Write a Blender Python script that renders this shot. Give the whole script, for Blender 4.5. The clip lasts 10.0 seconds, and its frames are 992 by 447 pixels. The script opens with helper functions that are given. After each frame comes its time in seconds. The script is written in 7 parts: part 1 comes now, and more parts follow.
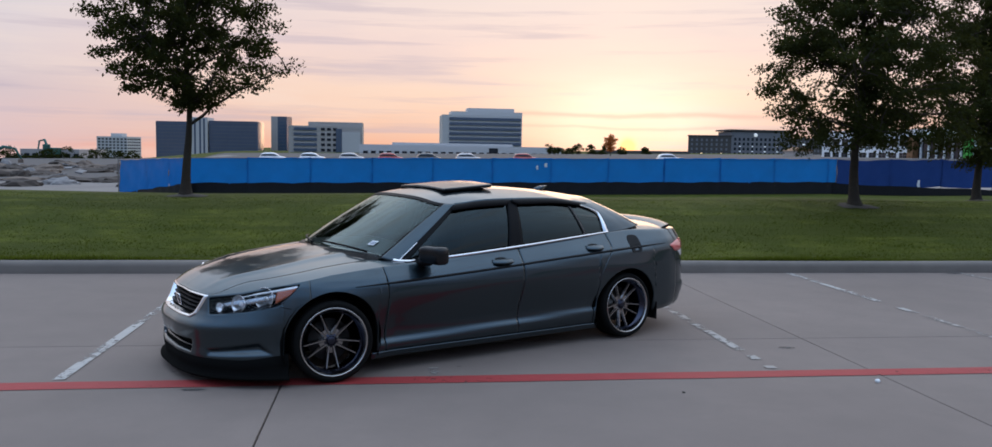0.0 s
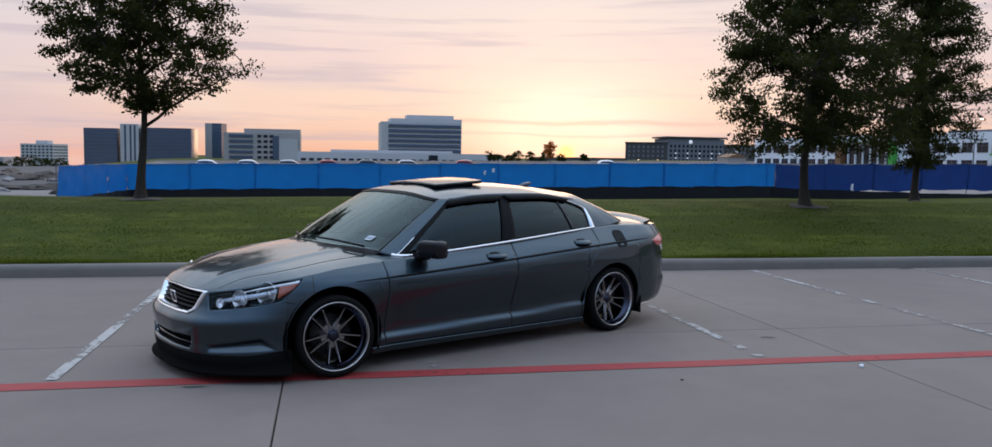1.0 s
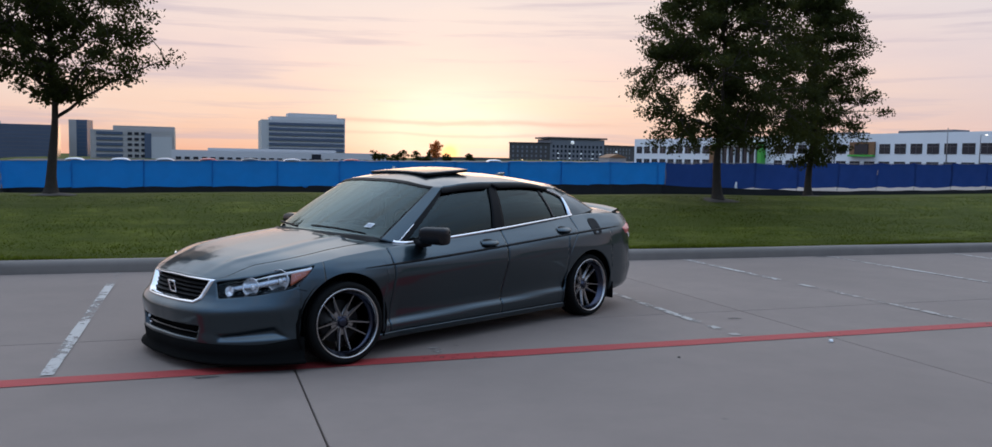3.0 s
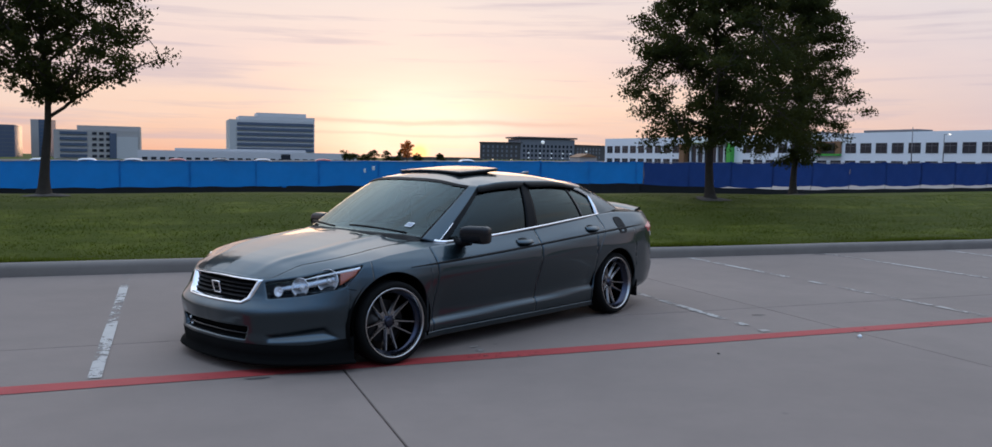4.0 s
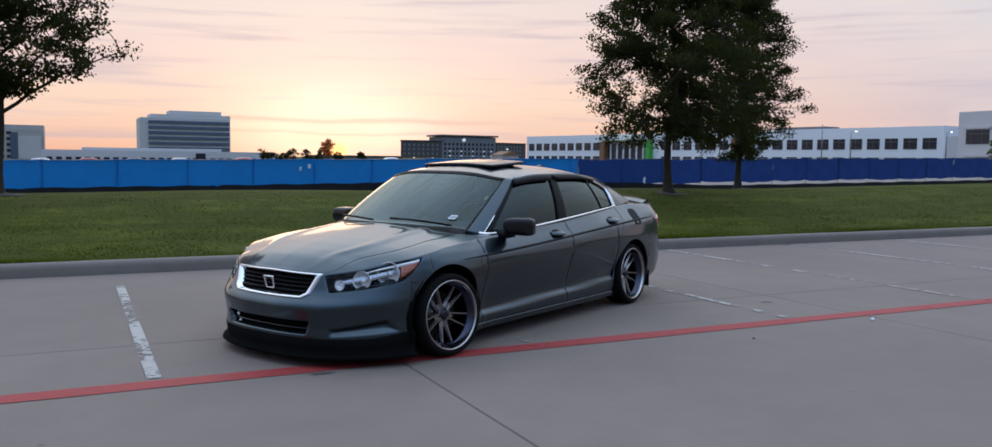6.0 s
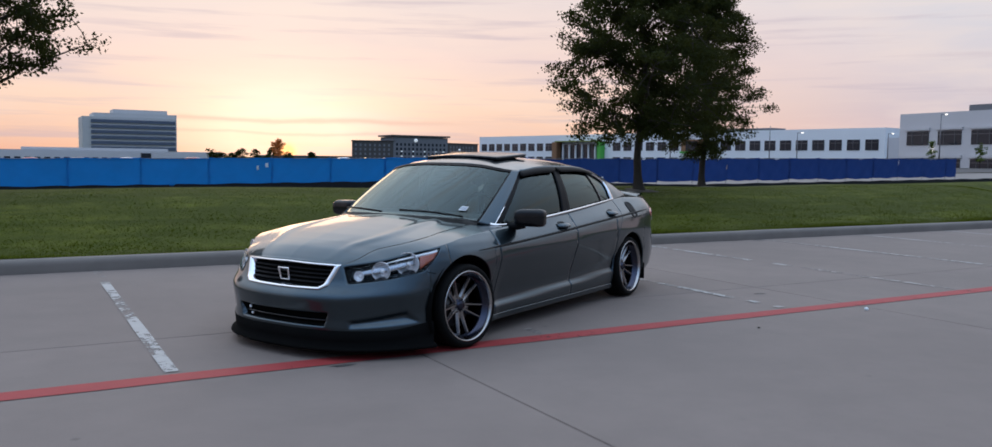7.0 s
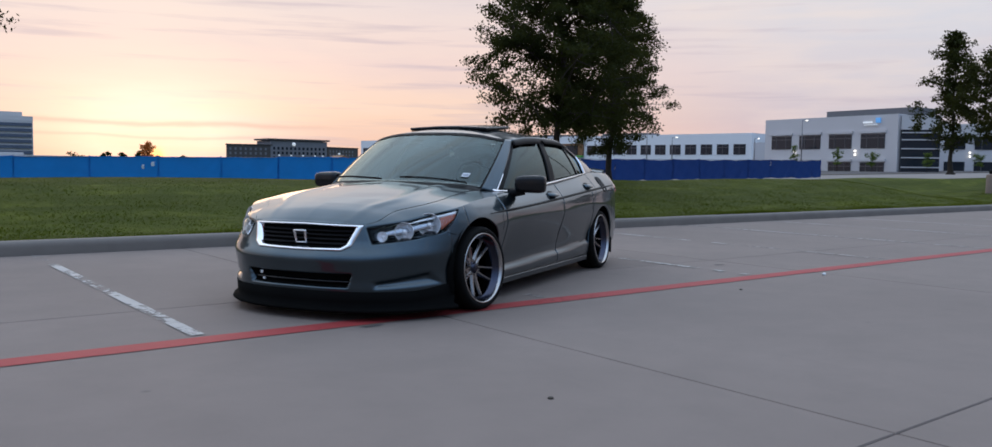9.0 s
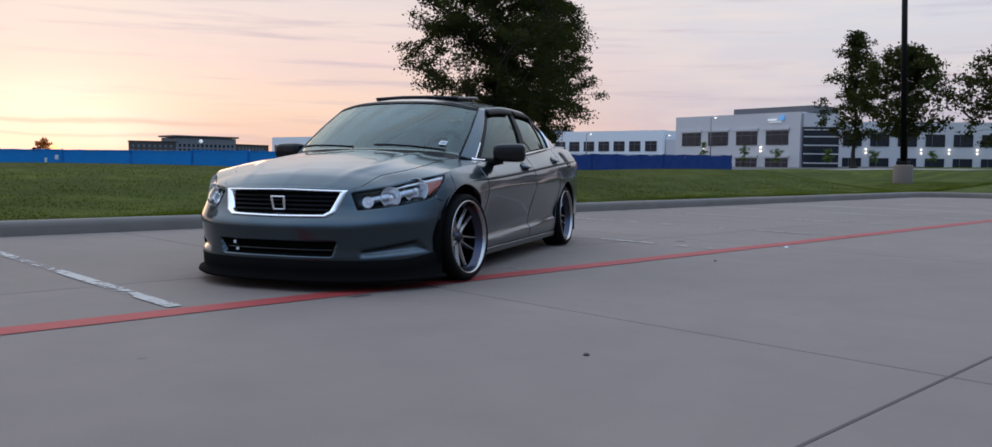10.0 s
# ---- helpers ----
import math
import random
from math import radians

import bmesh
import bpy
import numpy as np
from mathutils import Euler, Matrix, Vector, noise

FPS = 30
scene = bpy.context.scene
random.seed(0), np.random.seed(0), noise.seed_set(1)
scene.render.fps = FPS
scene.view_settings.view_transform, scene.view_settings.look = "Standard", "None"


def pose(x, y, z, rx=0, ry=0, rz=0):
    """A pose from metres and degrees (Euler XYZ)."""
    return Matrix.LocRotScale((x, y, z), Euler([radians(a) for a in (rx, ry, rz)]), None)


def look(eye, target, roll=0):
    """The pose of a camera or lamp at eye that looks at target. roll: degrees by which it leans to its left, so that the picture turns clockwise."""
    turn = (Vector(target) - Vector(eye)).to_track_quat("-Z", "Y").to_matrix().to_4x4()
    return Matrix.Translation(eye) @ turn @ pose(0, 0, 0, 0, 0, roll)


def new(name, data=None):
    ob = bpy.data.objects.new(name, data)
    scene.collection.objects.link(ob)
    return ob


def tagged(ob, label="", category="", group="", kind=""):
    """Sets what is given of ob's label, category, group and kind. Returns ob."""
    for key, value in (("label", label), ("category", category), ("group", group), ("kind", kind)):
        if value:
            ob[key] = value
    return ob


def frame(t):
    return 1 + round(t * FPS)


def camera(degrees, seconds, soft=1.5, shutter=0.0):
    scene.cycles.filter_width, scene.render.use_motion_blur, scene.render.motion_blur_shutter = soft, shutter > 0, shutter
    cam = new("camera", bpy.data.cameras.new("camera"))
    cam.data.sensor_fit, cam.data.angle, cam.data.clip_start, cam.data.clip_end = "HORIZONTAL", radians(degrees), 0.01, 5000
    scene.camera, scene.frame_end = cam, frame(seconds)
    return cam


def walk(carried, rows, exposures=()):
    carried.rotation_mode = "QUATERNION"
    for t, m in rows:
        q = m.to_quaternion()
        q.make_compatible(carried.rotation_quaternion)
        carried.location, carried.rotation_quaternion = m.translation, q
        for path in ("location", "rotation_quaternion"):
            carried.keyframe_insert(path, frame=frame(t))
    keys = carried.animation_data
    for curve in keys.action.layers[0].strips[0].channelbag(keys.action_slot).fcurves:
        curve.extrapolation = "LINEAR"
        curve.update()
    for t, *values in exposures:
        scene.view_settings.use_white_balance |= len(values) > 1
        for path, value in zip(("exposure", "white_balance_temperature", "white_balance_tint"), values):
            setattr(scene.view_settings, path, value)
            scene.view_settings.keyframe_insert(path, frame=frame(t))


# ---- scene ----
cam = camera(60.8, 10.0)
PATH = [
    (0, (0.42, 0.341, 1.641), (0.672, 2.317, 1.469), 1.0),
    (0.5, (0.198, 0.329, 1.606), (0.507, 2.298, 1.442), 0.8),
    (1, (-0.019, 0.338, 1.541), (0.374, 2.293, 1.388), 0.9),
    (1.5, (-0.219, 0.296, 1.491), (0.263, 2.231, 1.343), 0.7),
    (2, (-0.416, 0.31, 1.452), (0.14, 2.225, 1.305), 0.8),
    (2.5, (-0.649, 0.372, 1.44), (-0.033, 2.269, 1.292), 1.0),
    (4, (-1.4, 0.609, 1.419), (-0.677, 2.467, 1.271), 1.0),
    (4.5, (-1.65, 0.714, 1.408), (-0.881, 2.555, 1.261), 0.9),
    (5, (-1.877, 0.788, 1.399), (-1.066, 2.611, 1.252), 0.9),
    (5.5, (-2.068, 0.858, 1.38), (-1.218, 2.663, 1.232), 0.8),
    (7, (-2.655, 1.157, 1.285), (-1.66, 2.886, 1.138), 0.8),
    (7.5, (-2.825, 1.297, 1.208), (-1.777, 2.994, 1.068), 0.9),
    (8, (-3.045, 1.383, 1.143), (-1.935, 3.041, 1.006), 0.8),
    (8.5, (-3.265, 1.485, 1.069), (-2.094, 3.101, 0.938), 1.0),
    (9, (-3.454, 1.6, 0.985), (-2.225, 3.173, 0.853), 0.8),
    (9.5, (-3.595, 1.837, 0.881), (-2.287, 3.344, 0.744), 0.7),
    (10, (-3.679, 2.073, 0.761), (-2.298, 3.513, 0.626), 0.7),
]
walk(cam, [(t, look(eye, target, roll)) for t, eye, target, roll in PATH])

# ---- world, sun and light ----
SUN_AZ = radians(16.0)      # from +y towards +x
SUN_EL = radians(1.6)
SUN_DIR = (math.sin(SUN_AZ) * math.cos(SUN_EL), math.cos(SUN_AZ) * math.cos(SUN_EL), math.sin(SUN_EL))


def link(nt, a, b):
    nt.links.new(a, b)


def node(nt, kind, **kw):
    n = nt.nodes.new(kind)
    for k, v in kw.items():
        if k == "op":
            n.operation = v
        elif k == "blend":
            n.blend_type = v
        elif k == "dtype":
            n.data_type = v
    return n


def maths(nt, op, a, b=None, clamp=False):
    n = node(nt, "ShaderNodeMath", op=op)
    n.use_clamp = clamp
    for i, v in enumerate((a, b)):
        if v is None:
            continue
        if isinstance(v, (int, float)):
            n.inputs[i].default_value = v
        else:
            link(nt, v, n.inputs[i])
    return n.outputs[0]


def ramp(nt, fac, stops, mode="LINEAR"):
    n = node(nt, "ShaderNodeValToRGB")
    n.color_ramp.interpolation = mode
    el = n.color_ramp.elements
    while len(el) < len(stops):
        el.new(0.5)
    for e, (p, c) in zip(el, stops):
        e.position, e.color = p, (*c, 1)
    link(nt, fac, n.inputs[0])
    return n.outputs[0]


def mixc(nt, fac, a, b, blend="MIX"):
    n = node(nt, "ShaderNodeMix", dtype="RGBA")
    n.blend_type = blend
    n.clamp_factor = True
    if isinstance(fac, (int, float)):
        n.inputs[0].default_value = fac
    else:
        link(nt, fac, n.inputs[0])
    for i, v in ((6, a), (7, b)):
        if isinstance(v, tuple):
            n.inputs[i].default_value = (*v, 1)
        else:
            link(nt, v, n.inputs[i])
    return n.outputs[2]


def build_world():
    world = bpy.data.worlds.new("dusk_sky")
    scene.world = world
    world.use_nodes = True
    nt = world.node_tree
    nt.nodes.clear()
    out = node(nt, "ShaderNodeOutputWorld")
    bg = node(nt, "ShaderNodeBackground")
    sky = node(nt, "ShaderNodeTexSky")
    sky.sky_type = "NISHITA"
    sky.sun_disc = False
    sky.sun_elevation = SUN_EL
    sky.sun_rotation = SUN_AZ
    sky.dust_density = 2.0
    co = node(nt, "ShaderNodeTexCoord")
    sep = node(nt, "ShaderNodeSeparateXYZ")
    link(nt, co.outputs["Generated"], sep.inputs[0])
    up = maths(nt, "MAXIMUM", sep.outputs[2], 0.0)
    dot = node(nt, "ShaderNodeVectorMath", op="DOT_PRODUCT")
    link(nt, co.outputs["Generated"], dot.inputs[0])
    dot.inputs[1].default_value = SUN_DIR
    near = maths(nt, "MAXIMUM", dot.outputs["Value"], 0.0)
    # thin haze cloud away from the sun and towards it, by height
    h = maths(nt, "POWER", up, 0.5)
    away = ramp(nt, h, [(0.0, (0.86, 0.52, 0.50)), (0.16, (0.80, 0.55, 0.55)), (0.24, (0.74, 0.56, 0.60)), (0.33, (0.80, 0.66, 0.68)),
                        (0.44, (0.78, 0.74, 0.78)), (0.56, (0.98, 0.99, 1.08)), (0.7, (1.36, 1.48, 1.66)), (0.84, (1.38, 1.64, 2.00)), (1.0, (1.20, 1.56, 2.06))])
    toward = ramp(nt, h, [(0.0, (0.98, 0.44, 0.27)), (0.14, (0.97, 0.60, 0.44)), (0.26, (1.0, 0.73, 0.59)), (0.34, (0.98, 0.75, 0.68)),
                          (0.44, (0.89, 0.77, 0.75)), (0.56, (1.14, 1.08, 1.08)), (0.7, (1.62, 1.66, 1.76)), (0.84, (1.46, 1.68, 2.00)), (1.0, (1.20, 1.56, 2.06))])
    back = ramp(nt, h, [(0.0, (0.10, 0.12, 0.17)), (0.3, (0.16, 0.20, 0.30)), (0.5, (0.24, 0.35, 0.53)), (0.7, (0.44, 0.73, 1.20)), (0.84, (0.80, 1.20, 1.84)), (1.0, (1.20, 1.56, 2.06))])
    cool = ramp(nt, h, [(0.0, (0.72, 0.56, 0.58)), (0.16, (0.74, 0.60, 0.63)), (0.24, (0.62, 0.58, 0.66)), (0.33, (0.72, 0.68, 0.73)), (0.44, (0.72, 0.74, 0.82)), (0.56, (0.90, 0.98, 1.12)), (0.7, (1.24, 1.42, 1.70)), (0.84, (1.34, 1.62, 2.02)), (1.0, (1.20, 1.56, 2.06))])
    n_side = maths(nt, "ADD", maths(nt, "MULTIPLY", dot.outputs["Value"], 0.5), 0.5)
    away = mixc(nt, ramp(nt, n_side, [(0.83, (0, 0, 0)), (0.97, (1, 1, 1))]), cool, away)
    base = mixc(nt, ramp(nt, n_side, [(0.35, (0, 0, 0)), (0.72, (1, 1, 1))]), back, away)
    base = mixc(nt, ramp(nt, n_side, [(0.86, (0, 0, 0)), (0.985, (1, 1, 1))], "EASE"), base, toward)
    # streaks of cloud
    mp = node(nt, "ShaderNodeMapping")
    mp.inputs["Scale"].default_value = (1.3, 1.3, 26.0)
    link(nt, co.outputs["Generated"], mp.inputs[0])
    ns = node(nt, "ShaderNodeTexNoise")
    ns.inputs["Scale"].default_value = 2.6
    ns.inputs["Detail"].default_value = 6.0
    ns.inputs["Roughness"].default_value = 0.55
    link(nt, mp.outputs[0], ns.inputs["Vector"])
    streak = ramp(nt, ns.outputs[0], [(0.54, (0, 0, 0)), (0.66, (1, 1, 1))])
    base = mixc(nt, maths(nt, "MULTIPLY", streak, 0.55), base, mixc(nt, 0.8, base, (0.52, 0.45, 0.55)))
    bright = ramp(nt, ns.outputs[0], [(0.30, (1, 1, 1)), (0.45, (0, 0, 0))])
    base = mixc(nt, maths(nt, "MULTIPLY", bright, 0.30), base, mixc(nt, 0.5, base, (1.0, 0.84, 0.72)))
    mp2 = node(nt, "ShaderNodeMapping")
    mp2.inputs["Scale"].default_value = (1.0, 1.0, 5.0)
    link(nt, co.outputs["Generated"], mp2.inputs[0])
    nb = node(nt, "ShaderNodeTexNoise")
    nb.inputs["Scale"].default_value, nb.inputs["Detail"].default_value, nb.inputs["Roughness"].default_value = 3.2, 7.0, 0.55
    link(nt, mp2.outputs[0], nb.inputs["Vector"])
    base = mixc(nt, ramp(nt, nb.outputs[0], [(0.50, (0, 0, 0)), (0.66, (0.5, 0.5, 0.5))]), base, mixc(nt, 0.5, base, (0.66, 0.58, 0.66)))
    base = mixc(nt, ramp(nt, nb.outputs[0], [(0.34, (0.55, 0.55, 0.55)), (0.48, (0, 0, 0))]), base, mixc(nt, 0.6, base, (1.0, 0.82, 0.72)))
    # glow round the low sun
    low = node(nt, "ShaderNodeVectorMath", op="DOT_PRODUCT")
    link(nt, co.outputs["Generated"], low.inputs[0])
    low.inputs[1].default_value = (math.sin(SUN_AZ), math.cos(SUN_AZ), 0.007)
    g0 = maths(nt, "POWER", maths(nt, "MINIMUM", maths(nt, "MAXIMUM", low.outputs["Value"], 0.0), 1.0), 34000.0)
    flat = node(nt, "ShaderNodeVectorMath", op="MULTIPLY")
    link(nt, co.outputs["Generated"], flat.inputs[0])
    flat.inputs[1].default_value = (1.0, 1.0, 2.2)
    unit = node(nt, "ShaderNodeVectorMath", op="NORMALIZE")
    link(nt, flat.outputs[0], unit.inputs[0])
    wide = node(nt, "ShaderNodeVectorMath", op="DOT_PRODUCT")
    link(nt, unit.outputs[0], wide.inputs[0])
    wide.inputs[1].default_value = (math.sin(SUN_AZ), math.cos(SUN_AZ), 0.06)
    g1 = maths(nt, "POWER", maths(nt, "MINIMUM", maths(nt, "MAXIMUM", wide.outputs["Value"], 0.0), 1.0), 170.0)
    # a long thin streak of grey cloud above the sun, and a fainter one below it
    wob = node(nt, "ShaderNodeTexNoise")
    wob.inputs["Scale"].default_value, wob.inputs["Detail"].default_value = 9.0, 4.0
    mp3 = node(nt, "ShaderNodeMapping")
    mp3.inputs["Scale"].default_value = (1.0, 1.0, 3.0)
    link(nt, co.outputs["Generated"], mp3.inputs[0])
    link(nt, mp3.outputs[0], wob.inputs["Vector"])
    span = ramp(nt, maths(nt, "ADD", near, maths(nt, "MULTIPLY", maths(nt, "SUBTRACT", wob.outputs[0], 0.5), 0.03)), [(0.975, (0, 0, 0)), (0.990, (1, 1, 1))])
    g2 = maths(nt, "POWER", near, 60.0)
    base = mixc(nt, g2, base, (0.12, 0.11, 0.06), "ADD")
    base = mixc(nt, g1, base, (0.34, 0.30, 0.22), "ADD")
    for height, thick, depth in ((0.043, 0.0030, 0.60), (0.029, 0.0016, 0.40)):
        d = maths(nt, "SUBTRACT", sep.outputs[2], maths(nt, "ADD", height - 0.007, maths(nt, "MULTIPLY", wob.outputs[0], 0.014)))
        k = maths(nt, "DIVIDE", d, thick)
        k = maths(nt, "POWER", 2.718, maths(nt, "MULTIPLY", maths(nt, "MULTIPLY", k, k), -1.0))
        base = mixc(nt, maths(nt, "MULTIPLY", maths(nt, "MULTIPLY", k, span), depth), base, mixc(nt, 0.8, base, (0.78, 0.50, 0.42)))
    base = mixc(nt, maths(nt, "MULTIPLY", g0, 0.95), base, (2.4, 1.15, 0.42))
    total = mixc(nt, 1.0, base, mixc(nt, 1.0, sky.outputs[0], (0.004, 0.004, 0.004), "MULTIPLY"), "ADD")
    link(nt, total, bg.inputs[0])
    bg.inputs[1].default_value = SKY_STRENGTH
    link(nt, bg.outputs[0], out.inputs[0])


SKY_STRENGTH = 0.95
build_world()
sun_data = bpy.data.lights.new("sun", "SUN")
sun_data.energy, sun_data.angle, sun_data.color = 0.28, radians(24.0), (1.0, 0.60, 0.34)
sun = new("sun", sun_data)
sun.matrix_basis = look((0, 0, 0), (-SUN_DIR[0], -SUN_DIR[1], -SUN_DIR[2]))


# ---- materials ----
def material(name, base, rough=0.6, metal=0.0, vary=0.12, scale=6.0, fine=60.0, bump=0.0, coat=0.0, spec=0.5, tint=None, emit=0.0,
             random_tint=0.0, bump_scale=None):
    """Principled surface with variation at two scales, and fine relief."""
    m = bpy.data.materials.new(name)
    m.use_nodes = True
    nt = m.node_tree
    p = nt.nodes["Principled BSDF"]
    co = node(nt, "ShaderNodeTexCoord")
    n1 = node(nt, "ShaderNodeTexNoise")
    n1.inputs["Scale"].default_value, n1.inputs["Detail"].default_value = scale, 5.0
    n2 = node(nt, "ShaderNodeTexNoise")
    n2.inputs["Scale"].default_value, n2.inputs["Detail"].default_value = fine, 3.0
    for n in (n1, n2):
        link(nt, co.outputs["Object"], n.inputs["Vector"])
    dark = tuple(c * (1 - vary) for c in base)
    light = tuple(min(1, c * (1 + vary)) for c in (tint or base))
    col = mixc(nt, n1.outputs[0], dark, light)
    col = mixc(nt, maths(nt, "MULTIPLY", n2.outputs[0], vary), col, tuple(c * 0.55 for c in base))
    if random_tint:
        info = node(nt, "ShaderNodeObjectInfo")
        col = mixc(nt, maths(nt, "MULTIPLY", info.outputs["Random"], random_tint), col, tuple(c * 0.6 for c in base))
    link(nt, col, p.inputs["Base Color"])
    p.inputs["Roughness"].default_value, p.inputs["Metallic"].default_value = rough, metal
    p.inputs["Coat Weight"].default_value, p.inputs["Specular IOR Level"].default_value = coat, spec
    p.inputs["Coat Roughness"].default_value = 0.03
    if bump:
        b = node(nt, "ShaderNodeBump")
        b.inputs["Strength"].default_value, b.inputs["Distance"].default_value = bump, 0.01
        n3 = node(nt, "ShaderNodeTexNoise")
        n3.inputs["Scale"].default_value, n3.inputs["Detail"].default_value = bump_scale or fine, 4.0
        link(nt, co.outputs["Object"], n3.inputs["Vector"])
        link(nt, n3.outputs[0], b.inputs["Height"])
        link(nt, b.outputs[0], p.inputs["Normal"])
    if emit:
        p.inputs["Emission Color"].default_value = (*base, 1)
        p.inputs["Emission Strength"].default_value = emit
    return m


def worn_paint(name, base, keep, scale=9.0):
    """Road paint that has worn off in patches and lets the concrete show."""
    m = material(name, base, 0.7, vary=0.15, scale=5, fine=90)
    nt = m.node_tree
    p = nt.nodes["Principled BSDF"]
    out = nt.nodes["Material Output"]
    co = node(nt, "ShaderNodeTexCoord")
    n1 = node(nt, "ShaderNodeTexNoise")
    n1.inputs["Scale"].default_value, n1.inputs["Detail"].default_value, n1.inputs["Roughness"].default_value = scale, 8.0, 0.72
    n2 = node(nt, "ShaderNodeTexNoise")
    n2.inputs["Scale"].default_value, n2.inputs["Detail"].default_value = 0.9, 2.0
    for n in (n1, n2):
        link(nt, co.outputs["Object"], n.inputs["Vector"])
    f = maths(nt, "ADD", n1.outputs[0], maths(nt, "MULTIPLY", maths(nt, "SUBTRACT", n2.outputs[0], 0.5), 0.9))
    f = ramp(nt, f, [(keep - 0.05, (1, 1, 1)), (keep + 0.07, (0, 0, 0))])
    tr = node(nt, "ShaderNodeBsdfTransparent")
    mx = node(nt, "ShaderNodeMixShader")
    link(nt, f, mx.inputs[0])
    link(nt, tr.outputs[0], mx.inputs[1])
    link(nt, p.outputs[0], mx.inputs[2])
    link(nt, mx.outputs[0], out.inputs[0])
    return m


def glass(name, colour, rough=0.02, through_light=0.5, ior=1.5):
    """Tinted pane: a glossy coat over a tinted see-through sheet."""
    m = bpy.data.materials.new(name)
    m.use_nodes = True
    nt = m.node_tree
    nt.nodes.clear()
    out = node(nt, "ShaderNodeOutputMaterial")
    tr = node(nt, "ShaderNodeBsdfTransparent")
    tr.inputs[0].default_value = (*[c * through_light for c in colour], 1)
    gl = node(nt, "ShaderNodeBsdfGlossy")
    gl.inputs["Roughness"].default_value = rough
    gl.inputs["Color"].default_value = (0.82, 0.97, 0.96, 1)
    fr = node(nt, "ShaderNodeFresnel")
    fr.inputs[0].default_value = ior
    mx = node(nt, "ShaderNodeMixShader")
    link(nt, fr.outputs[0], mx.inputs[0])
    link(nt, tr.outputs[0], mx.inputs[1])
    link(nt, gl.outputs[0], mx.inputs[2])
    link(nt, mx.outputs[0], out.inputs[0])
    return m


def concrete_material(name, base, stain=0.35):
    m = bpy.data.materials.new(name)
    m.use_nodes = True
    nt = m.node_tree
    p = nt.nodes["Principled BSDF"]
    geo = node(nt, "ShaderNodeNewGeometry")
    pos = geo.outputs["Position"]

    def noise_at(scale, detail, rough=0.6):
        n = node(nt, "ShaderNodeTexNoise")
        n.inputs["Scale"].default_value, n.inputs["Detail"].default_value, n.inputs["Roughness"].default_value = scale, detail, rough
        link(nt, pos, n.inputs["Vector"])
        return n.outputs[0]
    col = mixc(nt, ramp(nt, noise_at(0.35, 4), [(0.3, (0, 0, 0)), (0.7, (1, 1, 1))]), tuple(c * 0.86 for c in base), tuple(c * 1.08 for c in base))
    col = mixc(nt, ramp(nt, noise_at(2.2, 7, 0.7), [(0.42, (0, 0, 0)), (0.75, (1, 1, 1))]), col, mixc(nt, stain, col, tuple(c * 0.62 for c in base)))
    col = mixc(nt, ramp(nt, noise_at(160, 3), [(0.35, (0, 0, 0)), (0.7, (0.35, 0.35, 0.35))]), col, tuple(c * 0.7 for c in base))
    info = node(nt, "ShaderNodeObjectInfo")
    col = mixc(nt, maths(nt, "MULTIPLY", info.outputs["Random"], 0.16), col, tuple(c * 0.7 for c in base))
    # dark drips and specks
    vor = node(nt, "ShaderNodeTexVoronoi")
    vor.inputs["Scale"].default_value = 1.4
    link(nt, pos, vor.inputs["Vector"])
    col = mixc(nt, ramp(nt, vor.outputs["Distance"], [(0.015, (0.6, 0.6, 0.6)), (0.04, (0, 0, 0))]), col, tuple(c * 0.45 for c in base))
    link(nt, col, p.inputs["Base Color"])
    p.inputs["Roughness"].default_value = 0.82
    p.inputs["Specular IOR Level"].default_value = 0.35
    b = node(nt, "ShaderNodeBump")
    b.inputs["Strength"].default_value, b.inputs["Distance"].default_value = 0.35, 0.004
    link(nt, noise_at(220, 4), b.inputs["Height"])
    link(nt, b.outputs[0], p.inputs["Normal"])
    return m


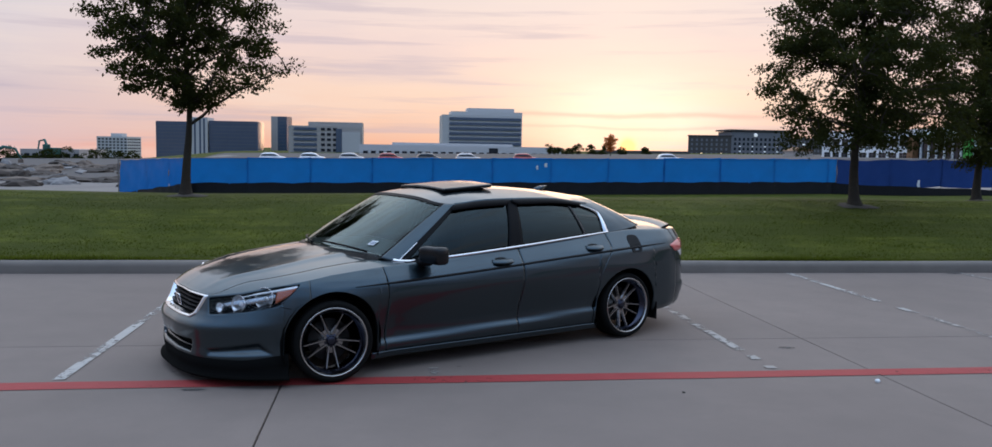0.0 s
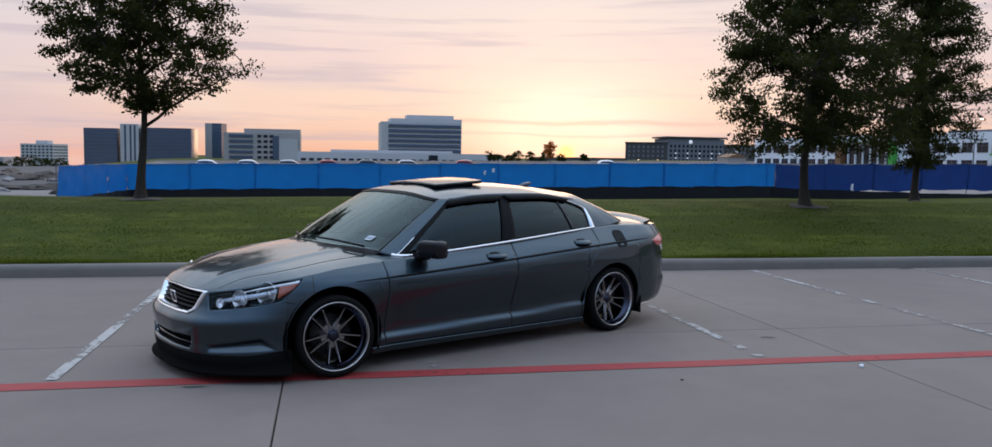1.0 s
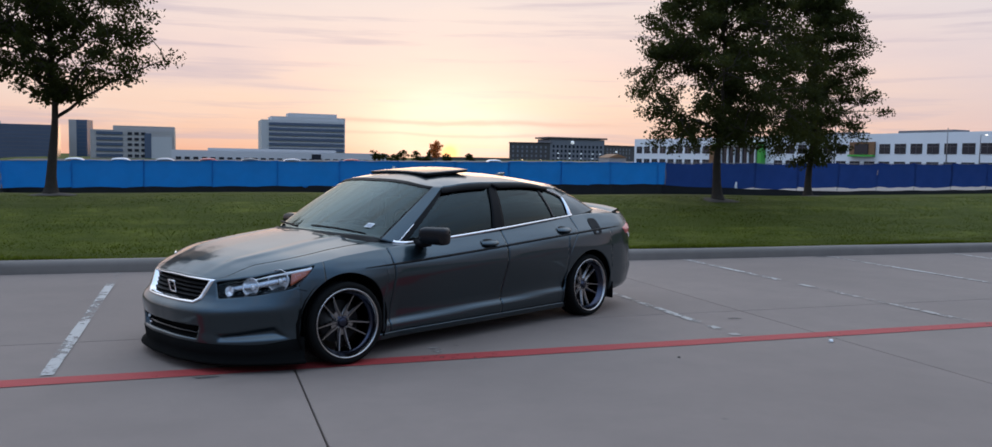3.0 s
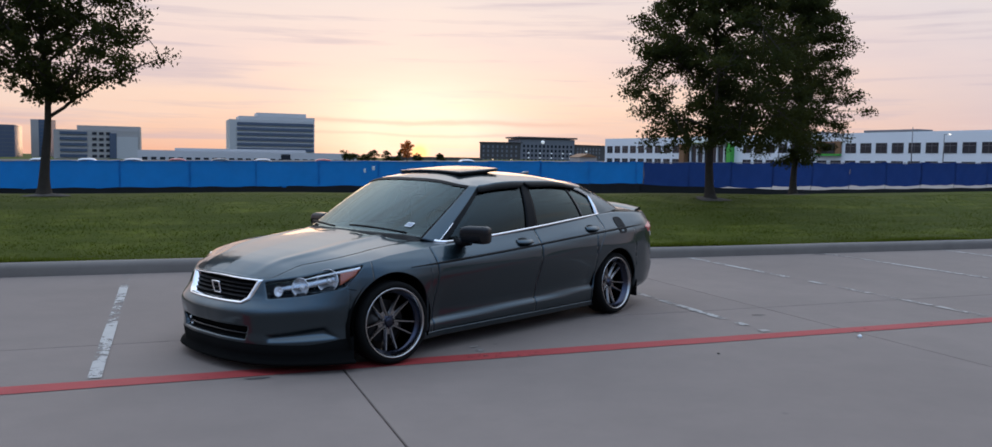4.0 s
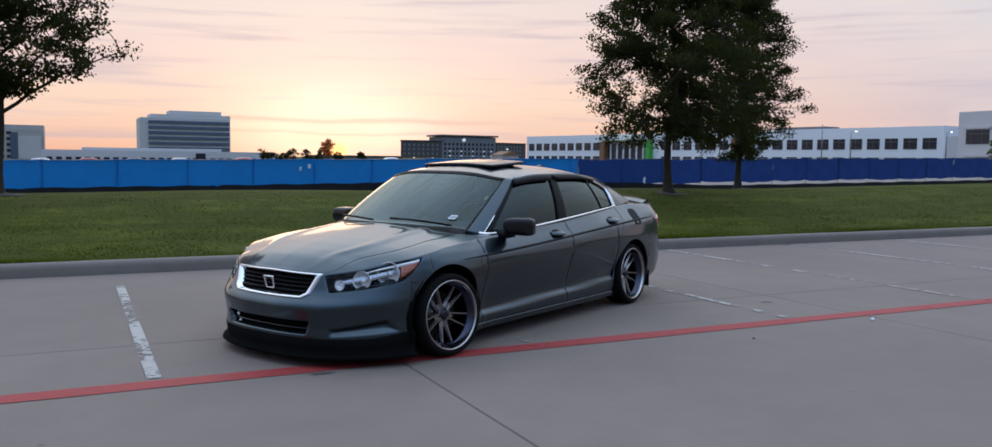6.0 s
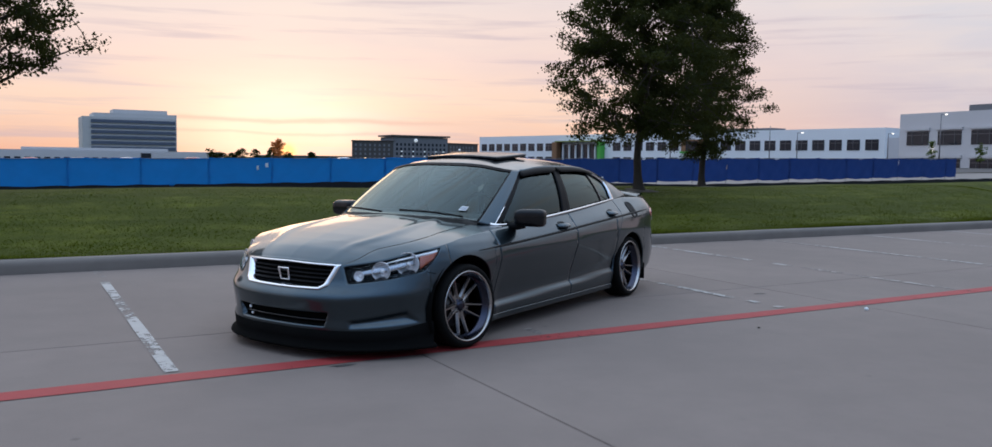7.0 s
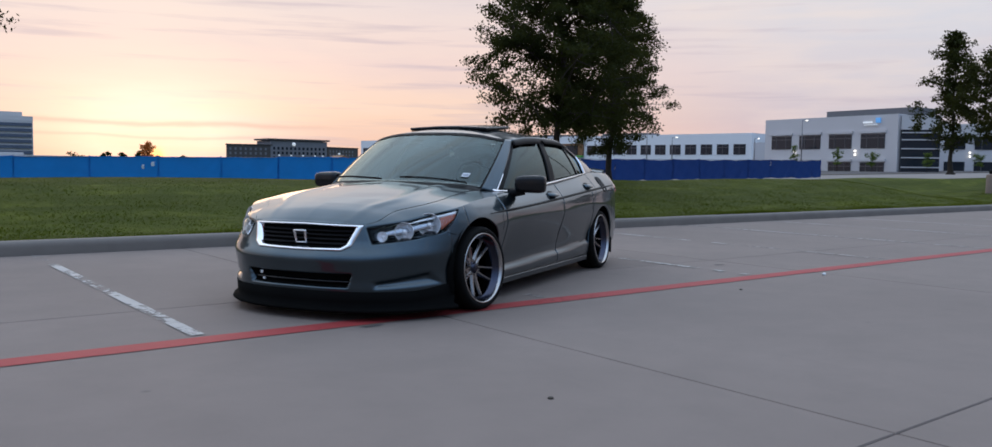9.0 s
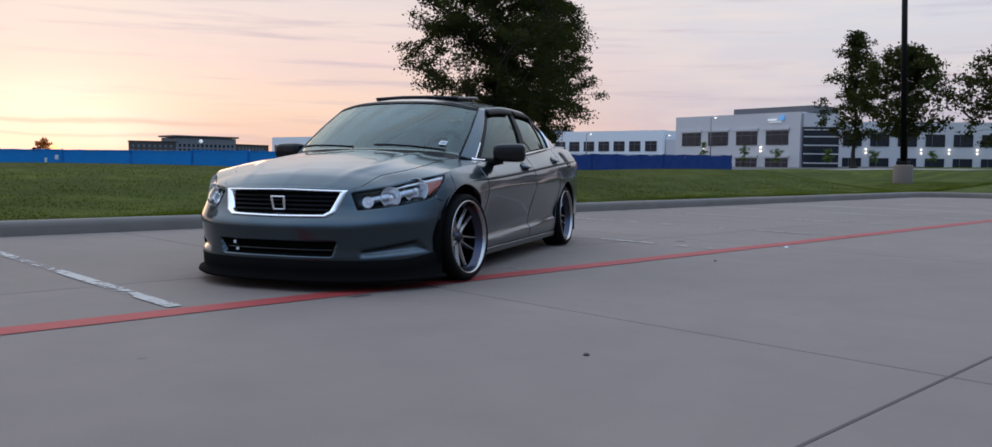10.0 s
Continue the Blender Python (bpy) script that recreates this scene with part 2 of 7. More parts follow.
def grass_material(name, lush, dry):
    m = bpy.data.materials.new(name)
    m.use_nodes = True
    nt = m.node_tree
    p = nt.nodes["Principled BSDF"]
    geo = node(nt, "ShaderNodeNewGeometry")

    def noise_at(scale, detail):
        n = node(nt, "ShaderNodeTexNoise")
        n.inputs["Scale"].default_value, n.inputs["Detail"].default_value = scale, detail
        link(nt, geo.outputs["Position"], n.inputs["Vector"])
        return n.outputs[0]
    mp = node(nt, "ShaderNodeMapping")
    mp.inputs["Scale"].default_value = (0.12, 1.5, 1.0)
    link(nt, geo.outputs["Position"], mp.inputs[0])
    rows = node(nt, "ShaderNodeTexNoise")
    rows.inputs["Scale"].default_value, rows.inputs["Detail"].default_value = 1.4, 5.0
    link(nt, mp.outputs[0], rows.inputs["Vector"])
    col = mixc(nt, ramp(nt, noise_at(1.3, 6), [(0.40, (0, 0, 0)), (0.62, (1, 1, 1))]), tuple(c * 0.8 for c in lush), dry)
    col = mixc(nt, ramp(nt, rows.outputs[0], [(0.40, (0.9, 0.9, 0.9)), (0.58, (0, 0, 0))]), col, tuple(c * 0.50 for c in lush))
    col = mixc(nt, ramp(nt, noise_at(7, 4), [(0.36, (0, 0, 0)), (0.64, (0.6, 0.6, 0.6))]), col, tuple(c * 0.45 for c in lush))
    col = mixc(nt, ramp(nt, noise_at(26, 5), [(0.42, (0, 0, 0)), (0.66, (0.35, 0.35, 0.35))]), col, tuple(c * 0.45 for c in lush))
    col = mixc(nt, maths(nt, "MULTIPLY", geo.outputs["Random Per Island"], 0.3), col, tuple(c * 1.25 for c in dry))
    link(nt, col, p.inputs["Base Color"])
    b = node(nt, "ShaderNodeBump")
    b.inputs["Strength"].default_value, b.inputs["Distance"].default_value = 0.6, 0.03
    link(nt, noise_at(38, 5), b.inputs["Height"])
    link(nt, b.outputs[0], p.inputs["Normal"])
    p.inputs["Roughness"].default_value = 0.8
    p.inputs["Specular IOR Level"].default_value = 0.06
    return m


M_CONCRETE = concrete_material("weathered_concrete", (0.215, 0.170, 0.147))
M_KERB = concrete_material("kerb_concrete", (0.196, 0.170, 0.150), 0.6)
M_JOINT = material("joint_sealant", (0.035, 0.033, 0.03), 0.8, bump=0.3)
M_RED = worn_paint("red_road_paint", (0.31, 0.030, 0.030), 0.76, 12)
M_WHITE_LINE = worn_paint("white_road_paint", (0.40, 0.375, 0.35), 0.53, 14)
M_WHITE_WORN = worn_paint("worn_white_road_paint", (0.35, 0.325, 0.30), 0.53, 9)
M_WHITE_FAINT = worn_paint("faded_white_road_paint", (0.31, 0.275, 0.25), 0.55, 7)
M_GRASS = grass_material("mown_grass", (0.052, 0.070, 0.009), (0.098, 0.109, 0.016))
M_BLADE = grass_material("grass_blades", (0.100, 0.120, 0.013), (0.140, 0.148, 0.022))
M_SWARD = grass_material("mown_blades", (0.062, 0.082, 0.010), (0.112, 0.124, 0.018))
M_GRAVEL = material("pale_gravel", (0.21, 0.185, 0.17), 0.9, vary=0.4, scale=0.4, fine=14, bump=0.5)
M_SOIL = material("mulch_soil", (0.05, 0.04, 0.03), 0.9, vary=0.4, scale=6, fine=60, bump=0.7)
M_FENCE_BLUE = material("blue_windscreen_mesh", (0.010, 0.112, 0.35), 0.7, vary=0.45, scale=0.9, fine=5, bump=0.9, spec=0.25, bump_scale=1.6)
M_FENCE_NAVY = material("navy_windscreen_mesh", (0.012, 0.036, 0.135), 0.75, vary=0.5, scale=1.2, fine=6, bump=1.0, spec=0.2, bump_scale=2.0)


def let_light_through(m, colour, share):
    """Thin cloth: part of the light that falls on its back comes through."""
    nt = m.node_tree
    tl = node(nt, "ShaderNodeBsdfTranslucent")
    tl.inputs[0].default_value = (*colour, 1)
    mx = node(nt, "ShaderNodeMixShader")
    mx.inputs[0].default_value = share
    link(nt, nt.nodes["Principled BSDF"].outputs[0], mx.inputs[1])
    link(nt, tl.outputs[0], mx.inputs[2])
    link(nt, mx.outputs[0], nt.nodes["Material Output"].inputs[0])


let_light_through(M_FENCE_BLUE, (0.01, 0.19, 0.60), 0.5)
let_light_through(M_FENCE_NAVY, (0.015, 0.05, 0.22), 0.4)
let_light_through(M_BLADE, (0.13, 0.17, 0.02), 0.4)
let_light_through(M_SWARD, (0.10, 0.125, 0.014), 0.5)
M_SILT = material("black_silt_fence", (0.010, 0.010, 0.012), 0.8, vary=0.3, scale=3, fine=20, bump=0.4, spec=0.2)
M_POST = material("galvanised_post", (0.16, 0.16, 0.17), 0.5, 0.6)
M_BARK = material("bark", (0.045, 0.036, 0.028), 0.9, vary=0.4, scale=9, fine=45, bump=1.0, spec=0.2)
M_LEAF = grass_material("dark_tree_leaf", (0.026, 0.037, 0.011), (0.044, 0.052, 0.016))
let_light_through(M_LEAF, (0.065, 0.068, 0.014), 0.32)
M_LEAF2 = grass_material("fresh_leaf", (0.10, 0.17, 0.03), (0.16, 0.20, 0.04))
# orange sunset glow through the far tree, put into the leaf colour
M_LEAF_BACKLIT = grass_material("sunset_backlit_leaf", (0.10, 0.040, 0.012), (0.16, 0.06, 0.02))
let_light_through(M_LEAF_BACKLIT, (0.75, 0.26, 0.07), 0.6)
M_PAINT = material("grey_green_metallic_paint", (0.029, 0.049, 0.063), 0.30, 1.0, vary=0.04, scale=1.2, fine=900, coat=0.95)
M_PAINT.node_tree.nodes["Principled BSDF"].inputs["Specular Tint"].default_value = (0.72, 0.74, 0.76, 1)
M_PAINT.node_tree.nodes["Principled BSDF"].inputs["Coat IOR"].default_value = 1.5
M_PAINT.node_tree.nodes["Principled BSDF"].inputs["Coat Roughness"].default_value = 0.07
M_BLACK = material("satin_black_plastic", (0.005, 0.005, 0.006), 0.5, vary=0.1, scale=10, fine=200, bump=0.05, spec=0.12)
M_GLOSSBLACK = material("gloss_black_plastic", (0.005, 0.005, 0.006), 0.18, vary=0.05, coat=0.15, spec=0.3)
M_RUBBER = material("tyre_rubber", (0.0045, 0.0045, 0.0045), 0.8, vary=0.2, scale=20, fine=200, bump=0.2, spec=0.12)
M_CHROME = material("chrome", (0.80, 0.80, 0.82), 0.07, 1.0, vary=0.03)
M_LIP = material("polished_rim_lip", (0.40, 0.385, 0.375), 0.16, 1.0, vary=0.06, fine=300)
M_SPOKE = material("gunmetal_wheel_paint", (0.27, 0.255, 0.25), 0.22, 1.0, vary=0.06, fine=300, coat=0.4)
M_BARREL = material("dark_rim_barrel", (0.050, 0.053, 0.075), 0.16, 1.0, vary=0.1)
M_DISC = material("brake_disc_steel", (0.16, 0.15, 0.14), 0.45, 0.9, vary=0.15, fine=120)
M_DARK = material("underbody_black", (0.005, 0.005, 0.005), 0.9, vary=0.2, spec=0.04)
M_FUEL = material("matt_charcoal_fuel_door", (0.010, 0.010, 0.011), 0.6, spec=0.15, vary=0.1, bump=0.05)
M_LAMPHOUSE = material("dark_lamp_housing", (0.045, 0.048, 0.055), 0.25, 0.8, vary=0.12)
M_REFLECTOR = material("lamp_reflector", (0.92, 0.92, 0.94), 0.16, 0.65, vary=0.03)
M_BEZEL = material("silver_lamp_bezel", (0.46, 0.47, 0.50), 0.22, 0.9, vary=0.1)
M_AMBER = material("amber_reflector", (0.36, 0.065, 0.018), 0.15, vary=0.08, coat=1.0)
M_TAIL = material("red_tail_lens", (0.58, 0.10, 0.09), 0.12, vary=0.06, coat=1.0)
M_TAILCLEAR = material("clear_tail_lens", (0.60, 0.56, 0.54), 0.12, vary=0.05, coat=1.0)
M_LENS = glass("clear_lamp_lens", (0.96, 0.97, 0.98), 0.01, 0.97, 1.22)
M_WINDSHIELD = glass("green_tinted_windscreen", (0.62, 0.78, 0.74), 0.012, 0.5, 1.64)
M_SIDEGLASS = glass("dark_tinted_glass", (0.25, 0.26, 0.28), 0.02, 0.18, 1.5)
M_ROOFGLASS = material("dark_roof_glass", (0.020, 0.022, 0.026), 0.16, vary=0.08, spec=0.4)
M_INTERIOR = material("grey_cabin_fabric", (0.12, 0.12, 0.12), 0.85, vary=0.2, fine=120)
M_STICKER = material("white_sticker", (0.72, 0.74, 0.75), 0.5, vary=0.05)
M_STICKERBAR = material("sticker_print", (0.10, 0.13, 0.20), 0.5)


# ---- mesh helpers ----
def mesh(name, verts, faces, mat, smooth=True):
    me = bpy.data.meshes.new(name)
    me.from_pydata([tuple(map(float, v)) for v in verts], [], faces)
    me.materials.append(mat)
    me.validate()
    if smooth:
        me.shade_smooth()
    return me


def from_bm(name, bm, mat, smooth=False):
    me = bpy.data.meshes.new(name)
    bm.normal_update()
    bm.to_mesh(me)
    bm.free()
    me.materials.append(mat)
    if smooth:
        me.shade_smooth()
    return me


def part(name, me, parent, label="", m=None):
    ob = new(name, me)
    ob.parent = parent
    if m is not None:
        ob.matrix_basis = m
    if label:
        tagged(ob, label)
    return ob


def thing(name, label, category, m=None, me=None, group="", kind=""):
    ob = new(name, me)
    if m is not None:
        ob.matrix_basis = m
    return tagged(ob, label, category, group, kind)


def grid_faces(nu, nv, flip=False):
    out = []
    for i in range(nu - 1):
        for j in range(nv - 1):
            a = i * nv + j
            f = (a, a + 1, a + nv + 1, a + nv)
            out.append(f[::-1] if flip else f)
    return out


def box_bm(size, centre=(0, 0, 0), bevel=0.0, segs=2, bm=None):
    bm = bm or bmesh.new()
    made = bmesh.ops.create_cube(bm, size=1.0)["verts"]
    bmesh.ops.scale(bm, vec=size, verts=made)
    bmesh.ops.translate(bm, vec=centre, verts=made)
    if bevel:
        edges = list({e for v in made for e in v.link_edges})
        bmesh.ops.bevel(bm, geom=edges, offset=bevel, segments=segs, affect="EDGES", profile=0.6)
    return bm


def box(name, size, centre, mat, bevel=0.0, segs=2):
    return from_bm(name, box_bm(size, centre, bevel, segs), mat, smooth=False)


def lathe(name, profile, mat, n=48, axis="y", smooth=True, closed=False):
    """Turns a profile of (radius, along) round an axis."""
    verts, faces, k = [], [], len(profile)
    for i in range(n):
        a = 2 * math.pi * i / n
        for r, h in profile:
            c, s = r * math.cos(a), r * math.sin(a)
            verts.append((c, h, s) if axis == "y" else (c, s, h))
    for i in range(n):
        for j in range(k if closed else k - 1):
            j2, i2 = (j + 1) % k, (i + 1) % n
            f = (i * k + j, i2 * k + j, i2 * k + j2, i * k + j2)
            faces.append(f if axis == "y" else f[::-1])
    return mesh(name, verts, faces, mat, smooth)


def tube(name, path, radius, mat, n=8, smooth=True):
    """A tube along a path; radius may be one number or one for each point."""
    path = [Vector(p) for p in path]
    radii = radius if isinstance(radius, (list, tuple)) else [radius] * len(path)
    verts, faces = [], []
    for i, p in enumerate(path):
        d = (path[min(i + 1, len(path) - 1)] - path[max(i - 1, 0)]).normalized()
        ref = Vector((0, 0, 1)) if abs(d.z) < 0.9 else Vector((1, 0, 0))
        u = d.cross(ref).normalized()
        v = u.cross(d)
        for k in range(n):
            a = 2 * math.pi * k / n
            verts.append(p + (u * math.cos(a) + v * math.sin(a)) * radii[i])
    for i in range(len(path) - 1):
        for k in range(n):
            a, b = i * n + k, i * n + (k + 1) % n
            faces.append((a, b, b + n, a + n))
    faces.append(tuple(range(n))[::-1])
    faces.append(tuple(range((len(path) - 1) * n, len(path) * n)))
    return mesh(name, verts, faces, mat, smooth)


def curve_through(points, n):
    """A smooth curve through the points, n samples evenly by index."""
    p = np.array(points, float)
    ext = np.vstack([2 * p[0] - p[1], p, 2 * p[-1] - p[-2]])
    t = np.linspace(0, len(p) - 1, n)
    i = np.minimum(t.astype(int), len(p) - 2)
    f = (t - i)[:, None]
    a, b, c, d = ext[i], ext[i + 1], ext[i + 2], ext[i + 3]
    return 0.5 * (2 * b + (c - a) * f + (2 * a - 5 * b + 4 * c - d) * f ** 2 + (3 * b - a - 3 * c + d) * f ** 3)


def smoothstep(a, b, x):
    t = np.clip((np.asarray(x, float) - a) / (b - a), 0, 1)
    return t * t * (3 - 2 * t)


# ---- the large structure: ground, lot, kerb ----
KERB_Y, KERB_X, RED_Y = 11.51, 23.6, 6.27


def plain(x):
    """Height of the open land, which rises gently to the east."""
    return -0.72 + 0.0135 * np.clip(x, -230, 230)


def land(x, y):
    """Height of the ground: a bed under the lot, a grass bank behind the kerb, then open land."""
    x, y = np.asarray(x, float), np.asarray(y, float)
    out = np.maximum(y - KERB_Y, x - KERB_X)
    east = 12.0 * smoothstep(22.0, 28.0, x) * (1.0 - smoothstep(15.0, 19.0, y))
    bank = 0.13 + (0.58 + 0.006 * np.clip(x - 15, 0, 60)) * smoothstep(0.0, 1.0, (out - 0.2) / (5.2 + east)) + 0.02 * np.sin(x * 0.7 + 1.0) * smoothstep(1, 4, out)
    z = bank + (plain(x) - bank) * smoothstep(0.0, 1.0, (out - 5.6 - east) / 14.4)
    bed = -0.12
    z = np.where(out < 0.12, bed, z)
    far_back = smoothstep(35, 60, np.maximum(-y, -x))
    z = z + (plain(x) - z) * far_back
    # the land falls away to the north-west
    fall = 1.0 - smoothstep(-0.27, -0.18, x / np.maximum(np.abs(y), 1.0))
    return z - 0.045 * np.maximum(y - 200.0, 0.0) * fall


def spaced(edges):
    out = []
    for a, b, n in edges:
        out += list(np.linspace(a, b, n, endpoint=False))
    return np.array(out + [edges[-1][1]])


gx = spaced([(-4500, -300, 12), (-300, -60, 12), (-60, -24, 12), (-24, 23.5, 64), (23.5, 23.9, 4), (23.9, 36, 16), (36, 80, 14), (80, 300, 12), (300, 4500, 12)])
gy = spaced([(-4500, -300, 10), (-300, -40, 10), (-40, 11.4, 14), (11.4, 11.9, 5), (11.9, 22, 26), (22, 50, 18), (50, 300, 14), (300, 4500, 12)])
X, Y = np.meshgrid(gx, gy, indexing="ij")
Z = land(X, Y)
ground = new("ground", mesh("ground", np.stack([X, Y, Z], -1).reshape(-1, 3), grid_faces(len(gx), len(gy), True), M_GRASS))
tagged(ground, "mown green grass bank and open land", "ground", kind="structure")

# construction yard and roads beyond the bank: sheets that lie on the land
def sheet(name, x0, x1, y0, y1, mat, lift, nx=30, ny=10, label="", category="ground"):
    xs, ys = np.linspace(x0, x1, nx), np.linspace(y0, y1, ny)
    a, b = np.meshgrid(xs, ys, indexing="ij")
    c = land(a, b) + lift
    ob = new(name, mesh(name, np.stack([a, b, c], -1).reshape(-1, 3), grid_faces(nx, ny, True), mat))
    return tagged(ob, label, category, kind="structure")


sheet("gravel_yard", -160, -9.9, 34.2, 300, M_GRAVEL, 0.05, 60, 40, "pale gravel of a construction yard")
sheet("gravel_road", 31, 140, 41.6, 60, M_GRAVEL, 0.06, 60, 14, "pale gravel strip along the fence")

M_ASPHALT = material("far_grey_paving", (0.075, 0.068, 0.066), 0.9, vary=0.25, scale=0.05, fine=0.6)
sheet("far_paving", -170, 330, 62, 415, M_ASPHALT, 0.08, 60, 20, "grey paving beyond the fence", "pavement")

# the bed of dark sealant shows in the joints between the slabs
lot = new("parking_lot", box("parking_lot", (59.6, 44, 0.1), (-6.1, -10.5, -0.082), M_JOINT))
tagged(lot, "dark joint bed under the concrete parking lot", "parking lot", kind="structure")


def road_mark(name, x0, x1, y0, y1, mat, label, z=0.004):
    n = max(2, int(max(x1 - x0, y1 - y0) / 0.5))
    long_x = x1 - x0 > y1 - y0
    v, rng = [], random.Random(int(abs(x0 * 37 + y0 * 91)))
    for i in range(n + 1):
        t = i / n
        j0, j1 = (rng.uniform(-1, 1) * 0.004 for _ in range(2))
        if long_x:
            x = x0 + (x1 - x0) * t
            v += [(x, y0 + j0, z), (x, y1 + j1, z)]
        else:
            y = y0 + (y1 - y0) * t
            v += [(x1 + j0, y, z), (x0 + j1, y, z)]
    ob = new(name, mesh(name, v, [(2 * i, 2 * i + 2, 2 * i + 3, 2 * i + 1) for i in range(n)], mat, False))
    return tagged(ob, label, "road marking", "painted lines of the parking lot", "structure")


road_mark("red_line", -34, KERB_X - 1.2, RED_Y - 0.088, RED_Y + 0.09, M_RED, "long red fire lane line painted on concrete")
# stall lines: whole ones, and those worn down to pieces
WORN = {0: [(6.36, 6.60, M_WHITE_FAINT)],
        1: [(7.02, 7.80, M_WHITE_WORN), (7.86, 8.12, M_WHITE_WORN), (8.16, 8.80, M_WHITE_FAINT), (8.9, 10.2, M_WHITE_FAINT), (6.70, 6.83, M_WHITE_WORN), (6.42, 6.50, M_WHITE_FAINT), (10.9, KERB_Y - 0.06, M_WHITE_LINE)],
        2: [(9.25, 10.55, M_WHITE_LINE), (10.58, 10.86, M_WHITE_WORN), (10.9, KERB_Y - 0.06, M_WHITE_LINE), (8.55, 8.85, M_WHITE_WORN), (7.05, 8.4, M_WHITE_FAINT), (6.42, 7.0, M_WHITE_FAINT)],
        3: [(7.6, KERB_Y - 0.06, M_WHITE_LINE), (6.42, 7.55, M_WHITE_WORN)]}
for k in range(-6, 7):
    x = -1.845 + 2.605 * (k + 1)
    for y0, y1, wear in WORN.get(k, [(6.42, KERB_Y - 0.06, M_WHITE_LINE)]):
        road_mark("stall_line", x - 0.043, x + 0.043, y0, y1, wear, "white parking stall line, worn in patches", 0.006)


def kerb():
    """A rounded concrete kerb with a gutter foot, along the lot's far side and round its eastern end."""
    prof = [(0.0, -0.08), (0.0, 0.085), (0.008, 0.118), (0.028, 0.142), (0.055, 0.150), (0.150, 0.152), (0.165, 0.145), (0.165, -0.08)]
    path = [(-34.0, KERB_Y, 0, 1)]
    path += [(x, KERB_Y, 0, 1) for x in np.arange(-30, 22.1, 1.0)]
    for a in np.linspace(90, 0, 10):
        path.append((KERB_X - 1.5 + 1.5 * math.cos(radians(a)), KERB_Y - 1.5 + 1.5 * math.sin(radians(a)), math.cos(radians(a)), math.sin(radians(a))))
    path += [(KERB_X, y, 1, 0) for y in np.arange(9, -33, -1.5)]
    rng = random.Random(3)
    v = []
    for x, y, nx, ny in path:
        j = rng.uniform(-0.004, 0.004)
        v += [(x + nx * (o + j), y + ny * (o + j), z + j * 0.6) for o, z in prof]
    me = mesh("kerb", v, grid_faces(len(path), len(prof), True), M_KERB, True)
    ob = new("kerb", me)
    return tagged(ob, "grey concrete kerb with a rounded edge", "kerb", kind="structure")


kerb()


# ---- the car ----
CAR_LENGTHWAYS = [(0.90, 0.0), (0.893, 0.20), (0.845, 0.42), (0.775, 0.555), (0.67, 0.675), (0.52, 0.784), (0.33, 0.868), (0.10, 0.918), (-0.2, 0.927),
                  (-0.6, 0.920), (-1.0, 0.922), (-1.6, 0.925), (-2.2, 0.920), (-2.8, 0.908), (-3.15, 0.888), (-3.42, 0.850), (-3.62, 0.775),
                  (-3.76, 0.62), (-3.84, 0.38), (-3.86, 0.0)]
_o = curve_through(CAR_LENGTHWAYS, 600)
_seg = np.concatenate([[0], np.cumsum(np.hypot(*np.diff(_o, axis=0).T))])
_tan = np.gradient(_o, axis=0)
_nrm = np.stack([-_tan[:, 1], _tan[:, 0]], 1)
_nrm = -_nrm / np.linalg.norm(_nrm, axis=1)[:, None]
if _nrm[300][1] < 0:
    _nrm = -_nrm
_nrm[0], _nrm[-1] = (1, 0), (-1, 0)
QMAX = _seg[-1]


def q_of_x(x):
    return float(np.interp(-x, -_o[:, 0], _seg))


def q_of_y(y):
    return float(np.interp(y, _o[:90, 1], _seg[:90]))


def x_of_q(q):
    return np.interp(np.abs(q), _seg, _o[:, 0])


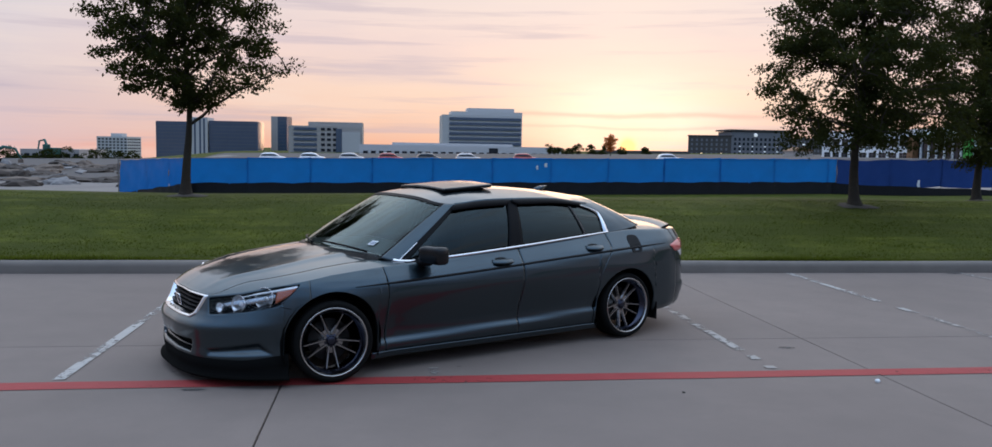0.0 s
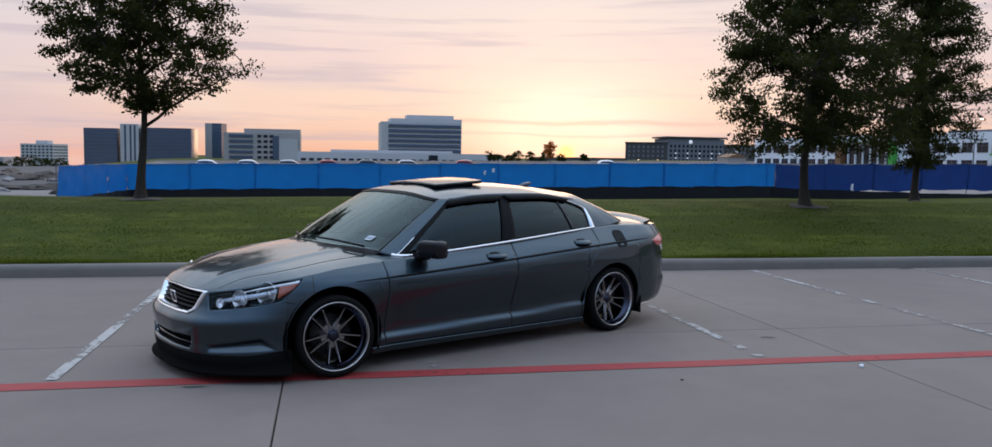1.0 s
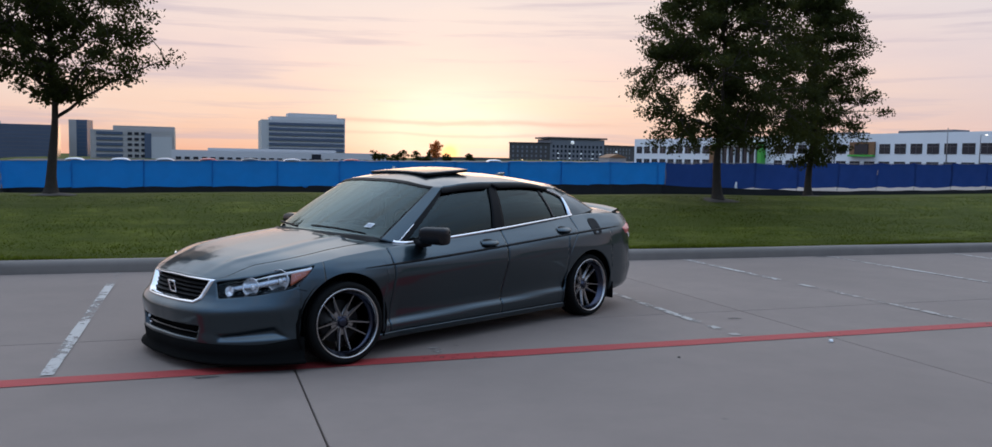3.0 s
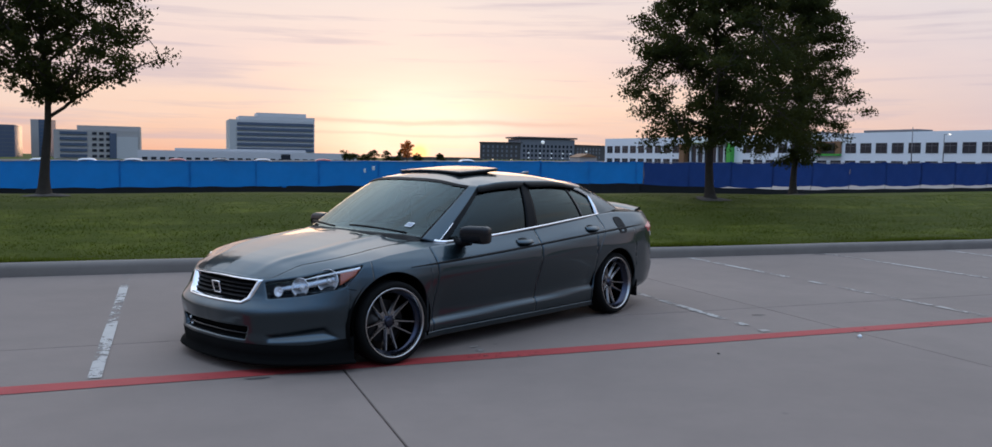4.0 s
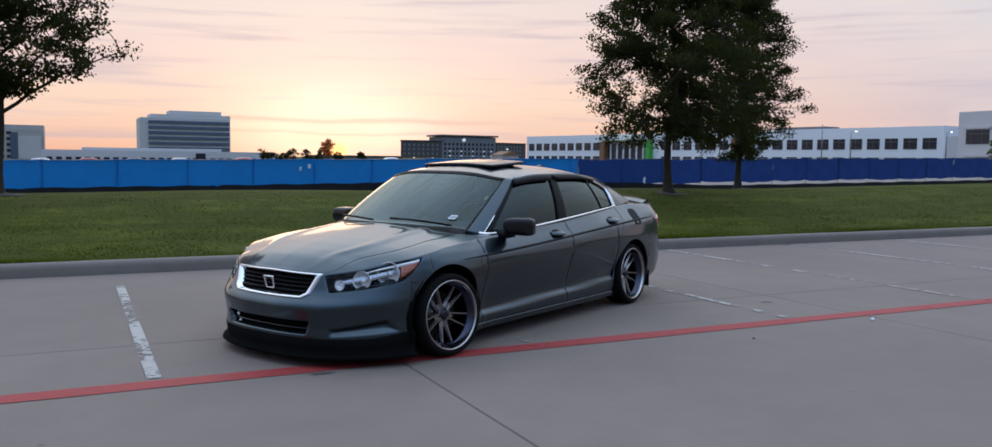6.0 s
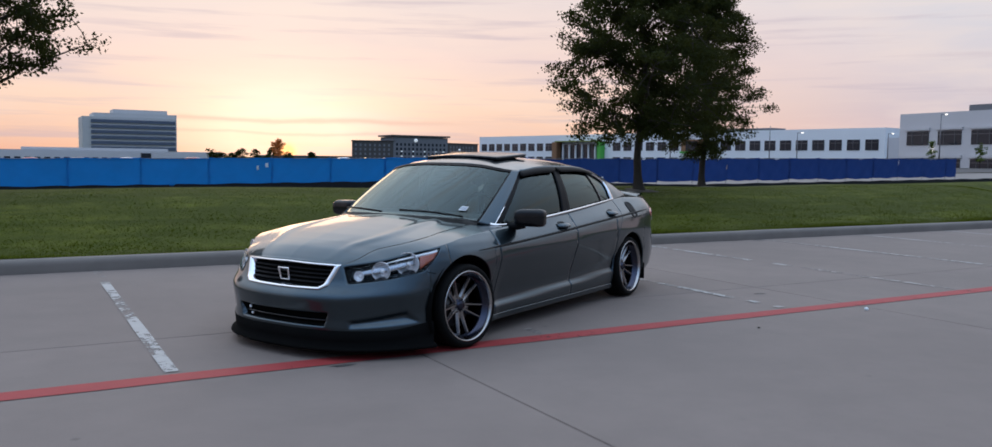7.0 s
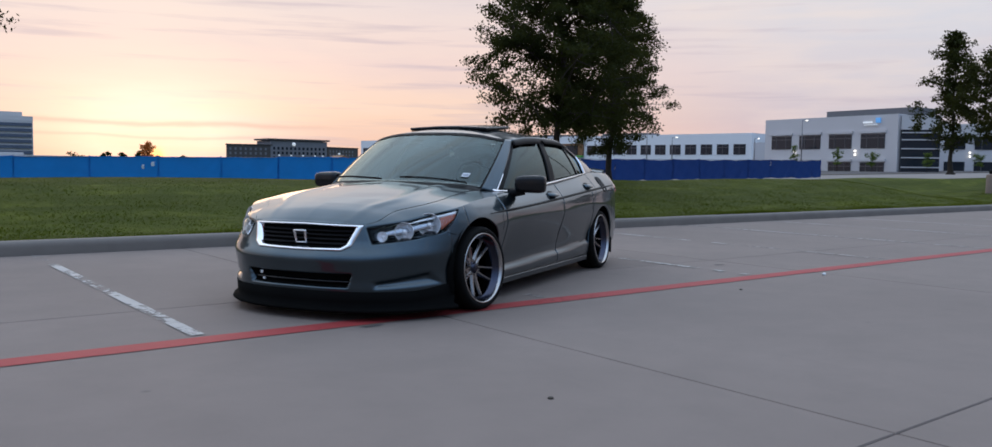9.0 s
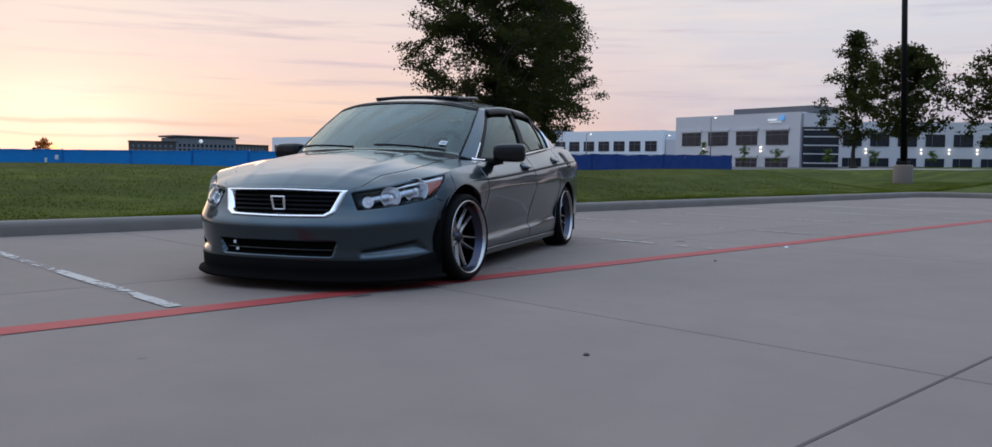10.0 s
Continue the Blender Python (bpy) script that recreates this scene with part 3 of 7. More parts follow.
# inset from the outline by height, at stations from nose to tail
STATIONS = [
    (0.0, [(0.05, 0.06), (0.14, 0.036), (0.20, 0.018), (0.26, 0.018), (0.33, 0.008), (0.385, 0.0), (0.41, 0.008), (0.45, 0.048), (0.50, 0.080), (0.60, 0.112), (0.66, 0.15), (0.95, 0.2)]),
    (q_of_y(0.45), [(0.05, 0.06), (0.14, 0.032), (0.20, 0.016), (0.26, 0.018), (0.33, 0.009), (0.39, 0.0), (0.42, 0.010), (0.46, 0.046), (0.50, 0.070), (0.60, 0.105), (0.66, 0.15), (0.95, 0.2)]),
    (q_of_x(0.60), [(0.05, 0.05), (0.14, 0.024), (0.21, 0.014), (0.28, 0.022), (0.35, 0.012), (0.41, 0.0), (0.44, 0.008), (0.50, 0.034), (0.60, 0.075), (0.66, 0.12), (0.95, 0.2)]),
    (q_of_x(0.27), [(0.05, 0.02), (0.2, 0.010), (0.30, 0.012), (0.44, 0.0), (0.50, 0.002), (0.56, 0.010), (0.62, 0.022), (0.69, 0.044), (0.74, 0.08), (0.95, 0.2)]),
    (q_of_x(0.0), [(0.05, 0.04), (0.2, 0.012), (0.45, 0.0), (0.56, 0.0), (0.61, 0.010), (0.66, 0.028), (0.72, 0.062), (0.77, 0.12), (0.95, 0.25)]),
    (q_of_x(-0.5), [(0.05, 0.09), (0.12, 0.078), (0.17, 0.064), (0.19, 0.060), (0.232, 0.057), (0.245, 0.086), (0.32, 0.080), (0.40, 0.058), (0.50, 0.025), (0.58, 0.003), (0.66, 0.010), (0.71, 0.040), (0.79, 0.115), (0.95, 0.2)]),
    (q_of_x(-1.6), [(0.05, 0.09), (0.12, 0.078), (0.17, 0.064), (0.20, 0.058), (0.257, 0.054), (0.27, 0.084), (0.34, 0.078), (0.43, 0.054), (0.53, 0.023), (0.61, 0.002), (0.70, 0.012), (0.75, 0.038), (0.856, 0.122), (0.98, 0.2)]),
    (q_of_x(-2.35), [(0.05, 0.08), (0.12, 0.070), (0.18, 0.052), (0.22, 0.044), (0.287, 0.038), (0.30, 0.062), (0.38, 0.054), (0.48, 0.028), (0.58, 0.004), (0.66, 0.0), (0.75, 0.012), (0.80, 0.040), (0.92, 0.145), (1.0, 0.2)]),
    (q_of_x(-2.85), [(0.05, 0.05), (0.2, 0.01), (0.45, 0.0), (0.65, 0.0), (0.775, 0.016), (0.82, 0.05), (0.95, 0.165), (1.0, 0.22)]),
    (q_of_x(-3.35), [(0.05, 0.16), (0.18, 0.07), (0.26, 0.012), (0.45, 0.0), (0.62, 0.0), (0.78, 0.010), (0.85, 0.035), (0.93, 0.105), (1.0, 0.2)]),
    (q_of_x(-3.74), [(0.05, 0.26), (0.18, 0.12), (0.26, 0.05), (0.36, 0.012), (0.415, 0.0), (0.44, 0.022), (0.6, 0.03), (0.78, 0.045), (0.87, 0.07), (0.95, 0.12), (1.0, 0.2)]),
    (QMAX, [(0.05, 0.26), (0.18, 0.12), (0.26, 0.05), (0.36, 0.012), (0.42, 0.0), (0.45, 0.03), (0.56, 0.055), (0.78, 0.065), (0.90, 0.09), (0.96, 0.14), (1.0, 0.2)]),
]


def inset(q, z):
    a = np.abs(q)
    qs = [s[0] for s in STATIONS]
    i = min(max(int(np.searchsorted(qs, a)) - 1, 0), len(qs) - 2)
    f = float(np.clip((a - qs[i]) / (qs[i + 1] - qs[i]), 0, 1))
    f = f * f * (3 - 2 * f) * 0.4 + f * 0.6
    d = [np.interp(z, [k[0] for k in STATIONS[j][1]], [k[1] for k in STATIONS[j][1]]) for j in (i, i + 1)]
    return d[0] + (d[1] - d[0]) * f


def inset_soft(q, z):
    """The inset, averaged over a small height, so that creases are rounded as pressed steel is."""
    return sum(w * inset(q, z + o) for o, w in ((-0.012, 0.2), (-0.006, 0.2), (0, 0.2), (0.006, 0.2), (0.012, 0.2)))


def wall(q, z, out=0.0):
    """A place on the body's side at q along the outline (minus: the right-hand side) and height z; out: metres outward."""
    a = min(abs(q), QMAX)
    x, y = np.interp(a, _seg, _o[:, 0]), np.interp(a, _seg, _o[:, 1])
    nx, ny = np.interp(a, _seg, _nrm[:, 0]), np.interp(a, _seg, _nrm[:, 1])
    d = inset_soft(a, z) - out
    s = 1 if q >= 0 else -1
    return (x - nx * d, s * (y - ny * d), z)


HUB_Z, WHEEL_R, BASE = 0.285, 0.287, 2.80
TOP_Q = [0.0, q_of_y(0.30), q_of_y(0.47), q_of_x(0.62), q_of_x(0.27), q_of_x(0.0), q_of_x(-0.3), q_of_x(-0.55), q_of_x(-1.0), q_of_x(-1.6), q_of_x(-2.2), q_of_x(-2.63), q_of_x(-2.95),
         q_of_x(-3.3), q_of_x(-3.6), q_of_x(-3.76), QMAX]
TOP_Z = [0.622, 0.618, 0.608, 0.645, 0.712, 0.748, 0.772, 0.790, 0.810, 0.856, 0.905, 0.934, 0.950, 0.945, 0.935, 0.935, 0.945]


def top_z(q):
    return float(np.interp(abs(q), TOP_Q, TOP_Z))


def bottom_z(q):
    x = float(x_of_q(q))
    z = float(np.interp(x, [-3.86, -3.5, -3.1, -2.5, -0.3, 0.3, 0.9], [0.24, 0.22, 0.20, 0.115, 0.115, 0.14, 0.155]))
    for cx, r in ((0.0, 0.354), (-BASE, 0.345)):
        if abs(x - cx) < r:
            z = max(z, HUB_Z + 0.012 + math.sqrt(r * r - (x - cx) ** 2) * (0.97 if cx == 0 else 0.95))
    return z


def inside_depth(q, z, poly):
    """Signed distance from the polygon's edge, positive inside."""
    n, best, odd = len(poly), 9.0, False
    for i in range(n):
        (x0, y0), (x1, y1) = poly[i], poly[(i + 1) % n]
        dx, dy = x1 - x0, y1 - y0
        t = max(0, min(1, ((q - x0) * dx + (z - y0) * dy) / (dx * dx + dy * dy + 1e-12)))
        best = min(best, math.hypot(q - x0 - t * dx, z - y0 - t * dy))
        if (y0 > z) != (y1 > z) and q < (x1 - x0) * (z - y0) / (y1 - y0 + 1e-12) + x0:
            odd = not odd
    return best if odd else -best


GRILLE = [(-q_of_y(0.455), 0.600), (q_of_y(0.455), 0.600), (q_of_y(0.375), 0.478), (q_of_y(0.33), 0.458), (-q_of_y(0.33), 0.458), (-q_of_y(0.375), 0.478)]
LAMP = [(q_of_y(0.495), 0.590), (q_of_x(0.60), 0.628), (q_of_x(0.40), 0.676), (q_of_x(0.24), 0.704), (q_of_x(0.28), 0.655), (q_of_x(0.385), 0.565),
        (q_of_x(0.60), 0.520), (q_of_x(0.715), 0.502), (q_of_y(0.53), 0.492)]
MOUTH = [(-q_of_y(0.41), 0.305), (q_of_y(0.41), 0.305), (q_of_y(0.38), 0.215), (-q_of_y(0.38), 0.215)]
SCOOP = [(q_of_y(0.52), 0.262), (q_of_x(0.50), 0.318), (q_of_x(0.40), 0.225), (q_of_y(0.56), 0.198)]


def recess(q, z):
    a = abs(q)
    d = 0.0
    for poly, depth, soft in ((GRILLE, 0.050, 0.012), (MOUTH, 0.07, 0.012)):
        d = max(d, depth * float(smoothstep(0, soft, inside_depth(q, z, poly))))
    d = max(d, 0.085 * float(smoothstep(0, 0.012, inside_depth(a, z, LAMP))))
    s = inside_depth(a, z, SCOOP)
    if s > 0:
        d = max(d, 0.026 * float(smoothstep(0, 0.042, s)))
    return d


def panel(name, parent, mat, q0, q1, nu, nv, zb=bottom_z, zt=top_z, out=0.0, dip=False, rim=0.012, label=""):
    """A pressed panel of the body between two edges, q0 and q1 (numbers, or functions of the height's fraction), with its rim turned in."""
    f0 = q0 if callable(q0) else (lambda b: q0)
    f1 = q1 if callable(q1) else (lambda b: q1)
    v = []
    for i in range(-1, nu + 1):
        for j in range(-1, nv + 1):
            a, b = min(max(i, 0), nu - 1) / (nu - 1), min(max(j, 0), nv - 1) / (nv - 1)
            q = f0(b) + (f1(b) - f0(b)) * a
            lo, hi = zb(q), zt(q)
            z = lo + (hi - lo) * b
            edge = -rim if i in (-1, nu) or j in (-1, nv) else 0.0
            v.append(wall(q, z, out + edge - (recess(q, z) if dip else 0.0)))
    fwd = (f1(0.5) - f0(0.5)) > 0
    me = mesh(name, v, grid_faces(nu + 2, nv + 2, not fwd), mat)
    return part(name, me, parent, label)


def patch(name, parent, mat, poly, out, nu=26, nv=12, label="", dip=False, bulge=0.0, side=1):
    """A sheet over a four-cornered or longer outline on the body: upper edge and lower edge run from poly's ends."""
    up, low = poly
    u = curve_through(up, nu) if len(up) > 2 else np.linspace(up[0], up[1], nu)
    d = curve_through(low, nu) if len(low) > 2 else np.linspace(low[0], low[1], nu)
    v = []
    for i in range(nu):
        for j in range(nv):
            b = j / (nv - 1)
            q, z = u[i] * (1 - b) + d[i] * b
            o = out + bulge * math.sin(math.pi * b) * math.sin(math.pi * i / (nu - 1))
            e = 0.006 if (i in (0, nu - 1) or j in (0, nv - 1)) and not dip else 0.0
            v.append(wall(q * side, z, o - e - (recess(q, z) if dip else 0.0)))
    return part(name, mesh(name, v, grid_faces(nu, nv, side > 0), mat), parent, label)


# greenhouse: belt outline below, roof outline above, by index from the front's middle to the rear's
BELT = [(-0.235, 0.0, 0.872), (-0.285, 0.36, 0.866), (-0.425, 0.610, 0.850), (-0.60, 0.755, 0.800), (-0.95, 0.795, 0.812), (-1.60, 0.806, 0.858), (-2.20, 0.787, 0.904), (-2.63, 0.750, 0.934),
        (-2.92, 0.715, 0.955), (-3.12, 0.640, 0.985), (-3.24, 0.38, 1.000), (-3.27, 0.0, 1.004)]
ROOF = [(-0.955, 0.0, 1.268), (-0.975, 0.34, 1.258), (-1.035, 0.560, 1.222), (-1.16, 0.625, 1.215), (-1.38, 0.640, 1.238), (-1.66, 0.645, 1.246), (-2.12, 0.628, 1.240), (-2.46, 0.600, 1.200),
        (-2.61, 0.560, 1.192), (-2.68, 0.480, 1.208), (-2.73, 0.27, 1.230), (-2.75, 0.0, 1.236)]


def along(table, p):
    p = min(max(p, 0.0), len(table) - 1.0)
    pts = np.array(table, float)
    i = min(int(p), len(pts) - 2)
    f = p - i
    mir = np.array([1, -1, 1])
    b, c = pts[i], pts[i + 1]
    a = pts[i - 1] if i > 0 else pts[1] * mir
    d = pts[i + 2] if i + 2 < len(pts) else pts[-2] * mir
    return 0.5 * (2 * b + (c - a) * f + (2 * a - 5 * b + 4 * c - d) * f ** 2 + (3 * b - a - 3 * c + d) * f ** 3)


def cabin(p, h, out=0.0):
    """A place on the greenhouse: p by index (minus: the right-hand side), h from belt 0 to roof 1."""
    s = 1 if p >= 0 else -1
    a = abs(p)
    lo, hi = along(BELT, a), along(ROOF, a)
    e = 0.02
    t = (along(BELT, min(a + e, 11)) - along(BELT, max(a - e, 0)))
    n = np.array([-t[1], t[0], 0.0])
    n = n / (np.linalg.norm(n) + 1e-9)
    if n[1] < 0 and a > 0.2 or (a <= 0.2 and n[0] < 0):
        n = -n
    if a > 10.8 and n[0] > 0:
        n = -n
    w = lo + (hi - lo) * h + n * (0.020 * math.sin(math.pi * min(max(h, 0), 1)) + out) + np.array([0, 0, out * 0.4])
    return (w[0], w[1] * s, w[2])


def cabin_patch(name, parent, mat, p0, p1, h0, h1, nu, nv, out=0.0, label="", rim=0.008):
    f = lambda v: v if callable(v) else (lambda _: v)
    p0, p1, h0, h1 = f(p0), f(p1), f(h0), f(h1)
    v = []
    for i in range(-1, nu + 1):
        for j in range(-1, nv + 1):
            a, b = min(max(i, 0), nu - 1) / (nu - 1), min(max(j, 0), nv - 1) / (nv - 1)
            p = p0(b) + (p1(b) - p0(b)) * a
            h = h0(p) + (h1(p) - h0(p)) * b
            v.append(cabin(p, h, out - (rim if i in (-1, nu) or j in (-1, nv) else 0)))
    fwd = p1(0.5) > p0(0.5)
    return part(name, mesh(name, v, grid_faces(nu + 2, nv + 2, not fwd), mat), parent, label)


def wheel_parts(parent, m, mirror, steer_label=""):
    """Road wheel: dark barrel with tyre, polished lip, five twin spokes, cap, nuts and brake disc; outer face towards +y."""
    barrel = part("wheel", MESH["barrel"], parent, "gunmetal twin-spoke alloy wheel with polished lip", m)
    part("tyre", MESH["tyre"], barrel, "black low-profile tyre")
    part("rim_lip", MESH["lip"], barrel, "polished rim lip")
    part("brake_disc", MESH["disc"], barrel)
    part("hub_cap", MESH["cap"], barrel)
    for k in range(5):
        part("spoke", MESH["spoke"], barrel, "", pose(0, 0, 0, 0, 72 * k + 36, 0))
        part("wheel_nut", MESH["nut"], barrel, "", pose(0, 0, 0, 0, 72 * k, 0))
    return barrel


def spoke_mesh():
    """A pair of slim ridged spokes that leave the hub together and spread to the rim, dished deeply towards the hub."""
    v, f = [], []
    for sgn in (-1, 1):
        rows, n = [], 13
        for i in range(n):
            t = i / (n - 1)
            r = 0.040 + (0.210 - 0.040) * t
            off = sgn * (0.016 + 0.031 * t)
            w = 0.0185 - 0.0085 * t ** 0.9
            y = 0.020 + 0.030 * t ** 1.6 - (0.008 * ((t - 0.9) / 0.1) ** 2 if t > 0.9 else 0.0)
            rows.append([(off - w, y - 0.034, r), (off - w, y - 0.011, r), (off - w * 0.3, y + 0.004, r), (off + w * 0.3, y + 0.004, r), (off + w, y - 0.011, r), (off + w, y - 0.034, r)])
        base = len(v)
        for r in rows:
            v += r
        f += [tuple(base + x for x in q) for q in grid_faces(n, 6, True)]
    # web that joins the two at the hub
    base = len(v)
    for r, hw, y in ((0.030, 0.030, 0.022), (0.066, 0.024, 0.022), (0.090, 0.018, 0.020)):
        v += [(-hw, y - 0.03, r), (-hw, y - 0.004, r), (hw, y - 0.004, r), (hw, y - 0.03, r)]
    f += [tuple(base + x for x in q) for q in grid_faces(3, 4, True)] + [(base + 8, base + 9, base + 10, base + 11)]
    return mesh("spoke", v, f, M_SPOKE, False)


MESH = {}
W2 = 0.105
MESH["barrel"] = lathe("wheel", [(0.238, W2 - 0.006), (0.232, W2 - 0.018), (0.222, W2 - 0.040), (0.214, W2 - 0.050), (0.208, W2 - 0.056), (0.206, 0.03), (0.206, -0.02), (0.208, -W2 + 0.02), (0.240, -W2), (0.244, -W2 + 0.002)], M_BARREL, 72)
MESH["lip"] = lathe("rim_lip", [(0.246, W2 - 0.014), (0.250, W2 - 0.004), (0.249, W2 + 0.003), (0.244, W2 + 0.005), (0.240, W2 + 0.003), (0.236, W2 - 0.004), (0.232, W2 - 0.016)], M_LIP, 72)
MESH["tyre"] = lathe("tyre", [(0.244, W2 - 0.008), (0.254, W2 + 0.002), (0.266, W2 + 0.004), (0.277, W2 - 0.006), (0.2845, W2 - 0.020), (0.287, W2 - 0.045), (0.287, 0.03), (0.284, 0.028), (0.284, 0.018), (0.287, 0.016),
                              (0.287, -0.016), (0.284, -0.018), (0.284, -0.028), (0.287, -0.03), (0.287, -W2 + 0.045), (0.2845, -W2 + 0.02), (0.277, -W2 + 0.006), (0.262, -W2), (0.244, -W2 + 0.008)], M_RUBBER, 72)
MESH["disc"] = lathe("brake_disc", [(0.02, -0.02), (0.085, -0.02), (0.086, -0.032), (0.150, -0.032), (0.150, -0.055), (0.06, -0.055)], M_DISC, 48)
MESH["cap"] = lathe("hub_cap", [(0.0, 0.038), (0.024, 0.038), (0.031, 0.034), (0.033, 0.024), (0.036, 0.022), (0.048, 0.020), (0.060, 0.012), (0.064, -0.01), (0.060, -0.03)], M_BARREL, 40)
MESH["spoke"] = spoke_mesh()
MESH["nut"] = lathe("wheel_nut", [(0.0, 0.0), (0.008, 0.0), (0.010, -0.006), (0.010, -0.03)], M_DISC, 8)
for _v in MESH["nut"].vertices:
    _v.co.z += 0.048
    _v.co.y += 0.026


for _k in ("barrel", "lip", "spoke"):
    for _v in MESH[_k].vertices:
        _v.co.x *= 0.972
        _v.co.z *= 0.972
for _v in MESH["tyre"].vertices:
    if math.hypot(_v.co.x, _v.co.z) < 0.258:
        _v.co.x *= 0.972
        _v.co.z *= 0.972


def strip_on_wall(name, parent, mat, points, width, out, n=60, side=1, label="", thick=0.012):
    """A raised strip along the body's side through (x, z) points, with a rounded face."""
    c = curve_through(points, n)
    prof = [(-0.5, -0.004), (-0.5, out * 0.6), (-0.25, out), (0.25, out), (0.5, out * 0.6), (0.5, -0.004)]
    v = []
    for i, (x, z) in enumerate(c):
        taper = min(1.0, 0.15 + 6 * min(i, n - 1 - i) / n)
        v += [wall(side * q_of_x(x), z + h * width * taper, o) for h, o in prof]
    return part(name, mesh(name, v, grid_faces(n, len(prof), side < 0), mat), parent, label)


def build_car():
    car = thing("sedan_car", "grey-green metallic lowered four-door sedan parked on the lot", "car", pose(-0.367, 7.053, 0, 0, 0, -152.47))
    qb = q_of_x(0.17)
    # dark inner shell and underbody
    v = []
    nu, nv = 150, 4
    for s in (1, -1):
        v = [wall(s * QMAX * i / (nu - 1), bottom_z(QMAX * i / (nu - 1)) + 0.004 + (top_z(QMAX * i / (nu - 1)) - 0.012 - bottom_z(QMAX * i / (nu - 1))) * j / (nv - 1),
                  -0.016) for i in range(nu) for j in range(nv)]
        keep = []
        for (a, b, c, d) in grid_faces(nu, nv, s > 0):
            if min(v[k][0] for k in (a, b, c, d)) < 0.20:
                keep.append((a, b, c, d))
        part("inner_panel", mesh("inner_panel", v, keep, M_DARK), car)
    part("underbody", box("underbody", (4.3, 1.10, 0.10), (-1.5, 0, 0.20), M_DARK, 0.03), car)
    for cx in (0.0, -BASE):
        for s in (1, -1):
            n = 18
            vv = []
            for i in range(n):
                a = math.pi * (1.12 - 1.24 * i / (n - 1))
                for yy in (0.885, 0.80, 0.52):
                    vv.append((cx + 0.374 * math.cos(a), s * (yy if yy < 0.88 or cx == 0 else 0.875), HUB_Z + 0.374 * math.sin(a)))
            k = len(vv)
            vv += [(cx + 0.374 * math.cos(math.pi * (1.12 - 1.24 * i / (n - 1))), s * 0.52, HUB_Z + 0.374 * math.sin(math.pi * (1.12 - 1.24 * i / (n - 1)))) for i in range(n)]
            f = grid_faces(n, 3, s < 0) + [tuple(range(k, k + n))]
            part("wheel_well", mesh("wheel_well", vv, f, M_DARK), car)
    # nose: one moulded fascia
    part_b = panel("front_bumper", car, M_PAINT, -qb, qb, 230, 60, zb=lambda q: max(0.165, bottom_z(q)), dip=True, label="painted front bumper moulding")
    # chin spoiler
    ql = q_of_x(0.322)
    lip_v = []
    prof = [(0.196, -0.020), (0.190, 0.004), (0.125, 0.012), (0.090, 0.016), (0.082, 0.052), (0.068, 0.062), (0.058, 0.052), (0.056, -0.06), (0.075, -0.12)]
    nn = 90
    for i in range(nn):
        q = -ql + 2 * ql * i / (nn - 1)
        lip_v += [wall(q, z + (0.035 * float(smoothstep(0.7, 1.0, abs(q) / ql)) if z > 0.1 else 0.0), o) for z, o in prof]
    part("chin_spoiler", mesh("chin_spoiler", lip_v, grid_faces(nn, len(prof)), M_DARK), car, "matt black front lip spoiler")
    # grille
    patch("grille_backing", car, M_DARK, ([(-q_of_y(0.425), 0.592), (q_of_y(0.425), 0.592)], [(-q_of_y(0.345), 0.466), (q_of_y(0.345), 0.466)]), 0.006, 60, 8, dip=True)
    for z in (0.487, 0.513, 0.539, 0.565):
        w = q_of_y(0.335 + (z - 0.46) * 0.62)
        bar = [wall(-w + 2 * w * i / 30, z + dz, o) for i in range(31) for dz, o in ((-0.007, -0.040), (-0.006, -0.022), (0.0, -0.018), (0.005, -0.022), (0.006, -0.040))]
        part("grille_bar", mesh("grille_bar", bar, grid_faces(31, 5), M_BLACK), car)
    ring = []
    outer = [(-q_of_y(0.468), 0.606), (0, 0.613), (q_of_y(0.468), 0.606), (q_of_y(0.392), 0.474), (q_of_y(0.335), 0.448), (0, 0.444), (-q_of_y(0.335), 0.448), (-q_of_y(0.392), 0.474)]
    inner = [(-q_of_y(0.408), 0.594), (0, 0.602), (q_of_y(0.408), 0.594), (q_of_y(0.350), 0.484), (q_of_y(0.315), 0.466), (0, 0.461), (-q_of_y(0.315), 0.466), (-q_of_y(0.350), 0.484)]
    cnt = 0
    for k in range(8):
        for t in np.linspace(0, 1, 14, endpoint=False):
            o = np.array(outer[k]) * (1 - t) + np.array(outer[(k + 1) % 8]) * t
            n_ = np.array(inner[k]) * (1 - t) + np.array(inner[(k + 1) % 8]) * t
            m_ = (o + n_) / 2
            for (q, z), off in ((o, 0.0), (o * 0.9 + n_ * 0.1, 0.007), (m_, 0.011), (o * 0.1 + n_ * 0.9, 0.004), (n_, -0.035)):
                ring.append(wall(q, z, off))
            cnt += 1
    fr = [((i * 5 + j), (i * 5 + j + 1), ((i + 1) % cnt) * 5 + j + 1, ((i + 1) % cnt) * 5 + j) for i in range(cnt) for j in range(4)]
    part("grille_surround", mesh("grille_surround", ring, [f[::-1] for f in fr], M_CHROME), car, "chrome grille surround")
    # plain badge plate in the grille
    bx, _, bz = wall(0, 0.525, 0.0)
    bm = bmesh.new()
    for sx in (-1, 1):
        box_bm((0.012, 0.015, 0.082), (0, sx * 0.040, 0), 0.004, 2, bm)
        box_bm((0.012, 0.088, 0.010), (0, 0, sx * 0.040), 0.004, 2, bm)
    for v_ in bm.verts:
        v_.co.y *= 1.0 + 1.6 * v_.co.z
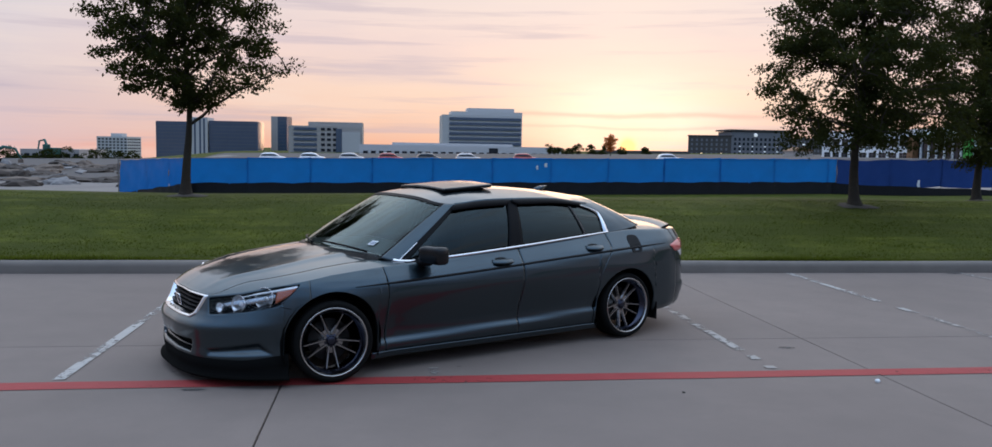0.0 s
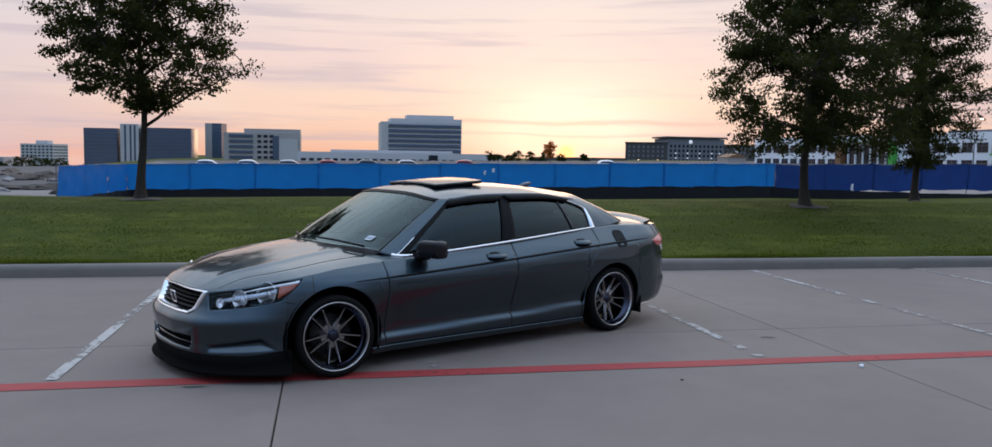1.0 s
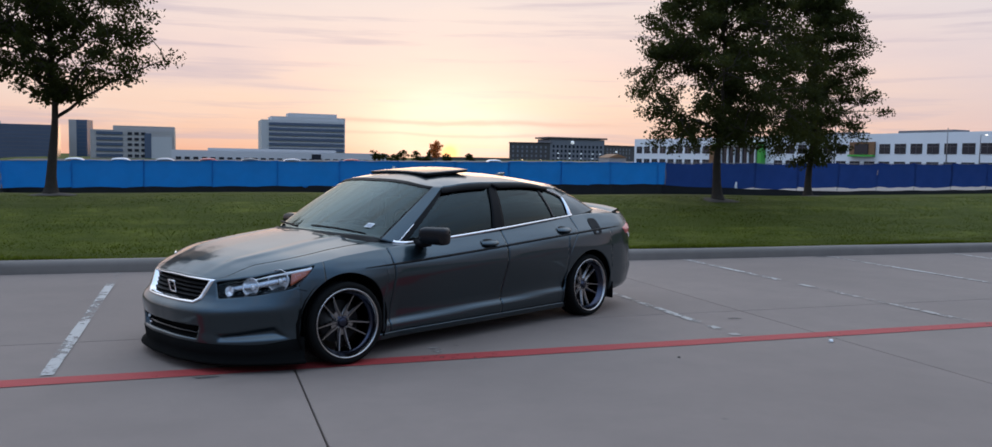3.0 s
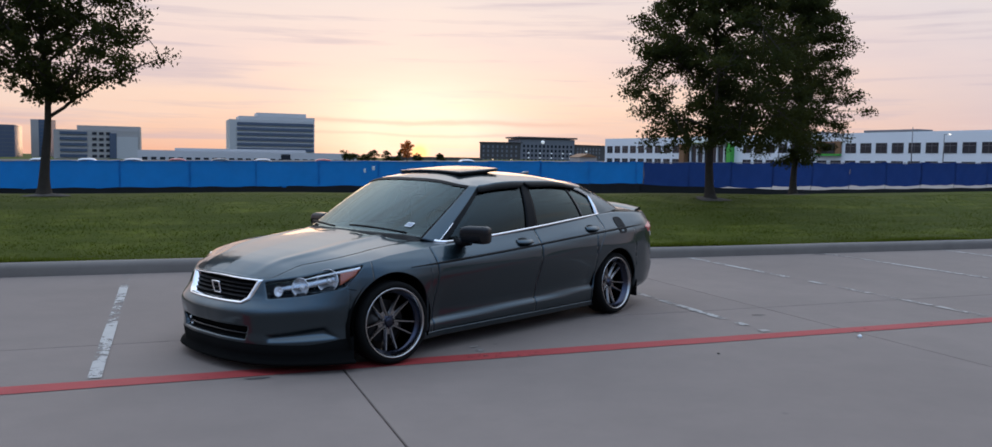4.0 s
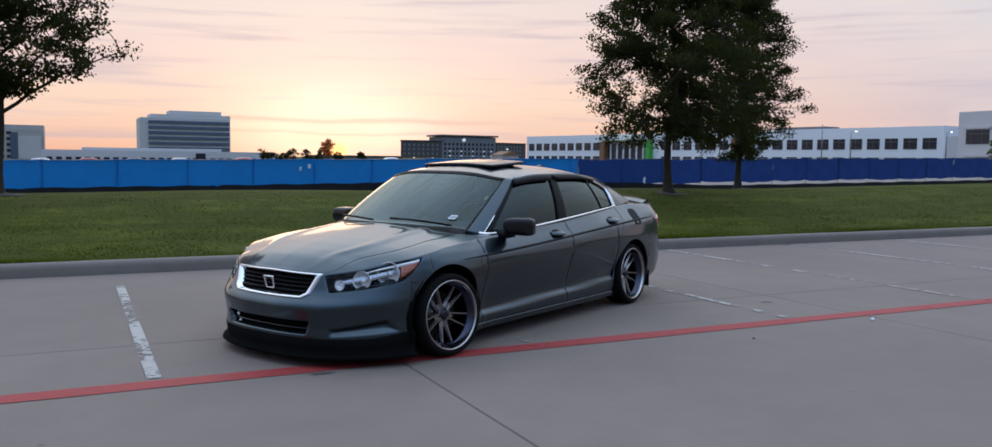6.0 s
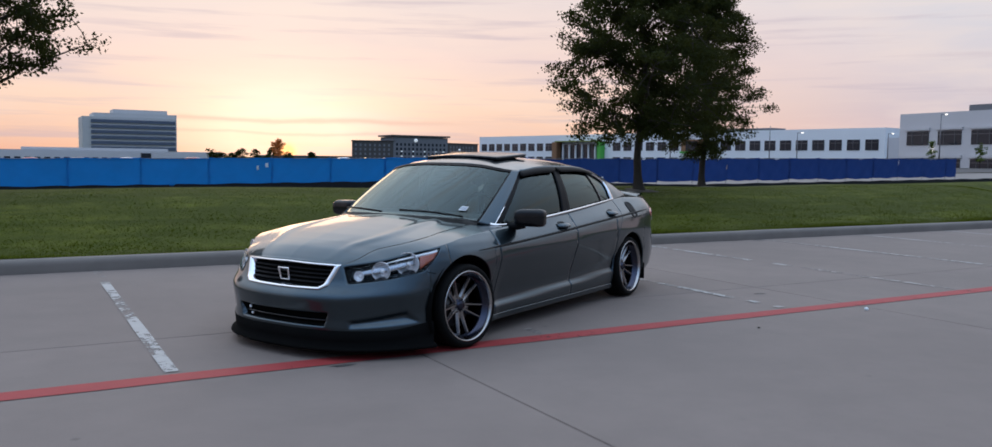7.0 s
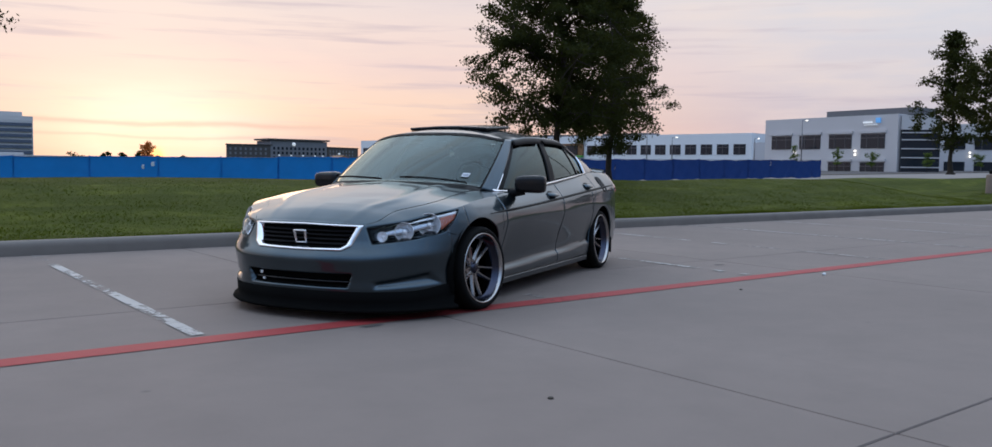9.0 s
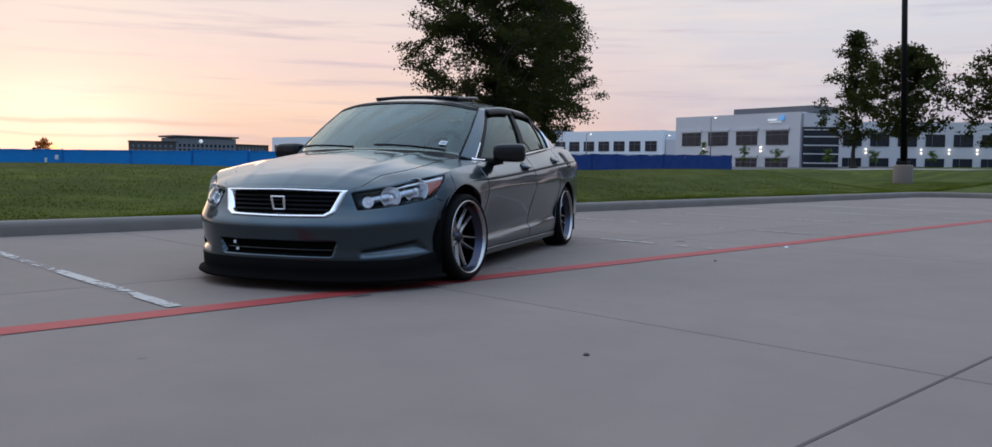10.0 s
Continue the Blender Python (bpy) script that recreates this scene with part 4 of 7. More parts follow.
    part("badge", from_bm("badge", bm, M_CHROME, True), car, "plain chrome badge frame", pose(bx + 0.004, 0, bz, 0, 14, 0))
    # lower mouth with a bar
    patch("lower_grille", car, M_DARK, ([(-q_of_y(0.405), 0.300), (q_of_y(0.405), 0.300)], [(-q_of_y(0.375), 0.220), (q_of_y(0.375), 0.220)]), 0.006, 60, 8, dip=True)
    w = q_of_y(0.395)
    part("lower_grille_bar", mesh("lower_grille_bar", [wall(-w + 2 * w * i / 30, 0.250 + dz, o) for i in range(31) for dz, o in ((-0.008, -0.055), (-0.006, -0.028), (0.004, -0.026), (0.006, -0.055))],
                                  grid_faces(31, 4), M_GLOSSBLACK), car)
    for y_, z_, h_ in ((-0.285, 0.282, 0.020), (-0.268, 0.240, 0.016)):
        part("bumper_clip", box("bumper_clip", (0.010, 0.018, h_), (wall(q_of_y(0.28), z_)[0] - 0.012, y_, z_), M_STICKER, 0.004), car, "loose pale bumper clip")
    # headlamps, left and right
    for s in (1, -1):
        up = [LAMP[0], LAMP[1], LAMP[2], LAMP[3]]
        low = [LAMP[8], LAMP[6], LAMP[5], LAMP[4]]
        house = patch("headlamp", car, M_LAMPHOUSE, (up, low), 0.003, 40, 14, "clear headlamp with chrome bowls and amber corner", True, side=s)
        lens = patch("lens", house, M_LENS, (up, low), 0.003, 40, 14, bulge=0.004, side=s)
        lens.visible_shadow = False
        for (q, z, r) in ((q_of_x(0.478), 0.608, 0.076), (q_of_x(0.640), 0.566, 0.062), (q_of_x(0.752), 0.536, 0.034)):
            c = Vector(wall(s * q, z, -0.016))
            face = (Vector(wall(s * q, z, 0.05)) - c).normalized()
            face = (face + Vector((1.0, 0, 0.25))).normalized()
            bowl = lathe("reflector_bowl", [(r, 0.0), (r * 0.985, 0.003), (r * 0.96, 0.0), (r * 0.80, -r * 0.38), (r * 0.5, -r * 0.66), (r * 0.26, -r * 0.74), (r * 0.25, -r * 0.35), (r * 0.16, -r * 0.24), (0.0, -r * 0.22)], M_REFLECTOR, 28, "z")
            part("reflector_bowl", bowl, house, "", Matrix.Translation(c) @ face.to_track_quat("Z", "Y").to_matrix().to_4x4())
        patch("chrome_bezel", house, M_BEZEL, ([(q_of_x(0.76), 0.560), (q_of_x(0.60), 0.604), (q_of_x(0.40), 0.650)], [(q_of_x(0.76), 0.530), (q_of_x(0.60), 0.556), (q_of_x(0.41), 0.600)]), -0.040, 24, 6, side=s)
        trim = [(q_of_x(0.62), 0.616), (q_of_x(0.45), 0.660), (q_of_x(0.250), 0.699)]
        patch("amber_reflector", house, M_AMBER, ([(q_of_x(0.395), 0.656), (q_of_x(0.262), 0.682)], [(q_of_x(0.405), 0.574), (q_of_x(0.290), 0.640)]), -0.006, 10, 8, "amber side reflector", side=s)
        patch("chrome_edge", house, M_REFLECTOR, (trim, [(q_of_x(0.62), 0.608), (q_of_x(0.44), 0.642), (q_of_x(0.268), 0.668)]), -0.006, 20, 4, side=s)
    # wings, doors and quarters
    for s in (1, -1):
        qd0, qd1 = q_of_x(-0.42), q_of_x(-1.62)
        panel("front_wing", car, M_PAINT, s * (qb + 0.0012), s * (qd0 - 0.003), 70, 40, label="painted front wing")
        d1 = panel("front_door", car, M_PAINT, s * (qd0 + 0.003), lambda b: s * (qd1 - 0.003 + 0.03 * b), 70, 44, zb=lambda q: 0.168)
        d2 = panel("rear_door", car, M_PAINT, lambda b: s * (qd1 + 0.003 + 0.03 * b), lambda b: s * (q_of_x(-2.42 - 0.21 * float(smoothstep(0.18, 0.72, b))) - 0.003), 64, 44,
                   zb=lambda q: max(0.168, bottom_z(q)))
        panel("rear_quarter", car, M_PAINT, lambda b: s * (q_of_x(-2.42 - 0.21 * float(smoothstep(0.18, 0.72, b))) + 0.003), s * q_of_x(-3.47), 60, 44, label="painted rear quarter panel")
        panel("side_sill", car, M_PAINT, s * q_of_x(-0.30), s * q_of_x(-2.47), 60, 6, zb=lambda q: 0.118, zt=lambda q: 0.163, out=0.004, label="painted sill below the doors")
        for door, (x, z) in ((d1, (-1.44, 0.762)), (d2, (-2.42, 0.822))):
            q = q_of_x(x)
            c = Vector(wall(s * q, z, 0.012))
            # black sheet on the door stands in for shade in the handle's recess
            recess_shade = patch("handle_cup", door, M_BLACK, ([(q - 0.055, z + 0.030), (q, z + 0.036), (q + 0.055, z + 0.030)], [(q - 0.055, z - 0.006), (q, z - 0.014), (q + 0.055, z - 0.006)]), 0.003, 16, 8, side=s)
            hv, nh = [], 18
            for i in range(nh):
                t = i / (nh - 1)
                qq = q - 0.085 + 0.19 * t
                lift = 0.030 * math.sin(math.pi * t) ** 0.5
                r = 0.013 + 0.004 * math.sin(math.pi * t)
                for k in range(8):
                    a = 2 * math.pi * k / 8
                    hv.append(wall(s * qq, z + 0.004 + r * 1.15 * math.sin(a), 0.004 + lift + r * 0.6 * math.cos(a)))
            hf = [(i * 8 + k, i * 8 + (k + 1) % 8, (i + 1) * 8 + (k + 1) % 8, (i + 1) * 8 + k) for i in range(nh - 1) for k in range(8)]
            part("door_handle", mesh("door_handle", hv, hf if s < 0 else [f[::-1] for f in hf], M_PAINT), door, "painted pull handle")
        # black strip paints the shadow under the body-coloured side moulding
        strip_on_wall("side_moulding", car, M_BLACK, [(-0.16, 0.662), (-0.7, 0.682), (-1.45, 0.722), (-2.2, 0.768), (-2.8, 0.800), (-3.3, 0.822)], 0.015, 0.009, side=s, label="thin black strip for the shadow line of the side moulding")
        strip_on_wall("bumper_seam", car, M_DARK, [(0.375, 0.560), (0.34, 0.548), (0.30, 0.540)], 0.005, 0.001, 12, s)
        # chrome along the belt and up the rear pillar
        bl = [cabin(s * p, h, o) for p in np.linspace(2.75, 7.12, 60) for h, o in ((-0.020, 0.004), (-0.012, 0.014), (0.022, 0.014), (0.030, 0.002))]
        part("belt_trim", mesh("belt_trim", bl, grid_faces(60, 4, s > 0), M_CHROME), car, "chrome window sill trim")
        cp = []
        rear_end = lambda h: 7.10 + 0.34 * min(h / 0.62, 1.0) ** 1.3 - 0.95 * max(0.0, (h - 0.62) / 0.34) ** 1.9
        for i in range(30):
            h = i / 29
            p = rear_end(h * 0.93) - 0.03
            wdt = 0.085 * (1 - 0.45 * h)
            cp += [cabin(s * (p + dp), h * 0.93, o) for dp, o in ((-wdt, 0.002), (-wdt * 0.6, 0.012), (wdt * 0.6, 0.012), (wdt, 0.002))]
        part("quarter_trim", mesh("quarter_trim", cp, grid_faces(30, 4, s < 0), M_CHROME), car, "chrome rear quarter window trim")
        ap = []
        for i in range(14):
            h = i / 13
            ap += [cabin(s * (2.93 + dp), h * 0.32, o) for dp, o in ((-0.024, 0.002), (-0.016, 0.009), (0.010, 0.009), (0.016, 0.002))]
        part("pillar_trim", mesh("pillar_trim", ap, grid_faces(14, 4, s < 0), M_CHROME), car, "chrome strip at the foot of the windscreen pillar")
        # pillars and window frames
        cabin_patch("windscreen_pillar", car, M_PAINT, s * 2.38, s * 2.93, -0.02, 1.0, 14, 26, 0.006)
        cabin_patch("centre_pillar", car, M_BLACK, s * 4.93, s * 5.16, 0.0, 0.96, 6, 16, 0.003)
        cabin_patch("rear_pillar", car, M_PAINT, lambda b: s * (rear_end(b) - 0.02), s * 9.90, -0.03, 1.0, 24, 24, 0.003)
        cabin_patch("window_frame", car, M_GLOSSBLACK, s * 2.90, s * 6.98, 0.90, 1.0, 60, 5, 0.0)
        cabin_patch("roof_rail", car, M_PAINT, s * 2.9, s * 7.4, 0.965, 1.01, 60, 5, 0.008)
        cabin_patch("front_frame", car, M_BLACK, s * 2.92, lambda b: s * (3.16 - 0.04 * b), 0.0, 0.97, 6, 20, 0.001)
        # side glass
        for nm, a0, a1 in (("front_window", 2.90, 5.04), ("rear_window", 5.05, 6.42), ("quarter_window", 6.42, None)):
            g = cabin_patch(nm, car, M_SIDEGLASS, s * a0, s * a1 if a1 else (lambda b: s * (rear_end(b * 0.94) - 0.03)), 0.0, 0.94, 24, 14, -0.008, "dark tinted side window")
        cabin_patch("window_bar", car, M_GLOSSBLACK, s * 6.39, s * 6.45, 0.0, 0.9, 4, 10, 0.0)
        # smoked rain visors above the windows
        for a0, a1 in ((2.98, 5.00), (5.06, 6.90)):
            vs = []
            for i in range(30):
                p = a0 + (a1 - a0) * i / 29
                thin = min(1, 8 * min(i, 29 - i) / 29 + 0.45)
                vs += [cabin(s * p, h, o) for h, o in ((0.990, 0.006), (0.970, 0.014), (0.970 - 0.105 * thin, 0.020), (0.970 - 0.11 * thin, 0.014), (0.955, 0.008))]
            part("rain_visor", mesh("rain_visor", vs, grid_faces(30, 5, s < 0), M_BLACK), car, "smoked window visor")
        # mirror
        mir = bmesh.new()
        bmesh.ops.create_uvsphere(mir, u_segments=24, v_segments=14, radius=1.0)
        for v_ in mir.verts:
            x_, y_, z_ = v_.co
            f_ = lambda t, e: math.copysign(abs(t) ** e, t)
            v_.co = Vector((f_(x_, 0.55) * 0.060 + 0.030 * (y_ < 0) * -y_, f_(y_, 0.45) * 0.118, f_(z_, 0.45) * 0.068 * (1.0 + 0.10 * y_)))
        body = part("door_mirror", from_bm("door_mirror", mir, M_GLOSSBLACK, True), car, "gloss black door mirror", pose(-0.775, 0.955 if s > 0 else -0.915, 0.862, 0, 0, 10 * s))
        if s < 0:
            body.scale = (1, 1, 1)
        arm = tube("mirror_arm", [(0.02, -s * 0.20, -0.075), (0.01, -s * 0.13, -0.070), (0.0, -s * 0.05, -0.055)], [0.040, 0.032, 0.03], M_BLACK, 10)
        part("mirror_arm", arm, body)
        part("mirror_glass", box("mirror_glass", (0.006, 0.17, 0.095), (-0.054, -0.01 * s, 0), M_REFLECTOR, 0.02), body)
        # tail lamp
        tq0, tq1 = q_of_x(-3.36), q_of_x(-3.76)
        tl = patch("tail_lamp", car, M_TAIL, ([(tq0, 0.800), (q_of_x(-3.55), 0.842), (tq1, 0.850)], [(q_of_x(-3.44), 0.742), (q_of_x(-3.56), 0.735), (tq1, 0.735)]), 0.008, 24, 10, "pale red tail lamp", bulge=0.006, side=s)
        patch("clear_lens", tl, M_TAILCLEAR, ([(q_of_x(-3.50), 0.742), (tq1, 0.742)], [(q_of_x(-3.56), 0.688), (tq1, 0.672)]), 0.009, 16, 6, side=s)
        # wheels
        for x, st in ((0.0, -7.5), (-BASE, 0.0)):
            m = pose(x, s * (0.938 - W2 - 0.002 if x == 0 else 0.895 - W2), HUB_Z + 0.003, 3.0, 0, st + (0 if s > 0 else 180))
            wheel_parts(car, m, s < 0)
        part("mud_flap", box("mud_flap", (0.012, 0.17, 0.16), (-BASE - 0.375, s * 0.80, 0.21), M_BLACK, 0.004), car)
    # fuel door, driver's side
    q = q_of_x(-2.915)
    ang = np.linspace(0, 2 * math.pi, 33)
    fv = [wall(q, 0.832, 0.006)]
    for a in ang[:-1]:
        ex = lambda t: math.copysign(abs(t) ** 0.55, t)
        fv.append(wall(q + 0.066 * ex(math.cos(a)) + 0.01 * math.sin(a), 0.832 + 0.074 * ex(math.sin(a)), 0.006))
    for a in ang[:-1]:
        fv.append(wall(q + 0.068 * ex(math.cos(a)) + 0.01 * math.sin(a), 0.832 + 0.076 * ex(math.sin(a)), -0.004))
    ff = [(0, 1 + i, 1 + (i + 1) % 32) for i in range(32)] + [(1 + i, 33 + i, 33 + (i + 1) % 32, 1 + (i + 1) % 32) for i in range(32)]
    part("fuel_door", mesh("fuel_door", fv, [f[::-1] for f in ff], M_FUEL, False), car, "matt charcoal fuel door")
    # rear bumper and boot
    qr = q_of_x(-3.475)
    for nm, z0, z1 in (("rear_bumper", None, 0.655), ("boot_lid", 0.660, None)):
        n1, n2 = 120, 22
        vv = []
        for i in range(n1):
            a = -1 + 2 * i / (n1 - 1)
            q = math.copysign(QMAX - (QMAX - qr) * abs(a), a) if abs(a) > 1e-9 else QMAX
            lo = bottom_z(q) if z0 is None else z0
            hi = top_z(q) if z1 is None else z1
            for j in range(n2):
                x, y, z = wall(QMAX - (QMAX - qr) * abs(a), lo + (hi - lo) * j / (n2 - 1))
                vv.append((x, math.copysign(y, a), z))
        part(nm, mesh(nm, vv, grid_faces(n1, n2), M_PAINT), car)
    # bonnet with wing tops, and the boot deck
    ts = np.linspace(0, 1, 9)
    hx = (ts, [0.795, 0.745, 0.655, 0.545, 0.415, 0.265, 0.105, -0.055, -0.205])
    hz = (ts, [0.622, 0.662, 0.702, 0.735, 0.768, 0.798, 0.826, 0.850, 0.868])
    qh = q_of_x(-0.40)
    nb, mb = 60, 30
    hood_rows = []

    def hood_reach(q):
        return 1.0 - 0.20 * float(smoothstep(q_of_y(0.46), q_of_y(0.46) + 0.42, q))
    qa = q_of_y(0.46)

    def hood_edge(q, sg):
        """A place on the seam between bonnet and wing."""
        th = q / qh
        e = np.array(wall(q, top_z(q)))
        c = np.array([np.interp(th, *hx), 0.0, np.interp(th, *hz)])
        a_ = hood_reach(q)
        p_ = c + (e - c) * a_
        return np.array([p_[0], sg * p_[1], c[2] + (e[2] - c[2]) * a_ ** 2.3])
    rear_l, rear_r = hood_edge(qh, -1), hood_edge(qh, 1)
    rear_c = np.array([hx[1][-1], 0.0, hz[1][-1]])
    front_l, front_r = np.array(wall(-qa, top_z(qa))), np.array(wall(qa, top_z(qa)))
    for i in range(nb):
        u = i / (nb - 1)
        sl, sr_ = hood_edge(qa + (qh - qa) * u, -1), hood_edge(qa + (qh - qa) * u, 1)

        def sheet_at(w_):
            f_ = np.array(wall(qa * w_, top_z(qa * w_)))
            a_ = abs(w_)
            r_ = rear_c + ((rear_r if w_ > 0 else rear_l) - rear_c) * a_
            r_[2] = rear_c[2] + (rear_r[2] - rear_c[2]) * a_ ** 2.3
            k = (w_ + 1) / 2
            corner = (1 - u) * ((1 - k) * front_l + k * front_r) + u * ((1 - k) * rear_l + k * rear_r)
            return (1 - u) * f_ + u * r_ + (1 - k) * sl + k * sr_ - corner
        mid = sheet_at(0.0)
        rise = float(np.interp(-mid[0], [-x for x in hx[1]], hz[1])) - mid[2]
        for j in range(-mb, mb + 1):
            w_ = j / mb
            p_ = sheet_at(w_)
            p_[2] += rise * (1 - w_ * w_) ** 1.2 * min(1.0, 4 * u) + 0.008 * math.exp(-((abs(w_) - 0.66) / 0.07) ** 2) * min(1, 2.5 * u)
            hood_rows.append(tuple(p_))
    part("bonnet", mesh("bonnet", hood_rows, grid_faces(nb, 2 * mb + 1), M_PAINT), car, "painted bonnet with twin creases")
    for s in (1, -1):
        vv = []
        for i in range(nb):
            t = i / (nb - 1)
            q = q_of_y(0.52) + (q_of_x(-0.62) - q_of_y(0.52)) * t
            th = q / qh
            e = np.array(wall(q, top_z(q)))
            c = np.array([np.interp(min(th, 1), *hx), 0.0, np.interp(min(th, 1), *hz)])
            if th > 1:
                c = c + np.array([-(th - 1) * 0.9, 0, 0.0])
            for j in range(8):
                w0 = hood_reach(q) + 0.0035
                w_ = w0 + (1 - w0) * j / 7
                p_ = c + (e - c) * w_
                vv.append((p_[0], s * p_[1], c[2] + (e[2] - c[2]) * w_ ** 2.3 - (0.002 if j == 0 else 0)))
        part("wing_top", mesh("wing_top", vv, grid_faces(nb, 8, s < 0), M_PAINT), car)
    cowl = [(p[0] + dx, p[1] * sg, p[2] - dz) for sg, rng in ((-1, np.linspace(2.4, 0.0, 20)), (1, np.linspace(0.1, 2.4, 20))) for a in rng for p in (along(BELT, a),) for dx, dz in ((-0.05, 0.03), (0.02, 0.004), (0.075, 0.028))]
    part("cowl_panel", mesh("cowl_panel", cowl, grid_faces(40, 3), M_BLACK), car, "black cowl panel under the windscreen")
    # windscreen, rear window, roof
    ws = cabin_patch("windscreen", car, M_WINDSHIELD, -2.39, 2.39, 0.01, 0.985, 60, 26, -0.004, "green-tinted windscreen", 0.0)
    ws.visible_shadow = False
    for s in (1, -1):
        fr_v = [cabin(s * (2.37 + dp), h, -0.001 + dp * 0.02) for h in np.linspace(0, 1, 20) for dp in (-0.07, 0.05)]
        part("windscreen_edge", mesh("windscreen_edge", fr_v, grid_faces(20, 2, s < 0), M_BLACK), car)
    top_v = [cabin(-2.40 + 4.8 * i / 50, h, 0.002) for i in range(51) for h in (0.955, 1.0)]
    part("windscreen_seal", mesh("windscreen_seal", top_v, grid_faces(51, 2, True), M_BLACK), car)
    for s in (1, -1):
        rw = [cabin(s * p, h, 0.0) for p in np.linspace(9.85, 11.0, 20) for h in np.linspace(0.0, 0.97, 12)]
        part("rear_screen", mesh("rear_screen", rw, grid_faces(20, 12, s > 0), M_SIDEGLASS), car, "dark tinted rear window")
    cxs = np.linspace(0, 11, 12)
    crx = [-0.955, -1.0, -1.08, -1.2, -1.4, -1.68, -2.0, -2.25, -2.42, -2.55, -2.65, -2.70]
    crz = [1.268, 1.280, 1.296, 1.312, 1.325, 1.330, 1.318, 1.296, 1.276, 1.258, 1.242, 1.232]
    for s in (1, -1):
        rf = []
        for p in np.linspace(0, 11, 90):
            e = np.array(cabin(s * p, 1.0, 0.003))
            c = np.array([np.interp(p, cxs, crx), 0, np.interp(p, cxs, crz)])
            for j in range(16):
                w_ = j / 15
                q_ = e + (c - e) * w_
                q_[2] = e[2] + (c[2] - e[2]) * (1 - (1 - w_) ** 2.2)
                rf.append(q_)
        part("roof", mesh("roof", rf, grid_faces(90, 16, s < 0), M_PAINT), car)
    # sunroof panel, tilted up and slid over the roof
    sr = box_bm((0.49, 0.74, 0.018), (0, 0, 0), 0.011, 3)
    bmesh.ops.subdivide_edges(sr, edges=list(sr.edges), cuts=2)
    for v_ in sr.verts:
        v_.co.z -= 0.10 * v_.co.y ** 2
    sp = part("sunroof", from_bm("sunroof", sr, M_ROOFGLASS, True), car, "raised dark glass sunroof panel with a black seal", pose(-1.44, 0.0, 1.343, 0, 4.0, 0))
    sl = box_bm((0.475, 0.725, 0.012), (0, 0, -0.014), 0.005, 2)
    bmesh.ops.subdivide_edges(sl, edges=list(sl.edges), cuts=2)
    for v_ in sl.verts:
        v_.co.z -= 0.10 * v_.co.y ** 2
    part("sunroof_seal", from_bm("sunroof_seal", sl, M_BLACK, True), sp)
    part("sunroof_lift", box("sunroof_lift", (0.40, 0.60, 0.02), (0, 0, -0.030), M_BLACK, 0.01), sp)
    # boot deck and spoiler
    qd = q_of_x(-3.0)
    dk = []
    for i in range(40):
        t = i / 39
        q = qd + (QMAX - qd) * t
        e = np.array(wall(q, top_z(q)))
        c = np.array([np.interp(t, [0, 0.3, 1], [-3.20, -3.40, -3.72]), 0, np.interp(t, [0, 0.3, 0.8, 1], [1.0, 0.990, 0.975, 0.945])])
        for j in range(-18, 19):
            w_ = abs(j) / 18
            p_ = c + (e - c) * w_
            dk.append((p_[0], math.copysign(p_[1], j), c[2] + (e[2] - c[2]) * w_ ** 2.6))
    part("boot_deck", mesh("boot_deck", dk, grid_faces(40, 37), M_PAINT), car)
    spv = []
    for i in range(41):
        y = -0.70 + 1.40 * i / 40
        x0 = -3.50 + 0.16 * (abs(y) / 0.7) ** 2.2
        for dx, z in ((0.0, 0.955), (-0.06, 0.992), (-0.14, 1.012), (-0.165, 1.006), (-0.15, 0.992), (-0.06, 0.960)):
            spv.append((x0 + dx, y, z - 0.035 * (abs(y) / 0.7) ** 2))
    part("boot_spoiler", mesh("boot_spoiler", spv, grid_faces(41, 6), M_PAINT), car, "low painted boot spoiler")
    # aerial fin, wipers, sticker
    part("roof_fin", tube("roof_fin", [(-2.42, 0, 1.27), (-2.50, 0, 1.30), (-2.56, 0, 1.315)], [0.03, 0.022, 0.006], M_PAINT, 10), car)
    for a0, a1, h0 in ((1.85, 0.25, 0.02), (-0.15, -1.75, 0.025)):
        pth = [cabin(a0 + (a1 - a0) * t, h0 + 0.05 * math.sin(math.pi * t * 0.6), 0.018) for t in np.linspace(0, 1, 12)]
        part("wiper", tube("wiper", pth, 0.008, M_BLACK, 6), car, "black wiper at rest")
    stc = [cabin(1.78 - 0.20 * i / 6, 0.14 + 0.075 * j / 3, 0.006) for i in range(7) for j in range(4)]
    sk = part("sticker", mesh("sticker", stc, grid_faces(7, 4), M_STICKER), car, "small white windscreen sticker")
    for h in (0.158, 0.182):
        stb = [cabin(1.765 - 0.165 * i / 6, h + 0.012 * j, 0.0075) for i in range(7) for j in range(2)]
        part("print_bar", mesh("print_bar", stb, grid_faces(7, 2), M_STICKERBAR), sk)
    # cabin fittings
    part("dashboard", box("dashboard", (0.55, 1.26, 0.16), (-0.72, 0, 0.78), M_INTERIOR, 0.05, 3), car)
    part("cabin_floor", box("cabin_floor", (2.4, 1.3, 0.06), (-1.75, 0, 0.32), M_DARK), car)
    for y in (0.37, -0.37):
        st = part("front_seat", box("front_seat", (0.14, 0.50, 0.60), (-1.62, y, 0.78), M_INTERIOR, 0.05, 3), car, "grey cabin seat")
        part("head_rest", box("head_rest", (0.10, 0.26, 0.17), (-1.68, y, 1.13), M_INTERIOR, 0.04, 3), st)
    part("rear_seat", box("rear_seat", (0.18, 1.20, 0.50), (-2.55, 0, 0.80), M_INTERIOR, 0.05, 3), car)
